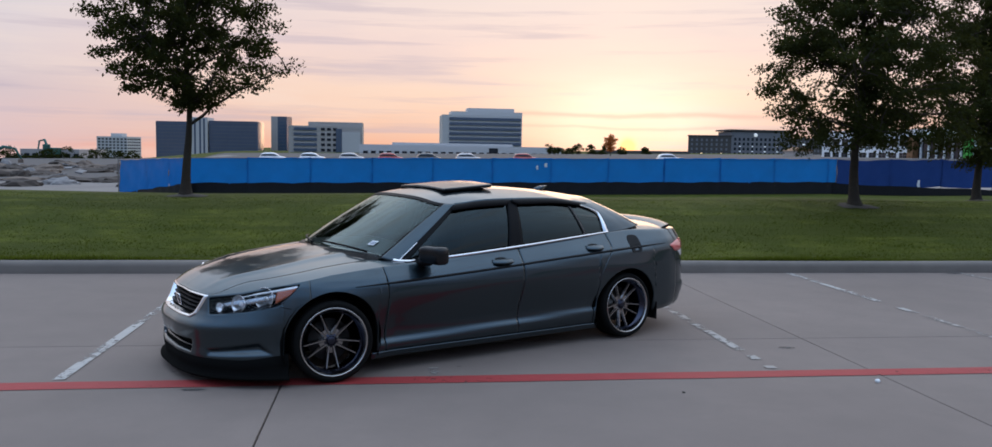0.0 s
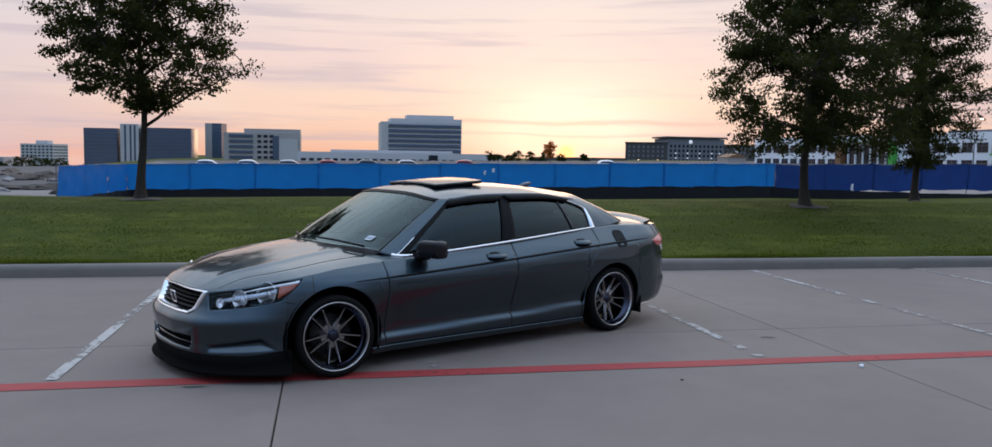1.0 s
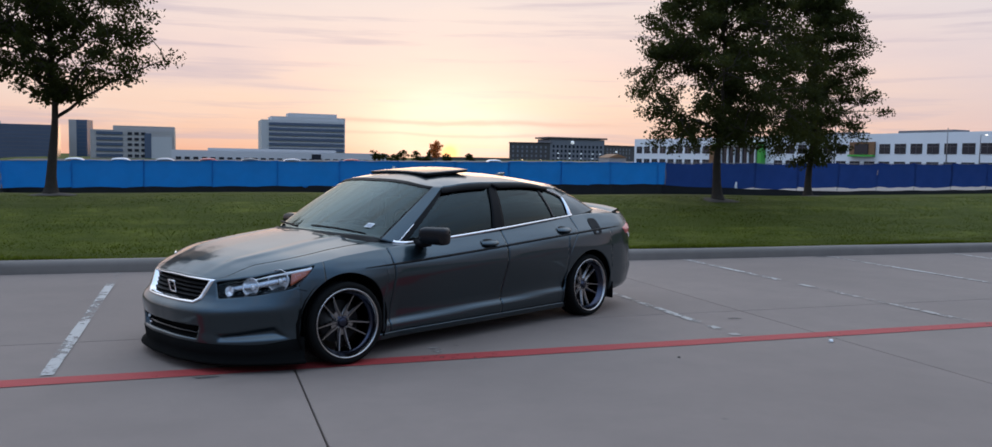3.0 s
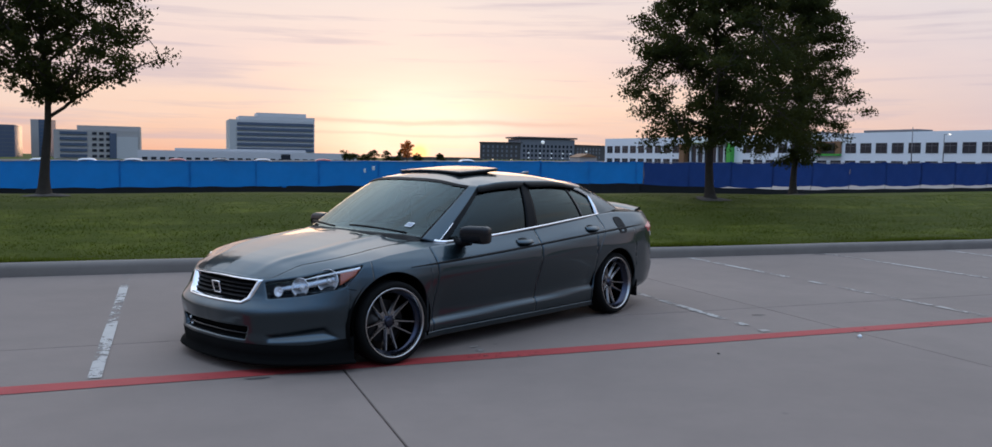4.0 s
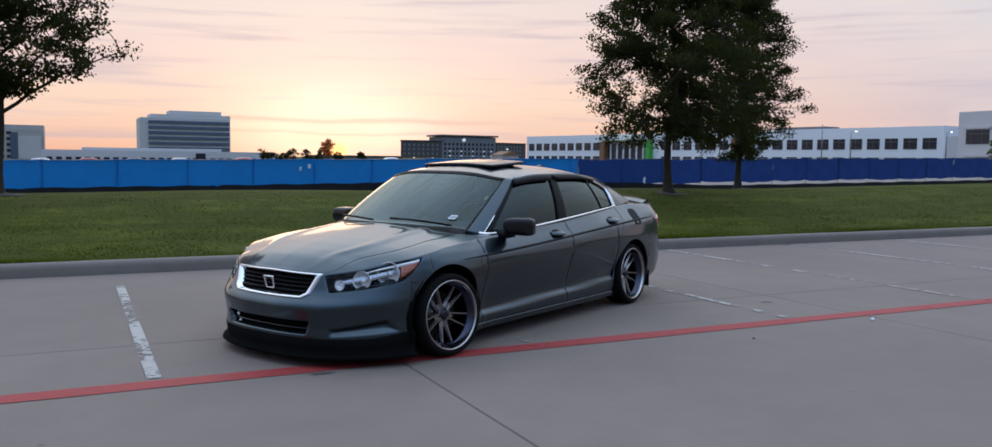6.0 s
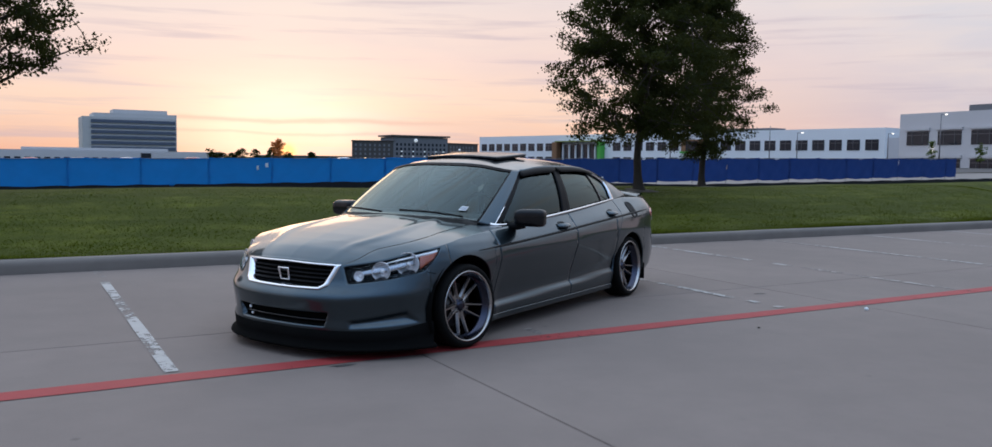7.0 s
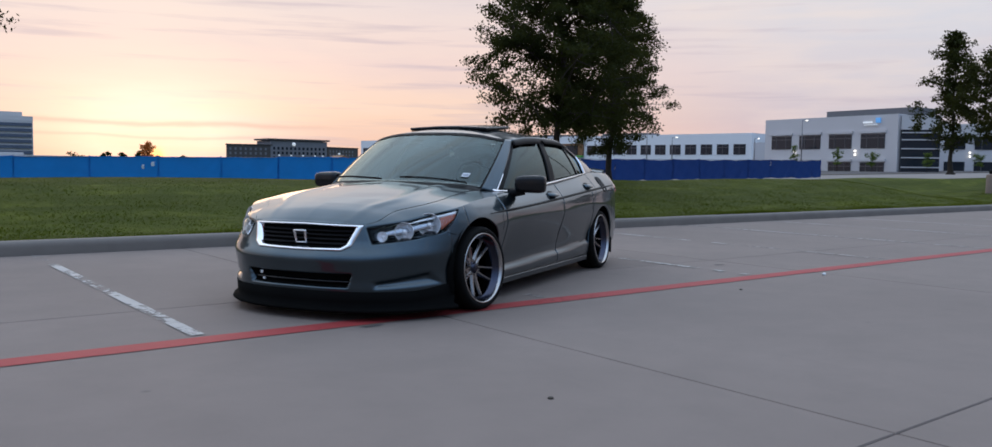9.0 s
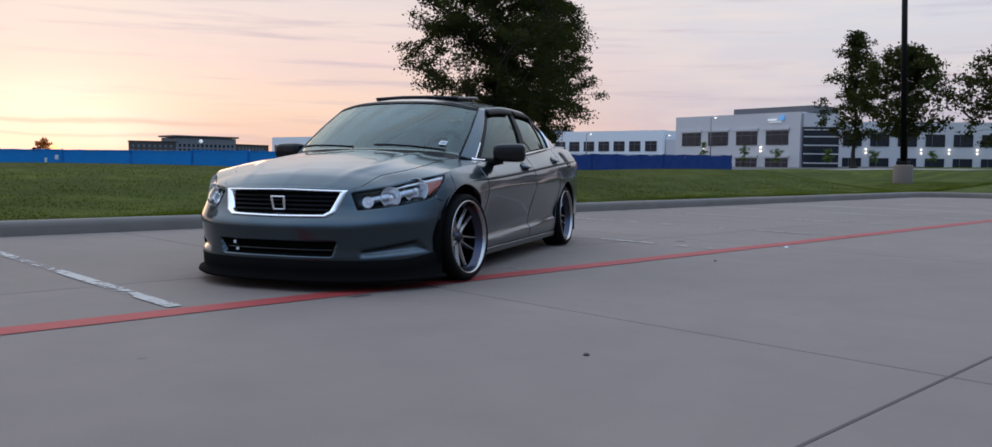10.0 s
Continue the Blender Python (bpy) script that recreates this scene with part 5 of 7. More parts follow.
    part("steering_wheel", lathe("steering_wheel", [(0.165, 0), (0.178, 0.012), (0.19, 0), (0.178, -0.012)], M_BLACK, 28, "z", closed=True), car, "", pose(-1.02, 0.37, 0.86, 0, -65, 0))
    # faces of open panels look outward
    for ob in car.children_recursive:
        if ob.name.split(".")[0] in ("wheel_well",) or ob.matrix_basis != Matrix.Identity(4) or (ob.parent != car and ob.parent.matrix_basis != Matrix.Identity(4)):
            continue
        turn = 0.0
        for f in ob.data.polygons:
            c = f.center
            turn += f.area * f.normal.dot(c - Vector((min(max(c.x, -2.9), -0.1), 0, 0.62)))
        if turn < 0:
            ob.data.flip_normals()
    part("rear_mirror", box("rear_mirror", (0.03, 0.22, 0.06), (-0.98, 0, 1.17), M_BLACK, 0.012), car)
    return car


build_car()


# ---- blue construction fence ----
def fence_top(x):
    return 1.12 + 0.0135 * (x + 4)


def fence(name, pts, seams, mat, label, black=True, fabric=1.28, sag=0.02, seed=1):
    """Chain-link fence dressed with mesh fabric: posts, one cloth for each bay, and a black silt skirt at its foot."""
    rng = random.Random(seed)
    root = thing(name, label, "fence")
    total = [0.0]
    for a, b in zip(pts, pts[1:]):
        total.append(total[-1] + math.dist(a, b))

    def at(s):
        i = min(max(int(np.searchsorted(total, s)) - 1, 0), len(pts) - 2)
        f = (s - total[i]) / (total[i + 1] - total[i])
        a, b = pts[i], pts[i + 1]
        nx, ny = -(b[1] - a[1]), b[0] - a[0]
        k = math.hypot(nx, ny)
        return a[0] + (b[0] - a[0]) * f, a[1] + (b[1] - a[1]) * f, nx / k, ny / k
    cuts = list(np.arange(0, total[-1], seams)) + [total[-1]]
    post = None
    for s0, s1 in zip(cuts, cuts[1:]):
        n, m = max(4, int((s1 - s0) / 0.22)), 9
        ph, amp = rng.uniform(0, 6), rng.uniform(0.02, 0.055)
        dz, lap = rng.uniform(-0.03, 0.03), rng.choice((0.012, 0.012, 0.02, 0.06))
        v = []
        for i in range(n + 1):
            s = s0 - lap + (s1 - s0 + 2 * lap) * i / n
            x, y, nx, ny = at(min(max(s, 0.0), total[-1]))
            top = fence_top(x) + dz - sag * math.sin(math.pi * i / n) + 0.012 * math.sin(s * 5 + ph)
            for j in range(m + 1):
                h = j / m
                o = amp * math.sin(math.pi * i / n) * math.sin(math.pi * h) + 0.034 * math.sin(s * 5.1 + h * 4 + ph) * h + 0.022 * math.sin(s * 9 + h * 11 + ph) + 0.016 * math.sin(s * 3.3 - h * 7 + 2 * ph)
                v.append((x - nx * o, y - ny * o, top - fabric * h + (0.012 * math.sin(s * 4 + ph * 2) if j == m else 0)))
        part("cloth", mesh("cloth", v, grid_faces(n + 1, m + 1, True), mat), root)
        if black:
            v = []
            for i in range(n + 1):
                s = s0 + (s1 - s0) * i / n
                x, y, nx, ny = at(s)
                g = float(land(x, y))
                hi = fence_top(x) - fabric + 0.035 + 0.02 * math.sin(s * 3 + ph)
                for j in range(4):
                    h = j / 3
                    o = 0.05 + 0.10 * h + 0.02 * math.sin(s * 6 + h * 3)
                    v.append((x + nx * -o, y + ny * -o, hi + (g - 0.03 - hi) * h))
            part("silt_skirt", mesh("silt_skirt", v, grid_faces(n + 1, 4, True), M_SILT), root, "black silt skirt")
    for s in cuts:
        x, y, nx, ny = at(s)
        g = float(land(x, y))
        if post is None:
            post = lathe("post", [(0.0, 1.95), (0.017, 1.94), (0.019, 1.9), (0.019, 0.0)], M_POST, 10, "z")
        part("post", post, root, "", pose(x + nx * 0.06, y + ny * 0.06, min(g, fence_top(x) - 1.9)))
    rail = [(at(s)[0] + at(s)[2] * 0.05, at(s)[1] + at(s)[3] * 0.05, fence_top(at(s)[0]) - 0.03) for s in np.linspace(0, total[-1], 40)]
    part("top_rail", tube("top_rail", rail, 0.02, M_POST, 6), root)
    return root


fence("construction_fence", [(-9.7, 34.0), (-9.3, 43.4), (24.5, 43.6)], 3.05, M_FENCE_BLUE, "bright blue mesh construction fence with black silt skirt", seed=4)
fence("navy_fence", [(24.55, 43.6), (65.6, 43.2)], 3.05, M_FENCE_NAVY, "dark navy mesh construction fence, cloth sagging", False, 1.50, 0.07, seed=9)
# low black silt fence that runs on past the blue one
sv = []
for i in range(121):
    x = 24.2 + 0.405 * i
    y = 41.4 + 2.0 * max(0.0, (27.5 - x) / 3.3) ** 1.3 + 0.03 * math.sin(x * 2.3)
    g = float(land(x, y))
    sv += [(x, y + 0.05 * k, g - 0.03 + (0.27 + 0.02 * math.sin(x * 1.9) + 0.34 * max(0.0, (34.0 - x) / 9.8)) * k) for k in (0.0, 0.5, 1.0)]
thing("silt_fence", "low black silt fence along the pale gravel strip", "fence", me=mesh("silt_fence", sv, grid_faces(121, 3), M_SILT))
# torn white scraps on the cloth
for x, z, w, h in ((8.0, 0.80, 0.10, 0.20), (8.45, 0.93, 0.14, 0.20), (29.2, 0.18, 0.14, 0.5)):
    sv = [(x + w * (i / 3 - 0.5) + 0.02 * math.sin(j * 2.2), 43.40 + 0.02 * math.sin(i + j), z + h * (j / 4 - 0.5)) for i in range(4) for j in range(5)]
    thing("paper_scrap", "torn white scrap hanging on the fence cloth", "scrap", me=mesh("paper_scrap", sv, grid_faces(4, 5, False), M_STICKER), group="scraps on the fence")


# ---- trees ----
def leaves_mesh(name, centres, size, rng, mat, per):
    """Many small bent leaves scattered round clump centres; a centre may name the way in which its twig runs."""
    n = len(centres) * per
    c = np.repeat(np.array([k[:3] for k in centres]), per, axis=0)
    sp = np.repeat(np.array([k[3] for k in centres]), per)[:, None]
    off = rng.normal(size=(n, 3))
    off = off / (np.linalg.norm(off, axis=1)[:, None] + 1e-6) * (rng.random((n, 1)) ** 0.55)
    c = c + off * sp * np.array([1, 1, 0.7])
    if len(centres[0]) > 4:
        c = c + np.repeat(np.array([k[4:7] for k in centres]), per, axis=0) * (rng.random((n, 1)) - 0.62)
    d = rng.normal(size=(n, 3)) + np.array([0, 0, -0.35])
    d /= np.linalg.norm(d, axis=1)[:, None]
    u = np.cross(d, rng.normal(size=(n, 3)))
    u /= np.linalg.norm(u, axis=1)[:, None]
    s = (size * (0.6 + 0.7 * rng.random((n, 1))))
    w = np.cross(d, u)
    v = np.stack([c, c + d * s * 0.5 + u * s * 0.30 + w * s * 0.05, c + d * s, c + d * s * 0.5 - u * s * 0.30 + w * s * 0.05], 1).reshape(-1, 3)
    me = bpy.data.meshes.new(name)
    f = np.arange(4 * n, dtype=np.int32)
    me.vertices.add(4 * n)
    me.vertices.foreach_set("co", v.astype(np.float32).ravel())
    me.loops.add(4 * n)
    me.loops.foreach_set("vertex_index", f)
    me.polygons.add(n)
    me.polygons.foreach_set("loop_start", np.arange(0, 4 * n, 4, dtype=np.int32))
    me.materials.append(mat)
    me.update()
    me.validate()
    return me


def tree(label, x, y, profile, fork, trunk_r, seed, clumps, per, leaf, spread, mat=M_LEAF, group="trees on the grass bank", lean=(0, 0), base=None, droop=0.0):
    """A tapered trunk that forks into limbs and branches, with a crown of leaf clumps inside an uneven outline. profile: (height, radius)."""
    rng = np.random.default_rng(seed)
    z0 = float(land(x, y)) if base is None else base
    root = thing("tree", label, "tree", pose(x, y, z0), group=group)
    hs, rs = [p[0] for p in profile], [p[1] for p in profile]
    top = hs[-1]

    def bend(h):
        k = h / top
        return np.array([lean[0] * k ** 1.3 + 0.05 * math.sin(h * 2.1 + seed), lean[1] * k ** 1.3 + 0.05 * math.sin(h * 1.7 + seed * 2), h])
    tv, tf, n = [], [], 12
    heights = np.concatenate([[-0.06, 0.0, 0.06, 0.15], np.linspace(0.35, top * 0.93, 16)])
    for i, h in enumerate(heights):
        flare = 1 + 0.75 * math.exp(-max(h, 0) / 0.10)
        r = trunk_r * flare * (1 - 0.42 * min(h / fork, 1)) * (1.0 if h < fork else max(0.10, 1 - 0.9 * (h - fork) / (top - fork)))
        c = bend(max(h, 0))
        for k in range(n):
            a = 2 * math.pi * k / n
            rr = r * (1 + 0.07 * math.sin(3 * a + h * 3) + 0.04 * math.sin(7 * a + h * 9))
            tv.append((c[0] + rr * math.cos(a), c[1] + rr * math.sin(a), h))
    tf = [(i * n + k, i * n + (k + 1) % n, (i + 1) * n + (k + 1) % n, (i + 1) * n + k) for i in range(len(heights) - 1) for k in range(n)]
    part("trunk", mesh("trunk", tv, tf, M_BARK), root)
    centres, bv, bf = [], [], []

    def limb(path, r0, r1):
        m, b0 = 6, len(bv)
        for i, p in enumerate(path):
            d = path[min(i + 1, len(path) - 1)] - path[max(i - 1, 0)]
            d = d / (np.linalg.norm(d) + 1e-9)
            u = np.cross(d, (0.3, 0.5, 0.81))
            u /= np.linalg.norm(u) + 1e-9
            w = np.cross(d, u)
            r = r0 + (r1 - r0) * i / (len(path) - 1)
            for k in range(m):
                a = 2 * math.pi * k / m
                bv.append(p + (u * math.cos(a) + w * math.sin(a)) * r)
        for i in range(len(path) - 1):
            for k in range(m):
                a, b = b0 + i * m + k, b0 + i * m + (k + 1) % m
                bf.append((a, b, b + m, a + m))
    ends = []
    count = 0
    lumps = [(rng.random() * 2 * math.pi, hs[0] + (top - hs[0]) * rng.random(), 0.78 + 0.44 * rng.random()) for _ in range(14)]
    golden = 2.39996
    while len(ends) < clumps:
        count += 1
        h = hs[0] + (top - hs[0]) * rng.random() ** 0.85
        R = float(np.interp(h, hs, rs))
        a = count * golden + rng.normal() * 0.3
        lump = 1.0
        for la, lh, lk in lumps:
            dd = ((math.atan2(math.sin(a - la), math.cos(a - la)) / 0.6) ** 2 + ((h - lh) / 0.5) ** 2)
            lump += (lk - 1) * math.exp(-dd)
        f = math.sqrt(rng.random()) * 0.86 + 0.14 if rng.random() < 0.75 else rng.random() * 0.5
        r = R * f * lump
        c = bend(h)
        ends.append((np.array([c[0] + r * math.cos(a), c[1] + r * math.sin(a), h - droop * (r / max(R, 0.1)) ** 2]), a, r, h))
    # limbs: the farthest ends get a limb from the trunk, the rest join the nearest limb
    order = sorted(range(len(ends)), key=lambda i: -ends[i][2])
    mains = []
    for i in order[:: max(1, len(order) // 34)][:34]:
        e, a, r, h = ends[i]
        s = bend(max(fork * 0.97, min(h - 0.45 * r - 0.25, top * 0.85)) if h > fork else fork)
        mid = s + (e - s) * 0.5 + np.array([0, 0, 0.10 * r])
        ts = np.linspace(0, 1, 9)[:, None]
        path = (1 - ts) ** 2 * s + 2 * ts * (1 - ts) * mid + ts ** 2 * e
        path += rng.normal(size=path.shape) * 0.02 * np.sin(np.pi * ts)
        limb(path, trunk_r * (0.16 + 0.22 * r / max(rs)), 0.007)
        mains.append(path)
    allp = np.concatenate([m[2:] for m in mains])
    for i, (e, a, r, h) in enumerate(ends):
        j = np.argmin(np.linalg.norm(allp - e, axis=1))
        s = allp[j]
        if np.linalg.norm(e - s) > 0.08:
            mid = (s + e) / 2 + rng.normal(size=3) * 0.06
            ts = np.linspace(0, 1, 4)[:, None]
            limb((1 - ts) ** 2 * s + 2 * ts * (1 - ts) * mid + ts ** 2 * e, 0.012, 0.004)
        way = (e - s) + 0.35 * np.array([math.cos(a), math.sin(a), 0.25 - droop])
        way = way / (np.linalg.norm(way) + 1e-6) * spread * (1.0 + 1.2 * rng.random())
        centres.append((*e, spread * (0.45 + 0.55 * rng.random()), *way))
    part("limbwork", mesh("branches", bv, bf, M_BARK), root)
    part("crown", leaves_mesh("crown", centres, leaf, rng, mat, per), root, "crown of small dark green leaves")
    return root


tree("young shade tree with a full dark green crown", -3.32, 16.83, [(1.62, 0.30), (1.86, 0.85), (2.14, 1.36), (2.65, 1.76), (3.4, 1.84), (4.2, 1.5), (5.0, 0.95), (5.6, 0.2)], 1.28, 0.092, 11, 365, 150, 0.067, 0.265)
tree("spreading shade tree with drooping dark leaves", 9.53, 15.93, [(1.30, 1.3), (1.7, 2.05), (2.3, 2.40), (3.1, 2.35), (4.0, 1.75), (5.0, 0.95), (5.8, 0.3)], 1.50, 0.100, 22, 520, 155, 0.070, 0.305, droop=0.35)
tree("slender shade tree leaning over the bank", 14.83, 19.47, [(1.05, 0.55), (1.5, 1.10), (2.1, 1.50), (3.0, 1.70), (4.2, 1.40), (5.2, 0.95), (6.2, 0.35)], 1.55, 0.100, 35, 410, 148, 0.070, 0.305, lean=(0.1, 0), droop=0.25)
tree("tall thin tree with an open crown", 56.3, 28.0, [(1.6, 1.2), (3.0, 2.6), (4.5, 2.4), (6.5, 1.8), (8.2, 1.2), (9.4, 0.4)], 2.0, 0.17, 47, 200, 48, 0.20, 0.52, group="trees before the offices", base=1.0)
tree("broad dark tree before the offices", 50.6, 22.4, [(1.9, 1.8), (3.2, 2.9), (4.8, 3.0), (6.2, 2.2), (7.3, 0.7)], 1.9, 0.16, 58, 270, 48, 0.20, 0.50, group="trees before the offices", base=1.0)
tree("broad dark tree before the offices", 47.6, 15.6, [(1.2, 1.8), (2.6, 3.0), (4.2, 3.2), (5.6, 2.3), (6.8, 0.7)], 1.4, 0.16, 63, 270, 48, 0.20, 0.50, group="trees before the offices", base=1.0)
tree("far tree against the sunset, orange backlight put into its leaf colour", 80.0, 300.0, [(2.8, 0.9), (4.2, 2.5), (5.8, 2.9), (7.4, 2.1), (8.4, 0.7)], 2.6, 0.20, 71, 60, 34, 0.42, 0.7, mat=M_LEAF_BACKLIT, group="far trees beyond the fence", base=-0.6)
# dark mulch and small litter at the feet of the trees
for x, y in ((-3.32, 16.83), (9.53, 15.93), (14.83, 19.47)):
    n = 22
    v = [(x, y, float(land(x, y)) + 0.05)]
    for ring, k in ((0.20, 0.030), (0.36, 0.010)):
        for i in range(n):
            a = 2 * math.pi * i / n
            r = ring * (1 + 0.18 * math.sin(3 * a + x) + 0.1 * math.sin(7 * a))
            v.append((x + r * math.cos(a), y + r * math.sin(a), float(land(x + r * math.cos(a), y + r * math.sin(a))) + k))
    f = [(0, 1 + i, 1 + (i + 1) % n) for i in range(n)] + [(1 + i, 1 + n + i, 1 + n + (i + 1) % n, 1 + (i + 1) % n) for i in range(n)]
    thing("mulch_ring", "dark soil ring at the foot of a tree", "soil", me=mesh("mulch_ring", v, f, M_SOIL), group="soil rings under the trees")


# ---- far buildings ----
M_OFFICE = material("pale_office_panel", (0.50, 0.49, 0.49), 0.7, vary=0.08, scale=0.08, fine=1.5, random_tint=0.1)
M_BEIGE = material("beige_office_panel", (0.38, 0.35, 0.335), 0.75, vary=0.10, scale=0.08, fine=1.5)
M_DARKBRICK = material("dark_hotel_cladding", (0.075, 0.068, 0.068), 0.8, vary=0.15, scale=0.1, fine=2)
M_GREYCLAD = material("grey_hotel_cladding", (0.17, 0.175, 0.20), 0.8, vary=0.12, scale=0.1, fine=2)
M_WHITEWALL = material("white_tilt_wall", (0.76, 0.79, 0.82), 0.75, vary=0.05, scale=0.1, fine=2)
M_GREYWALL = material("light_grey_tilt_wall", (0.57, 0.55, 0.56), 0.75, vary=0.06, scale=0.1, fine=2)
M_FARGLASS = material("dark_office_glass", (0.018, 0.024, 0.034), 0.10, vary=0.2, scale=0.3, fine=2, spec=0.35, random_tint=0.4)
M_BLUEGLASS = material("blue_office_glass", (0.075, 0.11, 0.17), 0.14, vary=0.15, scale=0.15, fine=1, spec=0.7, random_tint=0.3)
# navy base lightened and blued: distance haze put into the colour
M_NAVYGLASS = material("navy_curtain_wall", (0.085, 0.11, 0.17), 0.16, vary=0.18, scale=0.1, fine=0.8, spec=0.7, random_tint=0.3)
M_GREENFRAME = material("bright_green_frame", (0.06, 0.38, 0.05), 0.5, vary=0.06)
M_OLIVE = material("olive_metal_edge", (0.16, 0.20, 0.04), 0.5, vary=0.06)
M_ORANGE = material("timber_orange_cladding", (0.22, 0.11, 0.05), 0.7, vary=0.15)
M_ROOFGREY = material("dark_roof_screen", (0.13, 0.13, 0.14), 0.8, vary=0.08, scale=0.3)
M_MULLION = material("window_mullion", (0.13, 0.13, 0.14), 0.5, 0.4)
M_LAMPGLOW = material("lit_wall_lamp", (1.0, 0.93, 0.82), 0.5, emit=2.4)
M_WARMGLOW = material("lit_warm_window", (1.0, 0.72, 0.42), 0.5, emit=1.6)
M_SIGNBLUE = material("lit_blue_sign_plate", (0.12, 0.36, 0.72), 0.5, emit=0.42)
M_SIGNWHITE = material("lit_white_sign_bar", (0.8, 0.85, 0.9), 0.5, emit=0.45)

PANE = {}


def pane_mesh(kind, w, h, mat, depth=0.12):
    key = (kind, round(w, 2), round(h, 2), mat.name)
    if key not in PANE:
        PANE[key] = box(kind, (w, depth, h), (0, 0, 0), mat)
    return PANE[key]


def building(name, label, p0, p1, depth, z0, z1, wall_mat, cornice=0.0):
    """An upright block: its front runs from p0 to p1, its depth goes back to the left of that way. Returns the root, whose x runs along the front and whose y goes back."""
    w = math.dist(p0, p1)
    ang = math.degrees(math.atan2(p1[1] - p0[1], p1[0] - p0[0]))
    root = thing(name, label, "building", pose(p0[0], p0[1], z0, 0, 0, ang))
    part("wall", box("wall", (w, depth, z1 - z0 + 12), (w / 2, depth / 2, (z1 - z0) / 2 - 6), wall_mat), root)
    if cornice:
        part("roof", box("roof", (w + cornice, depth + cornice, 0.5), (w / 2, depth / 2, z1 - z0 + 0.25), wall_mat), root)
    return root, w, z1 - z0


def windows(root, xs, zs, w, h, mat, y=-0.05, kind="window", sill=None):
    for z in zs:
        for x in xs:
            part(kind, pane_mesh(kind, w, h, mat), root, "", pose(x, y, z))


def side_windows(root, ys, zs, w, h, mat, x, kind="window"):
    for z in zs:
        for y in ys:
            part(kind, pane_mesh(kind, w, h, mat), root, "", pose(x, y, z, 0, 0, 90))


# low pale depot beyond the yard
b, w, h = building("depot", "low pale depot with a row of dark openings", (-77.0, 191), (-64.8, 190), 14, -2.3, 0.30, M_BEIGE)
windows(b, [1.4 + 1.7 * i for i in range(7)], [1.3], 1.0, 0.8, M_FARGLASS, -0.05)
# gridded pale office, far left
b, w, h = building("office_block", "pale office block with a grid of small windows", (-227, 700), (-203, 696), 24, -6, 7.4, M_OFFICE)
windows(b, [2 + 3.0 * i for i in range(8)], [2.0 + 2.35 * k for k in range(5)], 1.7, 1.2, M_FARGLASS, -0.06)
side_windows(b, [2 + 3.2 * i for i in range(7)], [2.0 + 2.35 * k for k in range(5)], 1.9, 1.0, M_FARGLASS, w + 0.06)
part("plant_room", box("plant_room", (9, 8, 2.6), (12, 12, h + 1.3), M_OFFICE), b)
# pair of navy glass blocks with a pale core
b, w, h = building("glass_office", "navy glass office block with a flat roof", (-208.5, 800), (-181, 800), 40, -8, 23, M_NAVYGLASS)
windows(b, [w / 2], [3.2 * k + 1.5 for k in range(9)], w - 1, 0.25, M_MULLION, -0.1, "floor_band")
b, w, h = building("stair_tower", "pale stair tower between two glass blocks", (-178, 798), (-163, 798), 30, -8, 27, M_OFFICE)
windows(b, [4.0, 8.5, 12.0], [h / 2], 1.6, h - 2, M_NAVYGLASS, -0.1, "glass_strip")
b, w, h = building("glass_office", "navy glass office block with a flat roof", (-162, 800), (-119, 800), 40, -8, 24.2, M_NAVYGLASS)
windows(b, [w / 2], [3.2 * k + 1.5 for k in range(10)], w - 1, 0.25, M_MULLION, -0.1, "floor_band")
# round-topped narrow tower
b, w, h = building("tower", "narrow blue glass tower with pale edge", (-107.5, 850), (-98.5, 848), 15, -8, 31, M_BLUEGLASS)
part("pale_edge", box("pale_edge", (6.6, 14, h), (-3.3, 7, h / 2), M_BEIGE), b)
windows(b, [w / 2], [3.3 * k + 2 for k in range(11)], w - 1, 0.3, M_MULLION, -0.1, "floor_band")
# beige stepped office
b, w, h = building("beige_office", "beige stepped office with glazed corner bays", (-57, 500), (-15, 500), 26, -4, 14.0, M_BEIGE)
for k in range(5):
    z = 4.2 + 3.0 * k
    part("ribbon_window", pane_mesh("ribbon_window", 13.0, 1.6, M_BLUEGLASS, 0.5), b, "", pose(9.5, -0.2, z))
    windows(b, [19.5 + 3.4 * i for i in range(3)], [z], 2.2, 1.5, M_FARGLASS, -0.15)
part("glazed_bay", box("glazed_bay", (3.4, 1.2, h - 2), (28.6, -0.3, h / 2 - 0.5), M_BLUEGLASS), b)
part("blank_panel", box("blank_panel", (10.5, 0.8, h - 3.4), (35.6, -0.3, h / 2 - 1.6), M_OFFICE), b)
part("upper_storey", box("upper_storey", (31, 20, 2.4), (26.5, 12, h + 1.2), M_BEIGE), b)
# white seven-storey office with ribbon windows, and its long podium
b, w, h = building("white_office", "white office with long ribbon windows and stepped roof", (32.6, 520), (81.8, 520), 30, -2, 23.0, M_OFFICE)
for k in range(7):
    part("ribbon_window", pane_mesh("ribbon_window", w - 5.0, 1.75, M_BLUEGLASS, 0.6), b, "", pose(w / 2 + 1.8, -0.3, 4.6 + 3.0 * k))
for k in range(7):
    part("side_window", pane_mesh("side_window", 26, 1.75, M_BLUEGLASS, 0.5), b, "", pose(w + 0.1, 15, 4.6 + 3.0 * k, 0, 0, 90))
part("upper_storey", box("upper_storey", (44, 24, 2.2), (w / 2 + 3, 14, h + 1.1), M_OFFICE), b)
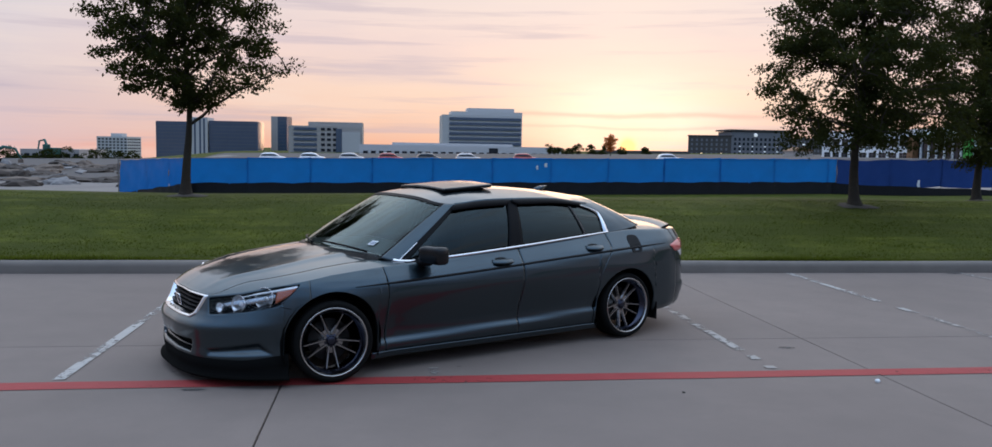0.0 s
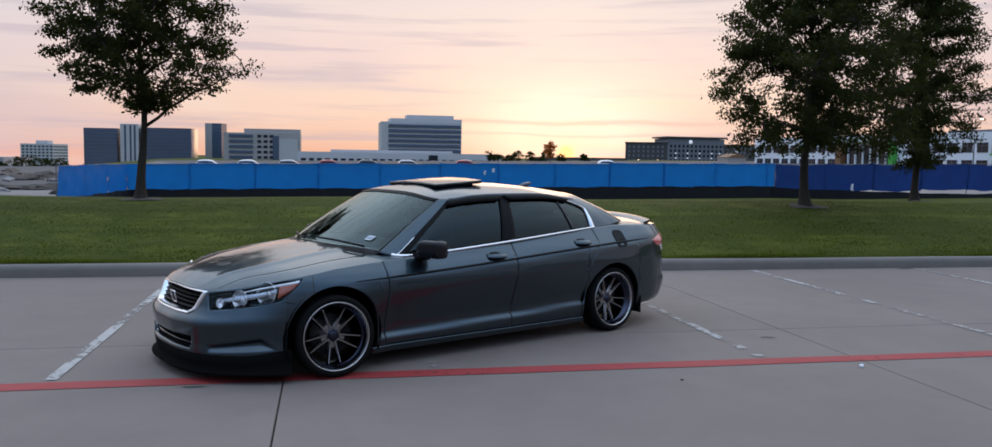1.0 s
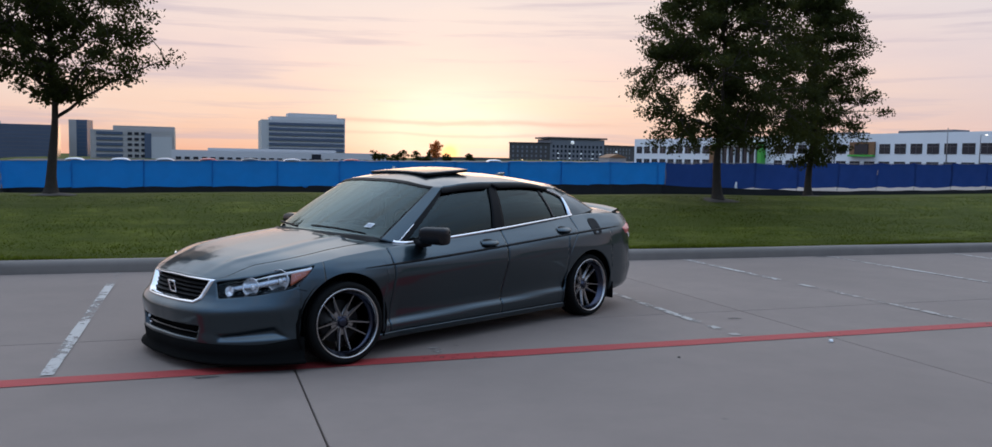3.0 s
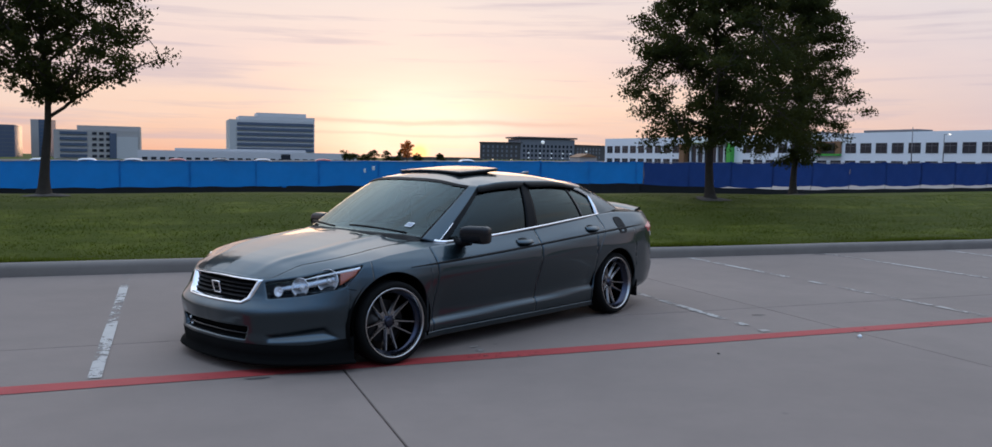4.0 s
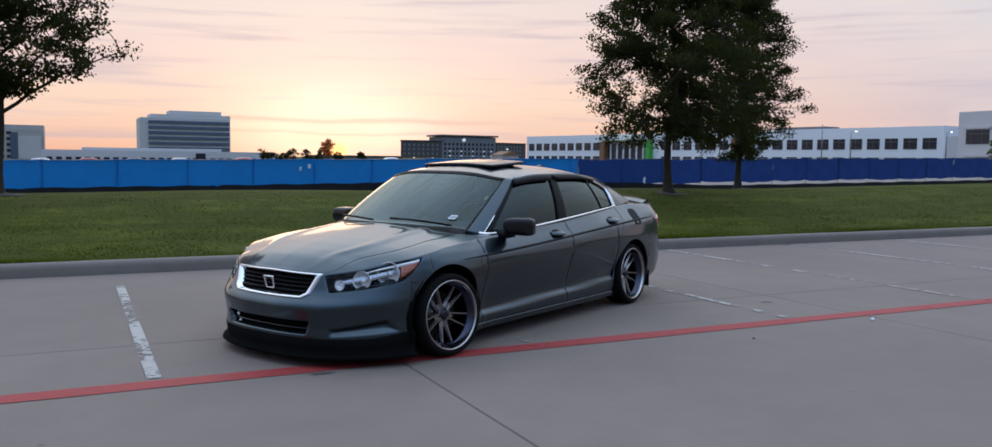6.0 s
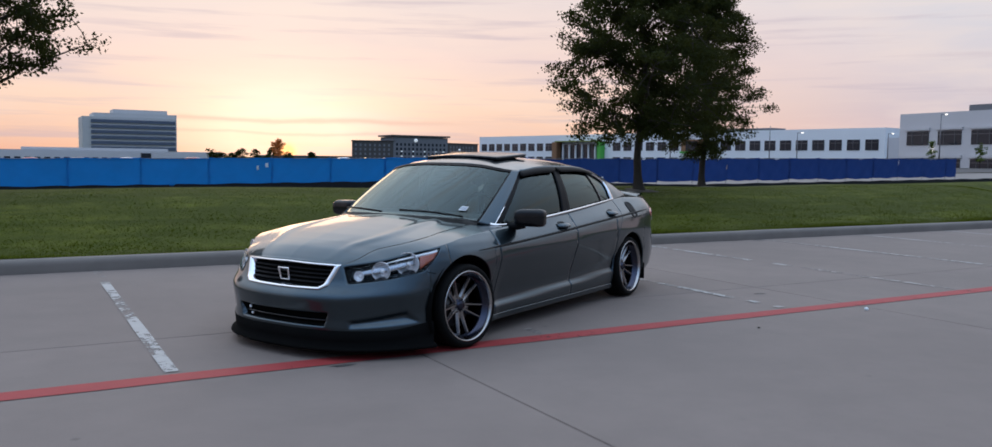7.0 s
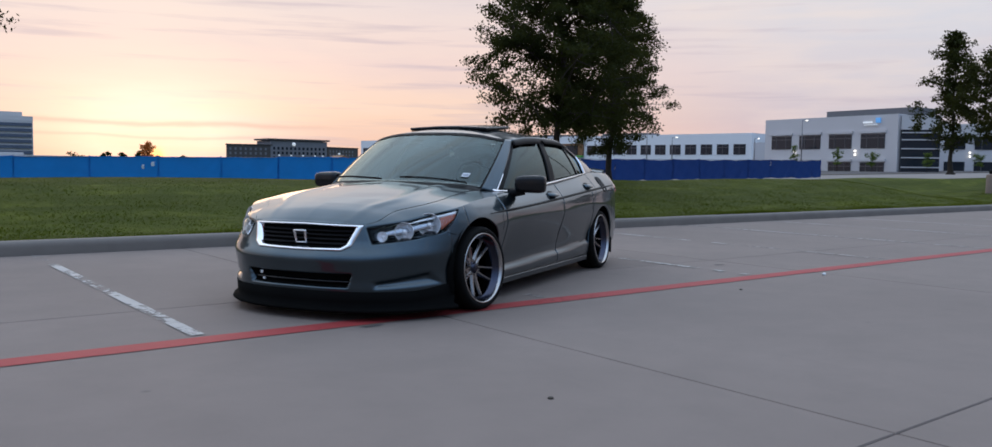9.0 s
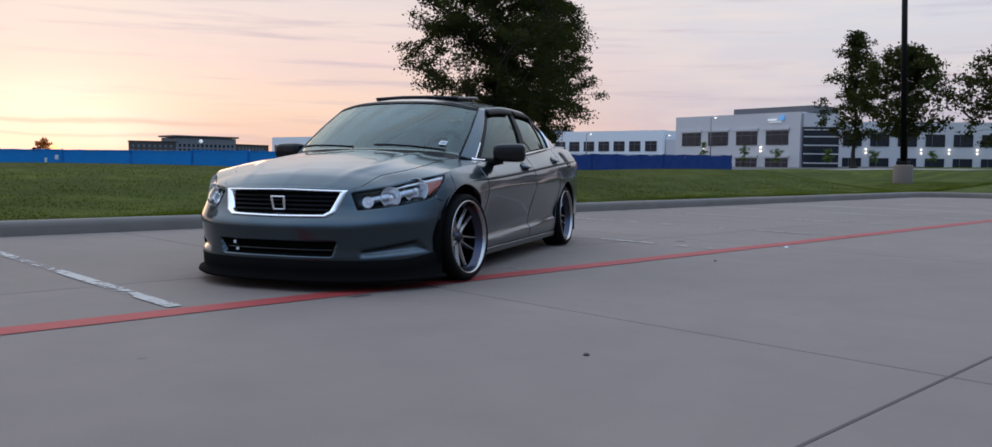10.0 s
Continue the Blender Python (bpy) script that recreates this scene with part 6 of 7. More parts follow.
part("plant_room", box("plant_room", (29, 16, 2.6), (w / 2 + 6, 14, h + 3.3), M_OFFICE), b)
b, w, h = building("podium_building", "long low pale building with square windows", (-14, 420), (87, 420), 30, -4, 3.6, M_GREYWALL)
for i in range(26):
    x = 3.0 + 3.8 * i
    windows(b, [x], [3.4], 2.3, 2.2, M_FARGLASS, -0.1)
part("roof_fall", box("roof_fall", (60, 22, 1.2), (46, 14, h + 0.6), M_OFFICE), b)
part("dark_doorway", box("dark_doorway", (4.4, 0.4, 2.6), (66, -0.15, 5.4), M_FARGLASS), b)
# dark hotel with a grey middle
b, w, h = building("hotel_wing", "dark low hotel wing with small lit windows", (205.5, 566), (233.5, 556), 22, 0, 14.2, M_DARKBRICK, 1.0)
windows(b, [2.5 + 3.3 * i for i in range(8)], [2.0, 5.2, 8.4, 11.4], 1.3, 1.7, M_GREYCLAD, -0.08)
windows(b, [9.1, 22.3], [2.0], 1.4, 1.0, M_WARMGLOW, -0.2, "lit_window")
b, w, h = building("hotel", "grey four-storey hotel with a dark roof slab", (232.5, 556), (275, 556), 24, 0, 17.4, M_GREYCLAD)
part("roof", box("roof", (w + 3.5, 26, 1.1), (w / 2, 12, h + 0.9), M_DARKBRICK), b)
windows(b, [2.6 + 3.1 * i for i in range(13)], [2.2, 5.6, 9.0, 12.2], 1.5, 1.9, M_FARGLASS, -0.08)
for x in (6.2, 15.0, 24.0, 33.0, 39.0):
    for z in (4.0, 7.4):
        part("lit_window", pane_mesh("lit_window", 1.2, 0.7, M_SIGNWHITE), b, "", pose(x, -0.2, z))
sg = lathe("round_sign", [(0.0, 0.0), (1.3, 0.0), (1.3, 0.4)], M_SIGNWHITE, 20, "y")
part("round_sign", sg, b, "round lit white sign", pose(17, -0.5, h - 2.2))
windows(b, [14, 17.5, 21, 24], [1.6], 2.6, 1.0, M_WARMGLOW, -0.25, "lit_canopy")
b, w, h = building("hotel_wing", "dark low hotel wing with small lit windows", (275.5, 556), (305.5, 566), 22, 0, 13.6, M_DARKBRICK, 1.0)
windows(b, [2.5 + 3.3 * i for i in range(8)], [2.0, 5.2, 8.4, 11.0], 1.3, 1.7, M_GREYCLAD, -0.08)
windows(b, [11.5], [9.4], 2.2, 1.0, M_SIGNWHITE, -0.2, "lit_window")
b, w, h = building("brown_house", "small tan building with a low gable roof", (150, 300), (157.5, 300), 9, 0, 3.4, M_BEIGE)
gv = [(-0.4, -0.4, h), (w + 0.4, -0.4, h), (w / 2, -0.4, h + 1.5), (-0.4, 9.4, h), (w + 0.4, 9.4, h), (w / 2, 9.4, h + 1.5)]
part("roof", mesh("roof", gv, [(0, 1, 2), (3, 5, 4), (0, 2, 5, 3), (1, 4, 5, 2)], M_ORANGE, False), b)
# long white two-storey building, its front facing the lot
P_L, P_R = (154.6, 288.0), (175.8, 128.6)
b, w, h = building("white_school", "long white two-storey building with square dark windows", P_L, P_R, 38, 0.4, 10.45, M_WHITEWALL)
nw = 34
for i in range(nw):
    x = 3.2 + (w - 6.4) * i / (nw - 1)
    if 44 < x < 69:
        continue
    for z in (6.0, 1.4):
        win = part("window", pane_mesh("window", 3.3, 2.6, M_FARGLASS), b, "", pose(x, -0.04, z))
        part("transom", pane_mesh("transom", 3.3, 0.10, M_MULLION, 0.2), win, "", pose(0, -0.02, 0.5))
        part("mullion", pane_mesh("mullion", 0.10, 2.6, M_MULLION, 0.2), win, "", pose(0, -0.03, 0))
part("porch_back", box("porch_back", (21, 0.5, 6.4), (57, -0.3, 3.7), M_FARGLASS), b, "dark glass of the recessed entrance")
for i in range(6):
    part("porch_post", pane_mesh("porch_post", 0.5, 6.2, M_WHITEWALL, 0.6), b, "", pose(49.0 + 3.1 * i, -0.7, 3.8))
part("porch_cheek", box("porch_cheek", (2.4, 2.6, 7.6), (46.4, -1.3, 3.8), M_ORANGE, 0.05), b, "brown timber cheek of the entrance")
part("green_frame", box("green_frame", (1.7, 1.8, 7.6), (67.2, -0.9, 3.8), M_GREENFRAME, 0.05), b, "bright green entrance frame")
part("olive_canopy", box("olive_canopy", (20, 2.6, 0.35), (56.5, -1.3, 7.8), M_OLIVE, 0.05), b, "thin olive entrance canopy")
part("green_frame", box("green_frame", (8.0, 1.2, 0.5), (104, -0.7, 4.2), M_GREENFRAME, 0.05), b, "small green window frame")
part("orange_panel", box("orange_panel", (8.0, 0.6, 3.4), (104, -0.35, 6.2), M_ORANGE), b)
part("panel_window", box("panel_window", (4.4, 0.9, 2.8), (104, -0.4, 6.0), M_FARGLASS), b)
for x in (88.0, 118.0):
    part("plant_screen", box("plant_screen", (16, 6, 0.9), (x, 9, h + 0.45), M_ROOFGREY), b)
# light grey two-storey offices with a glazed stair bay
b, w, h = building("grey_offices", "light grey two-storey offices with long dark windows", (140.5, 100.5), (137.5, 72.7), 11, 0.5, 10.95, M_GREYWALL)
for i in range(4):
    x = 4.0 + 6.46 * i
    for z, wh in ((5.95, 2.45), (1.1, 2.3)):
        win = part("window", pane_mesh("window", 4.6, wh, M_FARGLASS), b, "", pose(x, -0.04, z))
        for dx in (-1.1, 1.1):
            part("mullion", pane_mesh("mullion", 0.09, wh, M_MULLION, 0.2), win, "", pose(dx, -0.03, 0))
        part("transom", pane_mesh("transom", 4.6, 0.10, M_MULLION, 0.2), win, "", pose(0, -0.02, wh / 2 - 0.65))
        part("lintel", pane_mesh("lintel", 5.1, 0.45, M_GREYWALL, 0.3), win, "", pose(0, -0.10, wh / 2 + 0.42))
for x in (7.2, 20.1):
    for z in (3.62, 4.28):
        part("wall_lamp", pane_mesh("wall_lamp", 0.15, 0.30, M_LAMPGLOW, 0.3), b, "lit wall lamp", pose(x, -0.2, z))
part("plant_screen", box("plant_screen", (17.0, 7, 1.2), (20.5, 6, h + 0.6), M_ROOFGREY), b)
part("sign_plate", pane_mesh("sign_plate", 0.85, 0.85, M_SIGNBLUE, 0.2), b, "small lit blue sign plate", pose(24.4, -0.2, 9.5))
part("sign_bar", pane_mesh("sign_bar", 1.75, 0.24, M_SIGNWHITE, 0.2), b, "", pose(22.4, -0.2, 9.2))
part("sign_bar", pane_mesh("sign_bar", 2.6, 0.07, M_SIGNWHITE, 0.2), b, "", pose(23.0, -0.2, 8.75))
b2, w2, h2 = building("glazed_stair", "glazed stair bay with dark glass and pale floors", (137.85, 72.2), (141.7, 67.6), 6, 0.6, 8.3, M_FARGLASS)
windows(b2, [w2 / 2], [1.4, 3.0, 4.5, 6.0, 7.2], w2, 0.18, M_GREYWALL, -0.1, "floor_band")
part("roof", box("roof", (w2 + 0.1, 6.2, 2.4), (w2 / 2, 3, h2 + 1.2), M_GREYWALL), b2)
b3, w3, h3 = building("grey_offices", "light grey two-storey offices with long dark windows", (161.4, 76.8), (182, 52), 30, 0.8, 10.4, M_GREYWALL)
for i in range(6):
    x = 2.8 + 5.2 * i
    for z in (6.0, 1.3):
        win = part("window", pane_mesh("window", 3.6, 2.4, M_FARGLASS), b3, "", pose(x, -0.04, z))
        part("mullion", pane_mesh("mullion", 0.10, 2.4, M_MULLION, 0.2), win, "", pose(-0.6, -0.03, 0))
for x in (5.4, 15.8, 21.0, 26.2):
    for z in (3.5, 4.2):
        part("wall_lamp", pane_mesh("wall_lamp", 0.15, 0.30, M_LAMPGLOW, 0.3), b3, "lit wall lamp", pose(x, -0.2, z))
b4, w4, h4 = building("link_building", "low grey link between two offices", (164.4, 120.0), (165.5, 117.6), 6, 0.4, 7.6, M_GREYWALL)
b5, w5, h5 = building("low_store", "long low dark building under the sunset", (120, 470), (172, 470), 20, 0.5, 3.0, M_DARKBRICK)
# low pale sheds far left, behind the yard
b, w, h = building("low_shed", "low pale shed with dark doors beyond the yard", (-250, 600), (-222, 598), 20, -14, -7.6, M_OFFICE)
windows(b, [4 + 5 * i for i in range(5)], [2.2], 3.0, 2.4, M_FARGLASS, -0.1)
b, w, h = building("low_shed", "low dark shed beyond the yard", (-226, 610), (-207, 608), 20, -14, -8.0, M_BEIGE)
windows(b, [4 + 5 * i for i in range(3)], [2.2], 3.0, 2.4, M_FARGLASS, -0.1)


# ---- things beyond the fence ----
M_CARWHITE = material("white_car_paint", (0.70, 0.70, 0.72), 0.3, vary=0.05, coat=0.8)
M_CARRED = material("red_car_paint", (0.42, 0.05, 0.04), 0.3, vary=0.05, coat=0.8)
M_CARDARK = material("dark_car_paint", (0.04, 0.042, 0.05), 0.3, vary=0.05, coat=0.8)
M_CARSILVER = material("silver_car_paint", (0.45, 0.42, 0.42), 0.3, 0.5, vary=0.05, coat=0.8)
M_TEAL = material("teal_machine_paint", (0.02, 0.11, 0.095), 0.5, vary=0.2)
M_RUBBLE = material("rubble", (0.16, 0.12, 0.095), 0.9, vary=0.4, scale=0.8, fine=8, bump=0.8)
M_DARKSOIL = material("dark_soil", (0.075, 0.058, 0.048), 0.95, vary=0.4, scale=0.8, fine=8, bump=0.8)
M_PALERUBBLE = material("pale_rubble", (0.24, 0.225, 0.22), 0.9, vary=0.3, scale=0.8, fine=8, bump=0.8)


def parked_car(x, y, mat, colour, turn=0.0):
    """A plain parked estate car, far off: body, cabin, glass band and four wheels."""
    z = float(land(x, y)) + 0.02
    root = thing("parked_car", f"{colour} car parked beyond the fence", "car", pose(x, y, z, 0, 0, turn), group="cars parked beyond the fence")
    def loft(name, rows, mat_):
        v, n = [], 13
        for xx, hw, z0, z1 in rows:
            for k in range(n):
                a = math.pi * k / (n - 1)
                ex = lambda t, e: math.copysign(abs(t) ** e, t)
                v.append((xx, hw * ex(math.cos(a), 0.45), z0 + (z1 - z0) * abs(math.sin(a)) ** 0.45))
        return mesh(name, v, grid_faces(len(rows), n, False), mat_)
    part("body", loft("body", [(-2.25, 0.5, 0.4, 0.6), (-2.2, 0.85, 0.35, 0.85), (-1.6, 0.92, 0.28, 1.0), (0, 0.93, 0.26, 1.02), (1.4, 0.92, 0.28, 0.98), (2.1, 0.82, 0.34, 0.85), (2.25, 0.5, 0.4, 0.65)], mat), root)
    part("cabin", loft("cabin", [(-2.05, 0.70, 0.95, 1.0), (-1.75, 0.72, 0.95, 1.42), (-1.3, 0.72, 0.95, 1.56), (-0.2, 0.73, 0.95, 1.62), (0.5, 0.72, 0.95, 1.52), (1.2, 0.74, 0.95, 1.02)], mat), root)
    part("glass_band", loft("glass_band", [(-1.8, 0.74, 1.04, 1.30), (-1.3, 0.76, 1.04, 1.40), (-0.2, 0.77, 1.04, 1.44), (0.5, 0.76, 1.04, 1.36), (0.95, 0.76, 1.04, 1.14)], M_FARGLASS), root)
    for wx in (-1.35, 1.35):
        for wy in (-0.86, 0.86):
            part("wheel", PARKED_WHEEL, root, "", pose(wx, wy, 0.32))
    return root


PARKED_WHEEL = lathe("wheel", [(0.0, 0.10), (0.2, 0.10), (0.31, 0.09), (0.32, 0.0), (0.31, -0.09), (0.2, -0.10), (0.0, -0.10)], M_RUBBER, 20, "y")
for px, mat, colour in ((-27.0, M_CARWHITE, "white"), (-20.2, M_CARWHITE, "white"), (-13.4, M_CARSILVER, "silver"), (-6.6, M_CARRED, "red"), (0.2, M_CARDARK, "dark"), (7.2, M_CARSILVER, "silver"), (17.6, M_CARRED, "red"), (44.5, M_CARWHITE, "white")):
    parked_car(px + 7.3, 152, mat, colour, 4.0 * math.sin(px))


def far_trees(name, label, places, mat, size, per):
    """A row of far bushes and trees, each clump of many small leaves on stems."""
    rng = np.random.default_rng(5)
    cs, sv, sf = [], [], []
    for x, y, z0, hgt, rad in places:
        for _ in range(14):
            a, f = rng.random() * 6.28, rng.random() ** 0.5
            hh = 0.25 + 0.70 * rng.random()
            rr = rad * f * math.sin(math.pi * min(0.95, hh * 0.8 + 0.1))
            cs.append((x + rr * math.cos(a), y + rr * math.sin(a), z0 + hgt * hh, 0.38 * rad))
        b0 = len(sv)
        for h, r in ((-0.3, 0.12), (hgt * 0.7, 0.04)):
            sv += [(x + r * rad * math.cos(k * 1.2566), y + r * rad * math.sin(k * 1.2566), z0 + h) for k in range(5)]
        sf += [(b0 + k, b0 + (k + 1) % 5, b0 + 5 + (k + 1) % 5, b0 + 5 + k) for k in range(5)]
    root = thing(name, label, "trees", kind="stuff")
    part("stems", mesh("stems", sv, sf, M_BARK), root)
    part("leaves", leaves_mesh("leaves", cs, size, rng, mat, per), root)
    return root


rng = random.Random(8)
far_trees("far_treeline", "dark line of far trees and bushes", [(-160 + 6.2 * i, 450 + rng.uniform(-8, 8), -10.5, 4.2 + rng.uniform(-0.6, 1.2), 3.6) for i in range(5)]
          + [(-249 + 5 * i, 590 + rng.uniform(-6, 6), -12.5, 4.6 + rng.uniform(-1, 1.0), 3.5) for i in range(10)], M_LEAF, 0.9, 40)
far_trees("yard_treeline", "dark bushes along the far side of the yard", [(-83.5 + 1.7 * i, 187 + rng.uniform(-2, 2), -2.3, 2.6 + rng.uniform(-0.5, 0.5) - (1.3 if i in (5, 6, 7, 11, 12) else 0.0), 1.6) for i in range(19)], M_LEAF, 0.34, 30)
far_trees("sunset_trees", "dark trees before the low sun", [(73 + 4.6 * i, 380 + rng.uniform(-5, 5), 0.0, 4.0 + rng.uniform(-1.2, 1.4) + (2.6 if i == 6 else 0), 2.6) for i in range(8)]
          + [(121, 392, 0.5, 4.0, 1.6), (125, 400, 0.5, 3.0, 1.6)], M_LEAF, 0.7, 46)
for (x, y, hgt, rad) in ((139.5, 94.5, 5.0, 1.0), (138.5, 85.3, 4.4, 1.2), (137.8, 78.5, 3.7, 1.3), (139.4, 70.1, 3.4, 1.2), (163.0, 72.0, 3.4, 1.3), (170.0, 64, 3.4, 1.3)):
    r2 = np.random.default_rng(int(x))
    z0 = float(land(x - 3, y - 3)) - 0.1
    root = thing("sapling", "young pale green tree by the office wall", "tree", pose(x - 3, y - 3, z0), group="saplings by the offices")
    cs = [(rad * 0.7 * f * math.cos(a), rad * 0.7 * f * math.sin(a), hgt * (0.35 + 0.6 * t), 0.36) for a, f, t in zip(r2.random(26) * 6.28, r2.random(26), r2.random(26))]
    part("trunk", tube("trunk", [(0, 0, 0), (0.05, 0, hgt * 0.5), (0, 0.05, hgt * 0.85)], [0.07, 0.05, 0.02], M_BARK, 6), root)
    part("crown", leaves_mesh("crown", cs, 0.22, r2, M_LEAF2, 30), root)


def heap(x, y, r, hgt, mat, label, seed):
    bm = bmesh.new()
    bmesh.ops.create_icosphere(bm, subdivisions=3, radius=1.0)
    for v in bm.verts:
        k = 1 + 0.35 * noise.noise(v.co * 1.7 + Vector((seed, 0, 0))) + 0.18 * noise.noise(v.co * 5 + Vector((0, seed, 0)))
        v.co = Vector((v.co.x * r * k, v.co.y * r * 0.7 * k, max(-0.2, v.co.z * hgt * k)))
    thing("soil_mound", label, "mound", pose(x, y, float(land(x, y))), from_bm("soil_mound", bm, mat, False), "heaps in the yard")


yard = random.Random(12)
for i in range(64):
    d = yard.uniform(50, 125)
    x = -d * yard.uniform(0.22, 0.47) + 1.0
    mat = yard.choice((M_RUBBLE, M_RUBBLE, M_DARKSOIL, M_DARKSOIL, M_PALERUBBLE))
    heap(x, d, yard.uniform(0.5, 1.7), yard.uniform(0.15, 0.5) + d * 0.002, mat, {"pale_rubble": "pale broken concrete heap in the yard", "rubble": "brown rubble heap in the yard"}.get(mat.name, "dark soil heap in the yard"), i + 3)
for i in range(12):
    d = yard.uniform(60, 110)
    x = -d * yard.uniform(0.22, 0.46) + 1.0
    slab_ = box_bm((yard.uniform(0.4, 1.2), yard.uniform(0.3, 0.9), 0.14), (0, 0, 0.2), 0.02, 1)
    thing("concrete_slab", "broken pale concrete slab lying in the yard", "slab", pose(x, d, float(land(x, d)) + 0.1, yard.uniform(-14, 14), yard.uniform(-14, 14), yard.uniform(0, 180)), from_bm("concrete_slab", slab_, M_PALERUBBLE), "slabs in the yard")


def excavator(x, y, turn, boom):
    """A tracked digger: tracks, house, cab, jib, arm and bucket."""
    root = thing("excavator", "teal tracked excavator standing in the yard", "excavator", pose(x, y, float(land(x, y)) + 0.05, 0, 0, turn), group="excavators")
    for s in (-1, 1):
        part("track", box("track", (3.6, 0.55, 0.75), (0, s * 1.05, 0.38), M_BLACK, 0.3, 3), root)
    part("house", box("house", (2.6, 2.3, 1.0), (-0.5, 0, 1.35), M_TEAL, 0.15), root)
    part("engine_cover", box("engine_cover", (1.3, 2.2, 0.5), (-1.2, 0, 2.0), M_TEAL, 0.15), root)
    cab = part("cab", box("cab", (1.3, 0.95, 1.5), (0.4, 0.65, 2.2), M_TEAL, 0.12), root)
    part("cab_glass", box("cab_glass", (1.34, 0.7, 0.8), (0.42, 0.65, 2.4), M_FARGLASS, 0.08), cab)
    part("jib", tube("jib", [(0.6, -0.2, 1.5), (2.0, -0.2, 1.5 + boom), (3.6, -0.2, 1.2 + boom)], [0.28, 0.26, 0.16], M_TEAL, 6), root)
    part("dipper", tube("dipper", [(3.5, -0.2, 1.3 + boom), (4.3, -0.2, 0.6)], [0.2, 0.12], M_TEAL, 6), root)
    part("bucket", box("bucket", (0.7, 0.9, 0.6), (4.2, -0.2, 0.3), M_RUBBLE, 0.1), root)
    return root


excavator(-57.5, 132, 20, 0.9)
excavator(-70.5, 190, 150, 2.4)


def street_lamp(x, y, hgt, arm=1.2, lit=True, base=None):
    z = float(land(x, y)) if base is None else base
    root = thing("street_lamp", "slim far street lamp, lit" if lit else "slim grey mast without a lamp", "lamp", pose(x, y, z), group="far street lamps")
    part("pole", tube("pole", [(0, 0, 0), (0, 0, hgt)], [0.11, 0.07], M_POST, 8), root)
    if lit:
        part("arm", tube("arm", [(0, 0, hgt - 0.05), (arm, 0, hgt)], 0.05, M_POST, 6), root)
        part("lamp_head", box("lamp_head", (0.55, 0.3, 0.12), (arm + 0.1, 0, hgt), M_LAMPGLOW, 0.04), root)


for x, y, hgt in ((133.1, 117.6, 6.7), (130.7, 86.3, 9.0), (153.5, 112.0, 6.7), (120, 140, 9.5)):
    street_lamp(x, y, hgt)
street_lamp(120.3, 113.0, 7.6, lit=False)

# parking lot lamp on its concrete pedestal
lamp = thing("lot_lamp", "tall dark lamp post on a round concrete pedestal", "lamp", pose(29.58, 14.56, 0.0))
pz = float(land(29.58, 14.56)) - 0.04
ped = lathe("pedestal", [(0.0, 1.0), (0.30, 1.0), (0.335, 0.985), (0.345, 0.95), (0.35, 0.3), (0.35, pz - 0.25)], M_CONCRETE, 36, "z")
part("pedestal", ped, lamp, "grey concrete pedestal")
part("base_cover", box("base_cover", (0.40, 0.40, 0.14), (0, 0, 1.07), M_BLACK, 0.03), lamp)
part("pole", tube("pole", [(0, 0, 1.1), (-0.13, 0.26, 10.0)], [0.12, 0.105], M_BLACK, 8), lamp, "dark painted steel pole")

# small litter on the concrete
def pebble(x, y, r, mat, label, flat=0.6, seed=0):
    bm = bmesh.new()
    bmesh.ops.create_icosphere(bm, subdivisions=2, radius=r)
    for v in bm.verts:
        v.co *= 1 + 0.25 * noise.noise(v.co * 40 + Vector((seed, 0, 0)))
        v.co.z *= flat
    thing("pebble", label, "pebble", pose(x, y, r * flat * 0.8), from_bm("pebble", bm, mat, False), "litter on the concrete")


pebble(3.975, 5.999, 0.020, M_STICKER, "small white pebble on the concrete", 0.8, 1)
pebble(2.444, 5.835, 0.013, M_SOIL, "small dark crumb on the concrete", 0.4, 2)
pebble(-1.065, 4.26, 0.014, M_SOIL, "small dark crumb on the concrete", 0.4, 4)
def stain(x, y, rx, ry, label, seed, mat):
    n = 24
    v = [(x, y, 0.0035)] + [(x + rx * (1 + 0.25 * math.sin(3 * a + seed) + 0.12 * math.sin(7 * a)) * math.cos(a), y + ry * (1 + 0.25 * math.sin(2 * a + seed)) * math.sin(a), 0.0035)
                            for a in np.linspace(0, 2 * math.pi, n, endpoint=False)]
    ob = new("stain", mesh("stain", v, [(0, 1 + i, 1 + (i + 1) % n) for i in range(n)], mat, False))
    tagged(ob, label, "stain", "stains on the concrete", "structure")


M_OIL = worn_paint("dark_oil_mark", (0.05, 0.048, 0.045), 0.55, 30)
stain(-0.889, 6.12, 0.075, 0.030, "dark oily mark on concrete by the red line", 1, M_OIL)
stain(3.804, 7.098, 0.07, 0.035, "dark oily mark on concrete", 3, M_OIL)
stain(8.45, 11.40, 0.14, 0.05, "dark dirt at the foot of the kerb", 5, M_OIL)

# ---- concrete slabs, with recessed joints ----
JX, JY = 4.43, 4.31
SLAB = {}


def slab_mesh(w, d):
    key = (round(w, 2), round(d, 2))
    if key not in SLAB:
        g, c = 0.0045, 0.004
        x, y = w / 2 - g, d / 2 - g
        v = [(sx * (x - i), sy * (y - i), z) for i, z in ((c, 0.0), (0, -0.006), (0, -0.05)) for sx, sy in ((-1, -1), (1, -1), (1, 1), (-1, 1))]
        f = [(0, 1, 2, 3)] + [(r * 4 + k, (r + 1) * 4 + k, (r + 1) * 4 + (k + 1) % 4, r * 4 + (k + 1) % 4) for r in range(2) for k in range(4)]
        SLAB[key] = mesh("slab", v, f, M_CONCRETE, False)
    return SLAB[key]


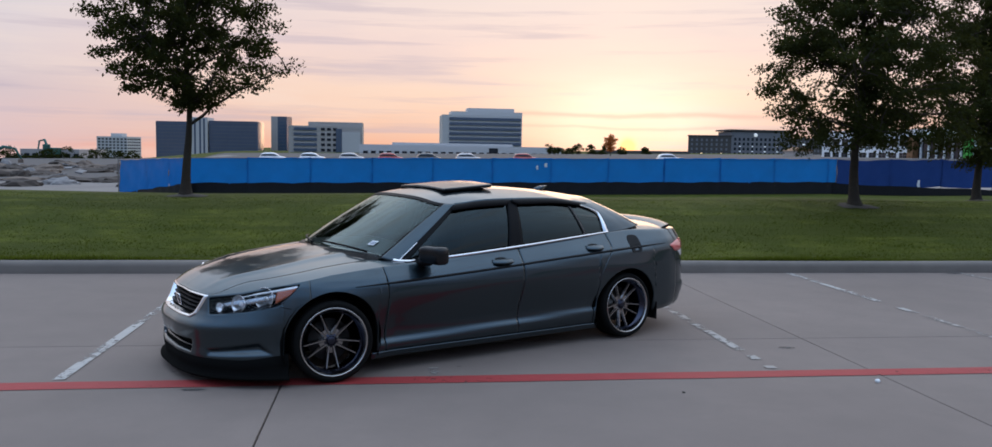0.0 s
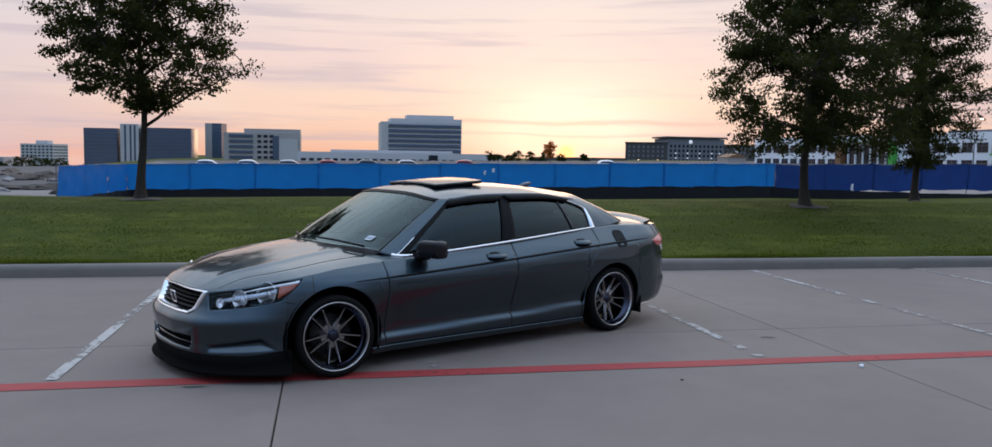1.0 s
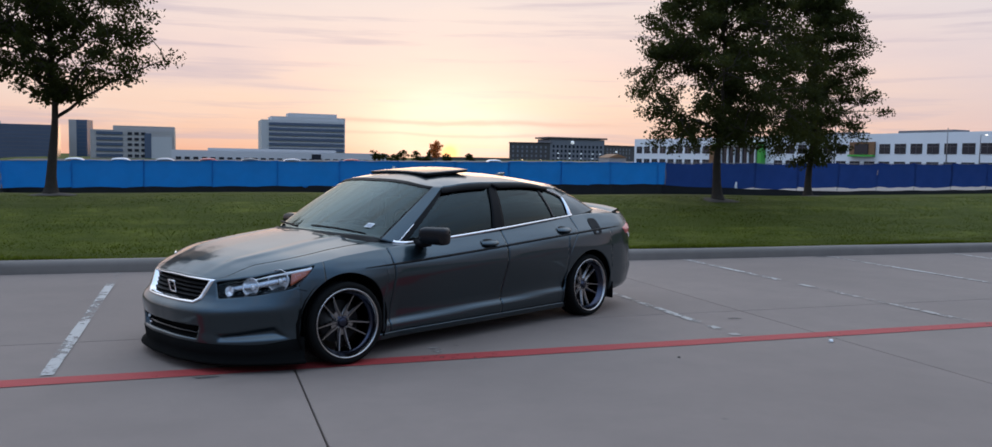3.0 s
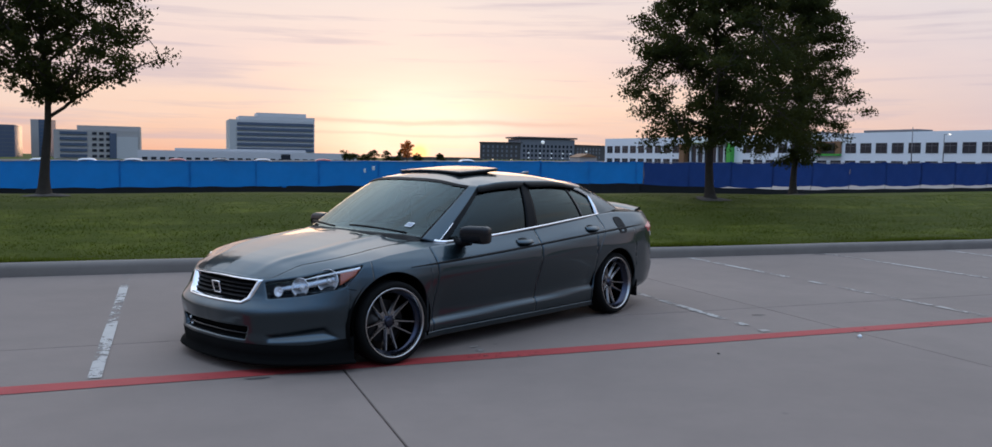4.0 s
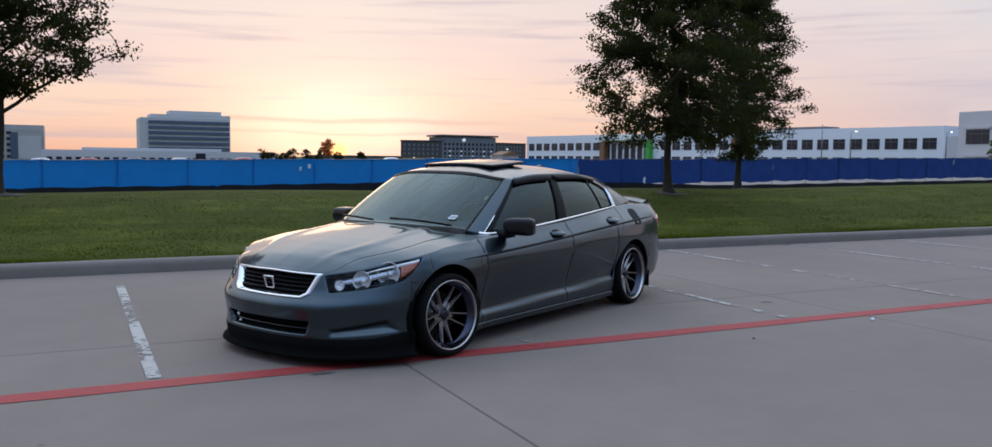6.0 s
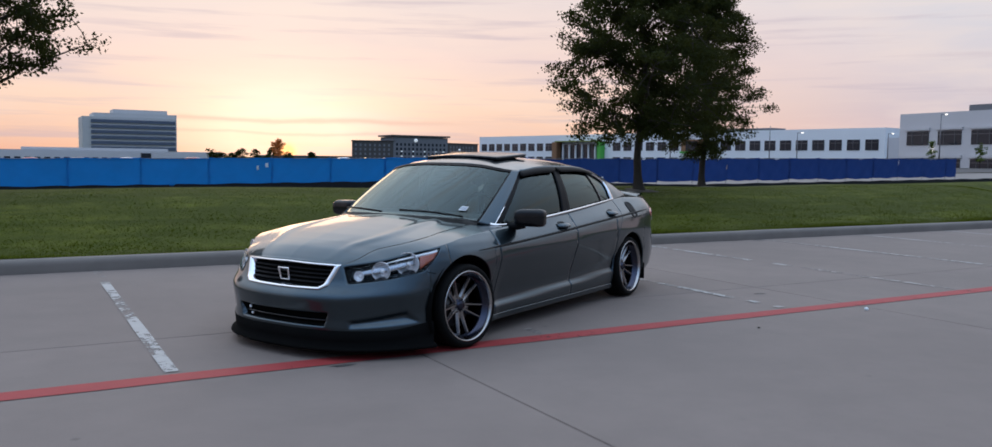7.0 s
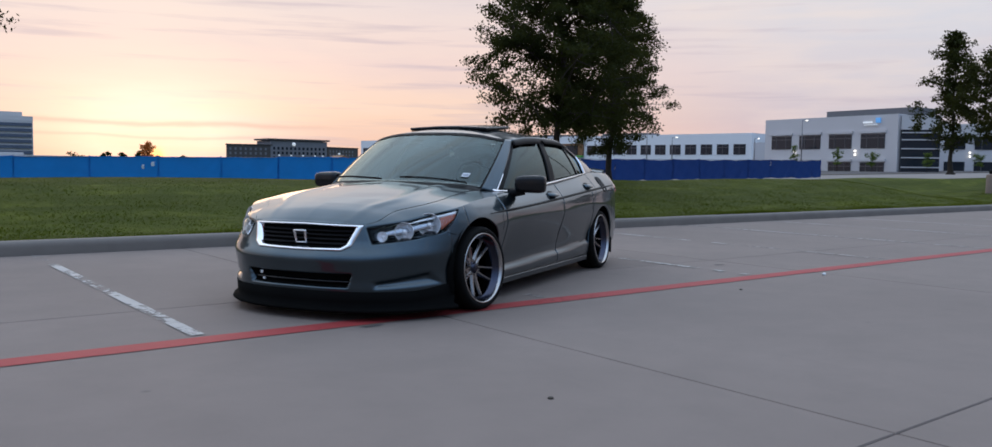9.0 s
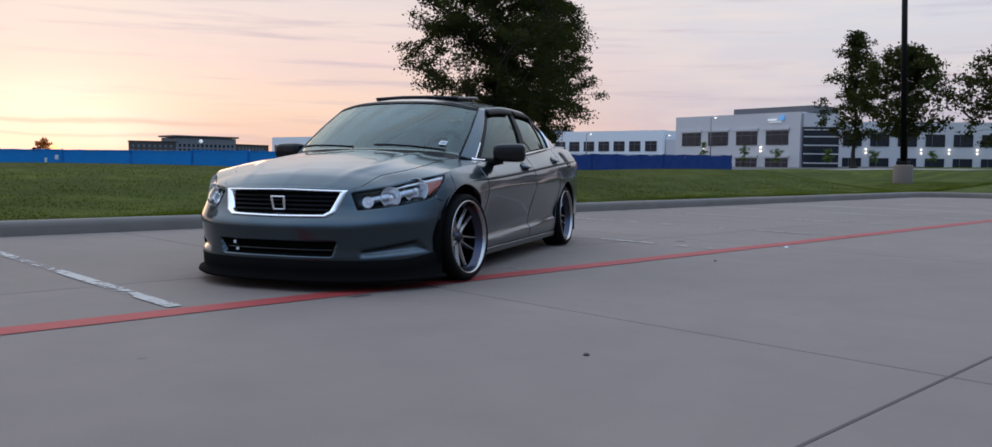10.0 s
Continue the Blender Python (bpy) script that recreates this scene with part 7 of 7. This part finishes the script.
xs = [-0.31 + JX * i for i in range(-8, 6)] + [KERB_X]
ys = [3.14 + JY * j for j in range(-8, 2)] + [KERB_Y]
for x0, x1 in zip(xs, xs[1:]):
    for y0, y1 in zip(ys, ys[1:]):
        if x1 - x0 > 0.3:
            part("slab", slab_mesh(x1 - x0, y1 - y0), lot, "", pose((x0 + x1) / 2, (y0 + y1) / 2, 0))


# ---- grass blades on the bank ----
def blades(name, label, mat, x, y, h, w, lean):
    """Thin upright triangles on the land, one for each place."""
    r = np.random.default_rng(len(x))
    n = len(x)
    z = np.maximum(land(x, y), 0.10)
    a = r.random(n) * 2 * np.pi
    v = np.stack([np.stack([x - w * np.cos(a), y - w * np.sin(a), z - 0.01], -1), np.stack([x + w * np.cos(a), y + w * np.sin(a), z - 0.01], -1),
                  np.stack([x + lean[:, 0], y + lean[:, 1], z + h], -1)], 1).reshape(-1, 3)
    me = bpy.data.meshes.new("grass")
    me.vertices.add(3 * n)
    me.vertices.foreach_set("co", v.astype(np.float32).ravel())
    me.loops.add(3 * n)
    me.loops.foreach_set("vertex_index", np.arange(3 * n, dtype=np.int32))
    me.polygons.add(n)
    me.polygons.foreach_set("loop_start", np.arange(0, 3 * n, 3, dtype=np.int32))
    me.materials.append(mat)
    me.update()
    tagged(new(name, me), label, "grass", kind="stuff")


def grass_places(n, seed, depth, power, x0=-16, x1=34):
    r = np.random.default_rng(seed)
    x = r.uniform(x0, x1, n)
    d = r.random(n) ** power * depth + 0.165
    keep = (x < KERB_X - 1.0) | (d > 0.2)
    return x[keep], KERB_Y + d[keep], r


# taller fringe behind the kerb
x, y, r = grass_places(46000, 2, 0.16, 1.5)
blades("grass", "taller green grass fringe along the kerb", M_BLADE, x, y, (0.040 + 0.040 * r.random(len(x))) * (0.8 + 0.5 * np.sin(x * 1.3) * np.sin(y * 1.7)),
       0.006 + 0.006 * r.random(len(x)), r.normal(size=(len(x), 2)) * 0.02 + np.array([0, -0.02]))
# mown sward over the bank, in tufts
x, y, r = grass_places(200000, 3, 5.5, 1.4, -17, 31)
tuft = np.sin(x * 2.1 + 1.3 * np.sin(y * 1.9)) * np.sin(y * 3.7 + 0.8 * np.sin(x * 1.1)) + 0.6 * np.sin(x * 7.3 + y * 2.0) * np.sin(y * 9.1 - x)
blades("grass", "short mown green grass blades on the bank", M_SWARD, x, y, (0.011 + 0.009 * r.random(len(x))) * np.clip(1.0 + 0.4 * tuft, 0.3, 1.6) * (1.15 - 0.7 * (y - KERB_Y) / 5.7),
       0.006 + 0.008 * r.random(len(x)), r.normal(size=(len(x), 2)) * 0.022)
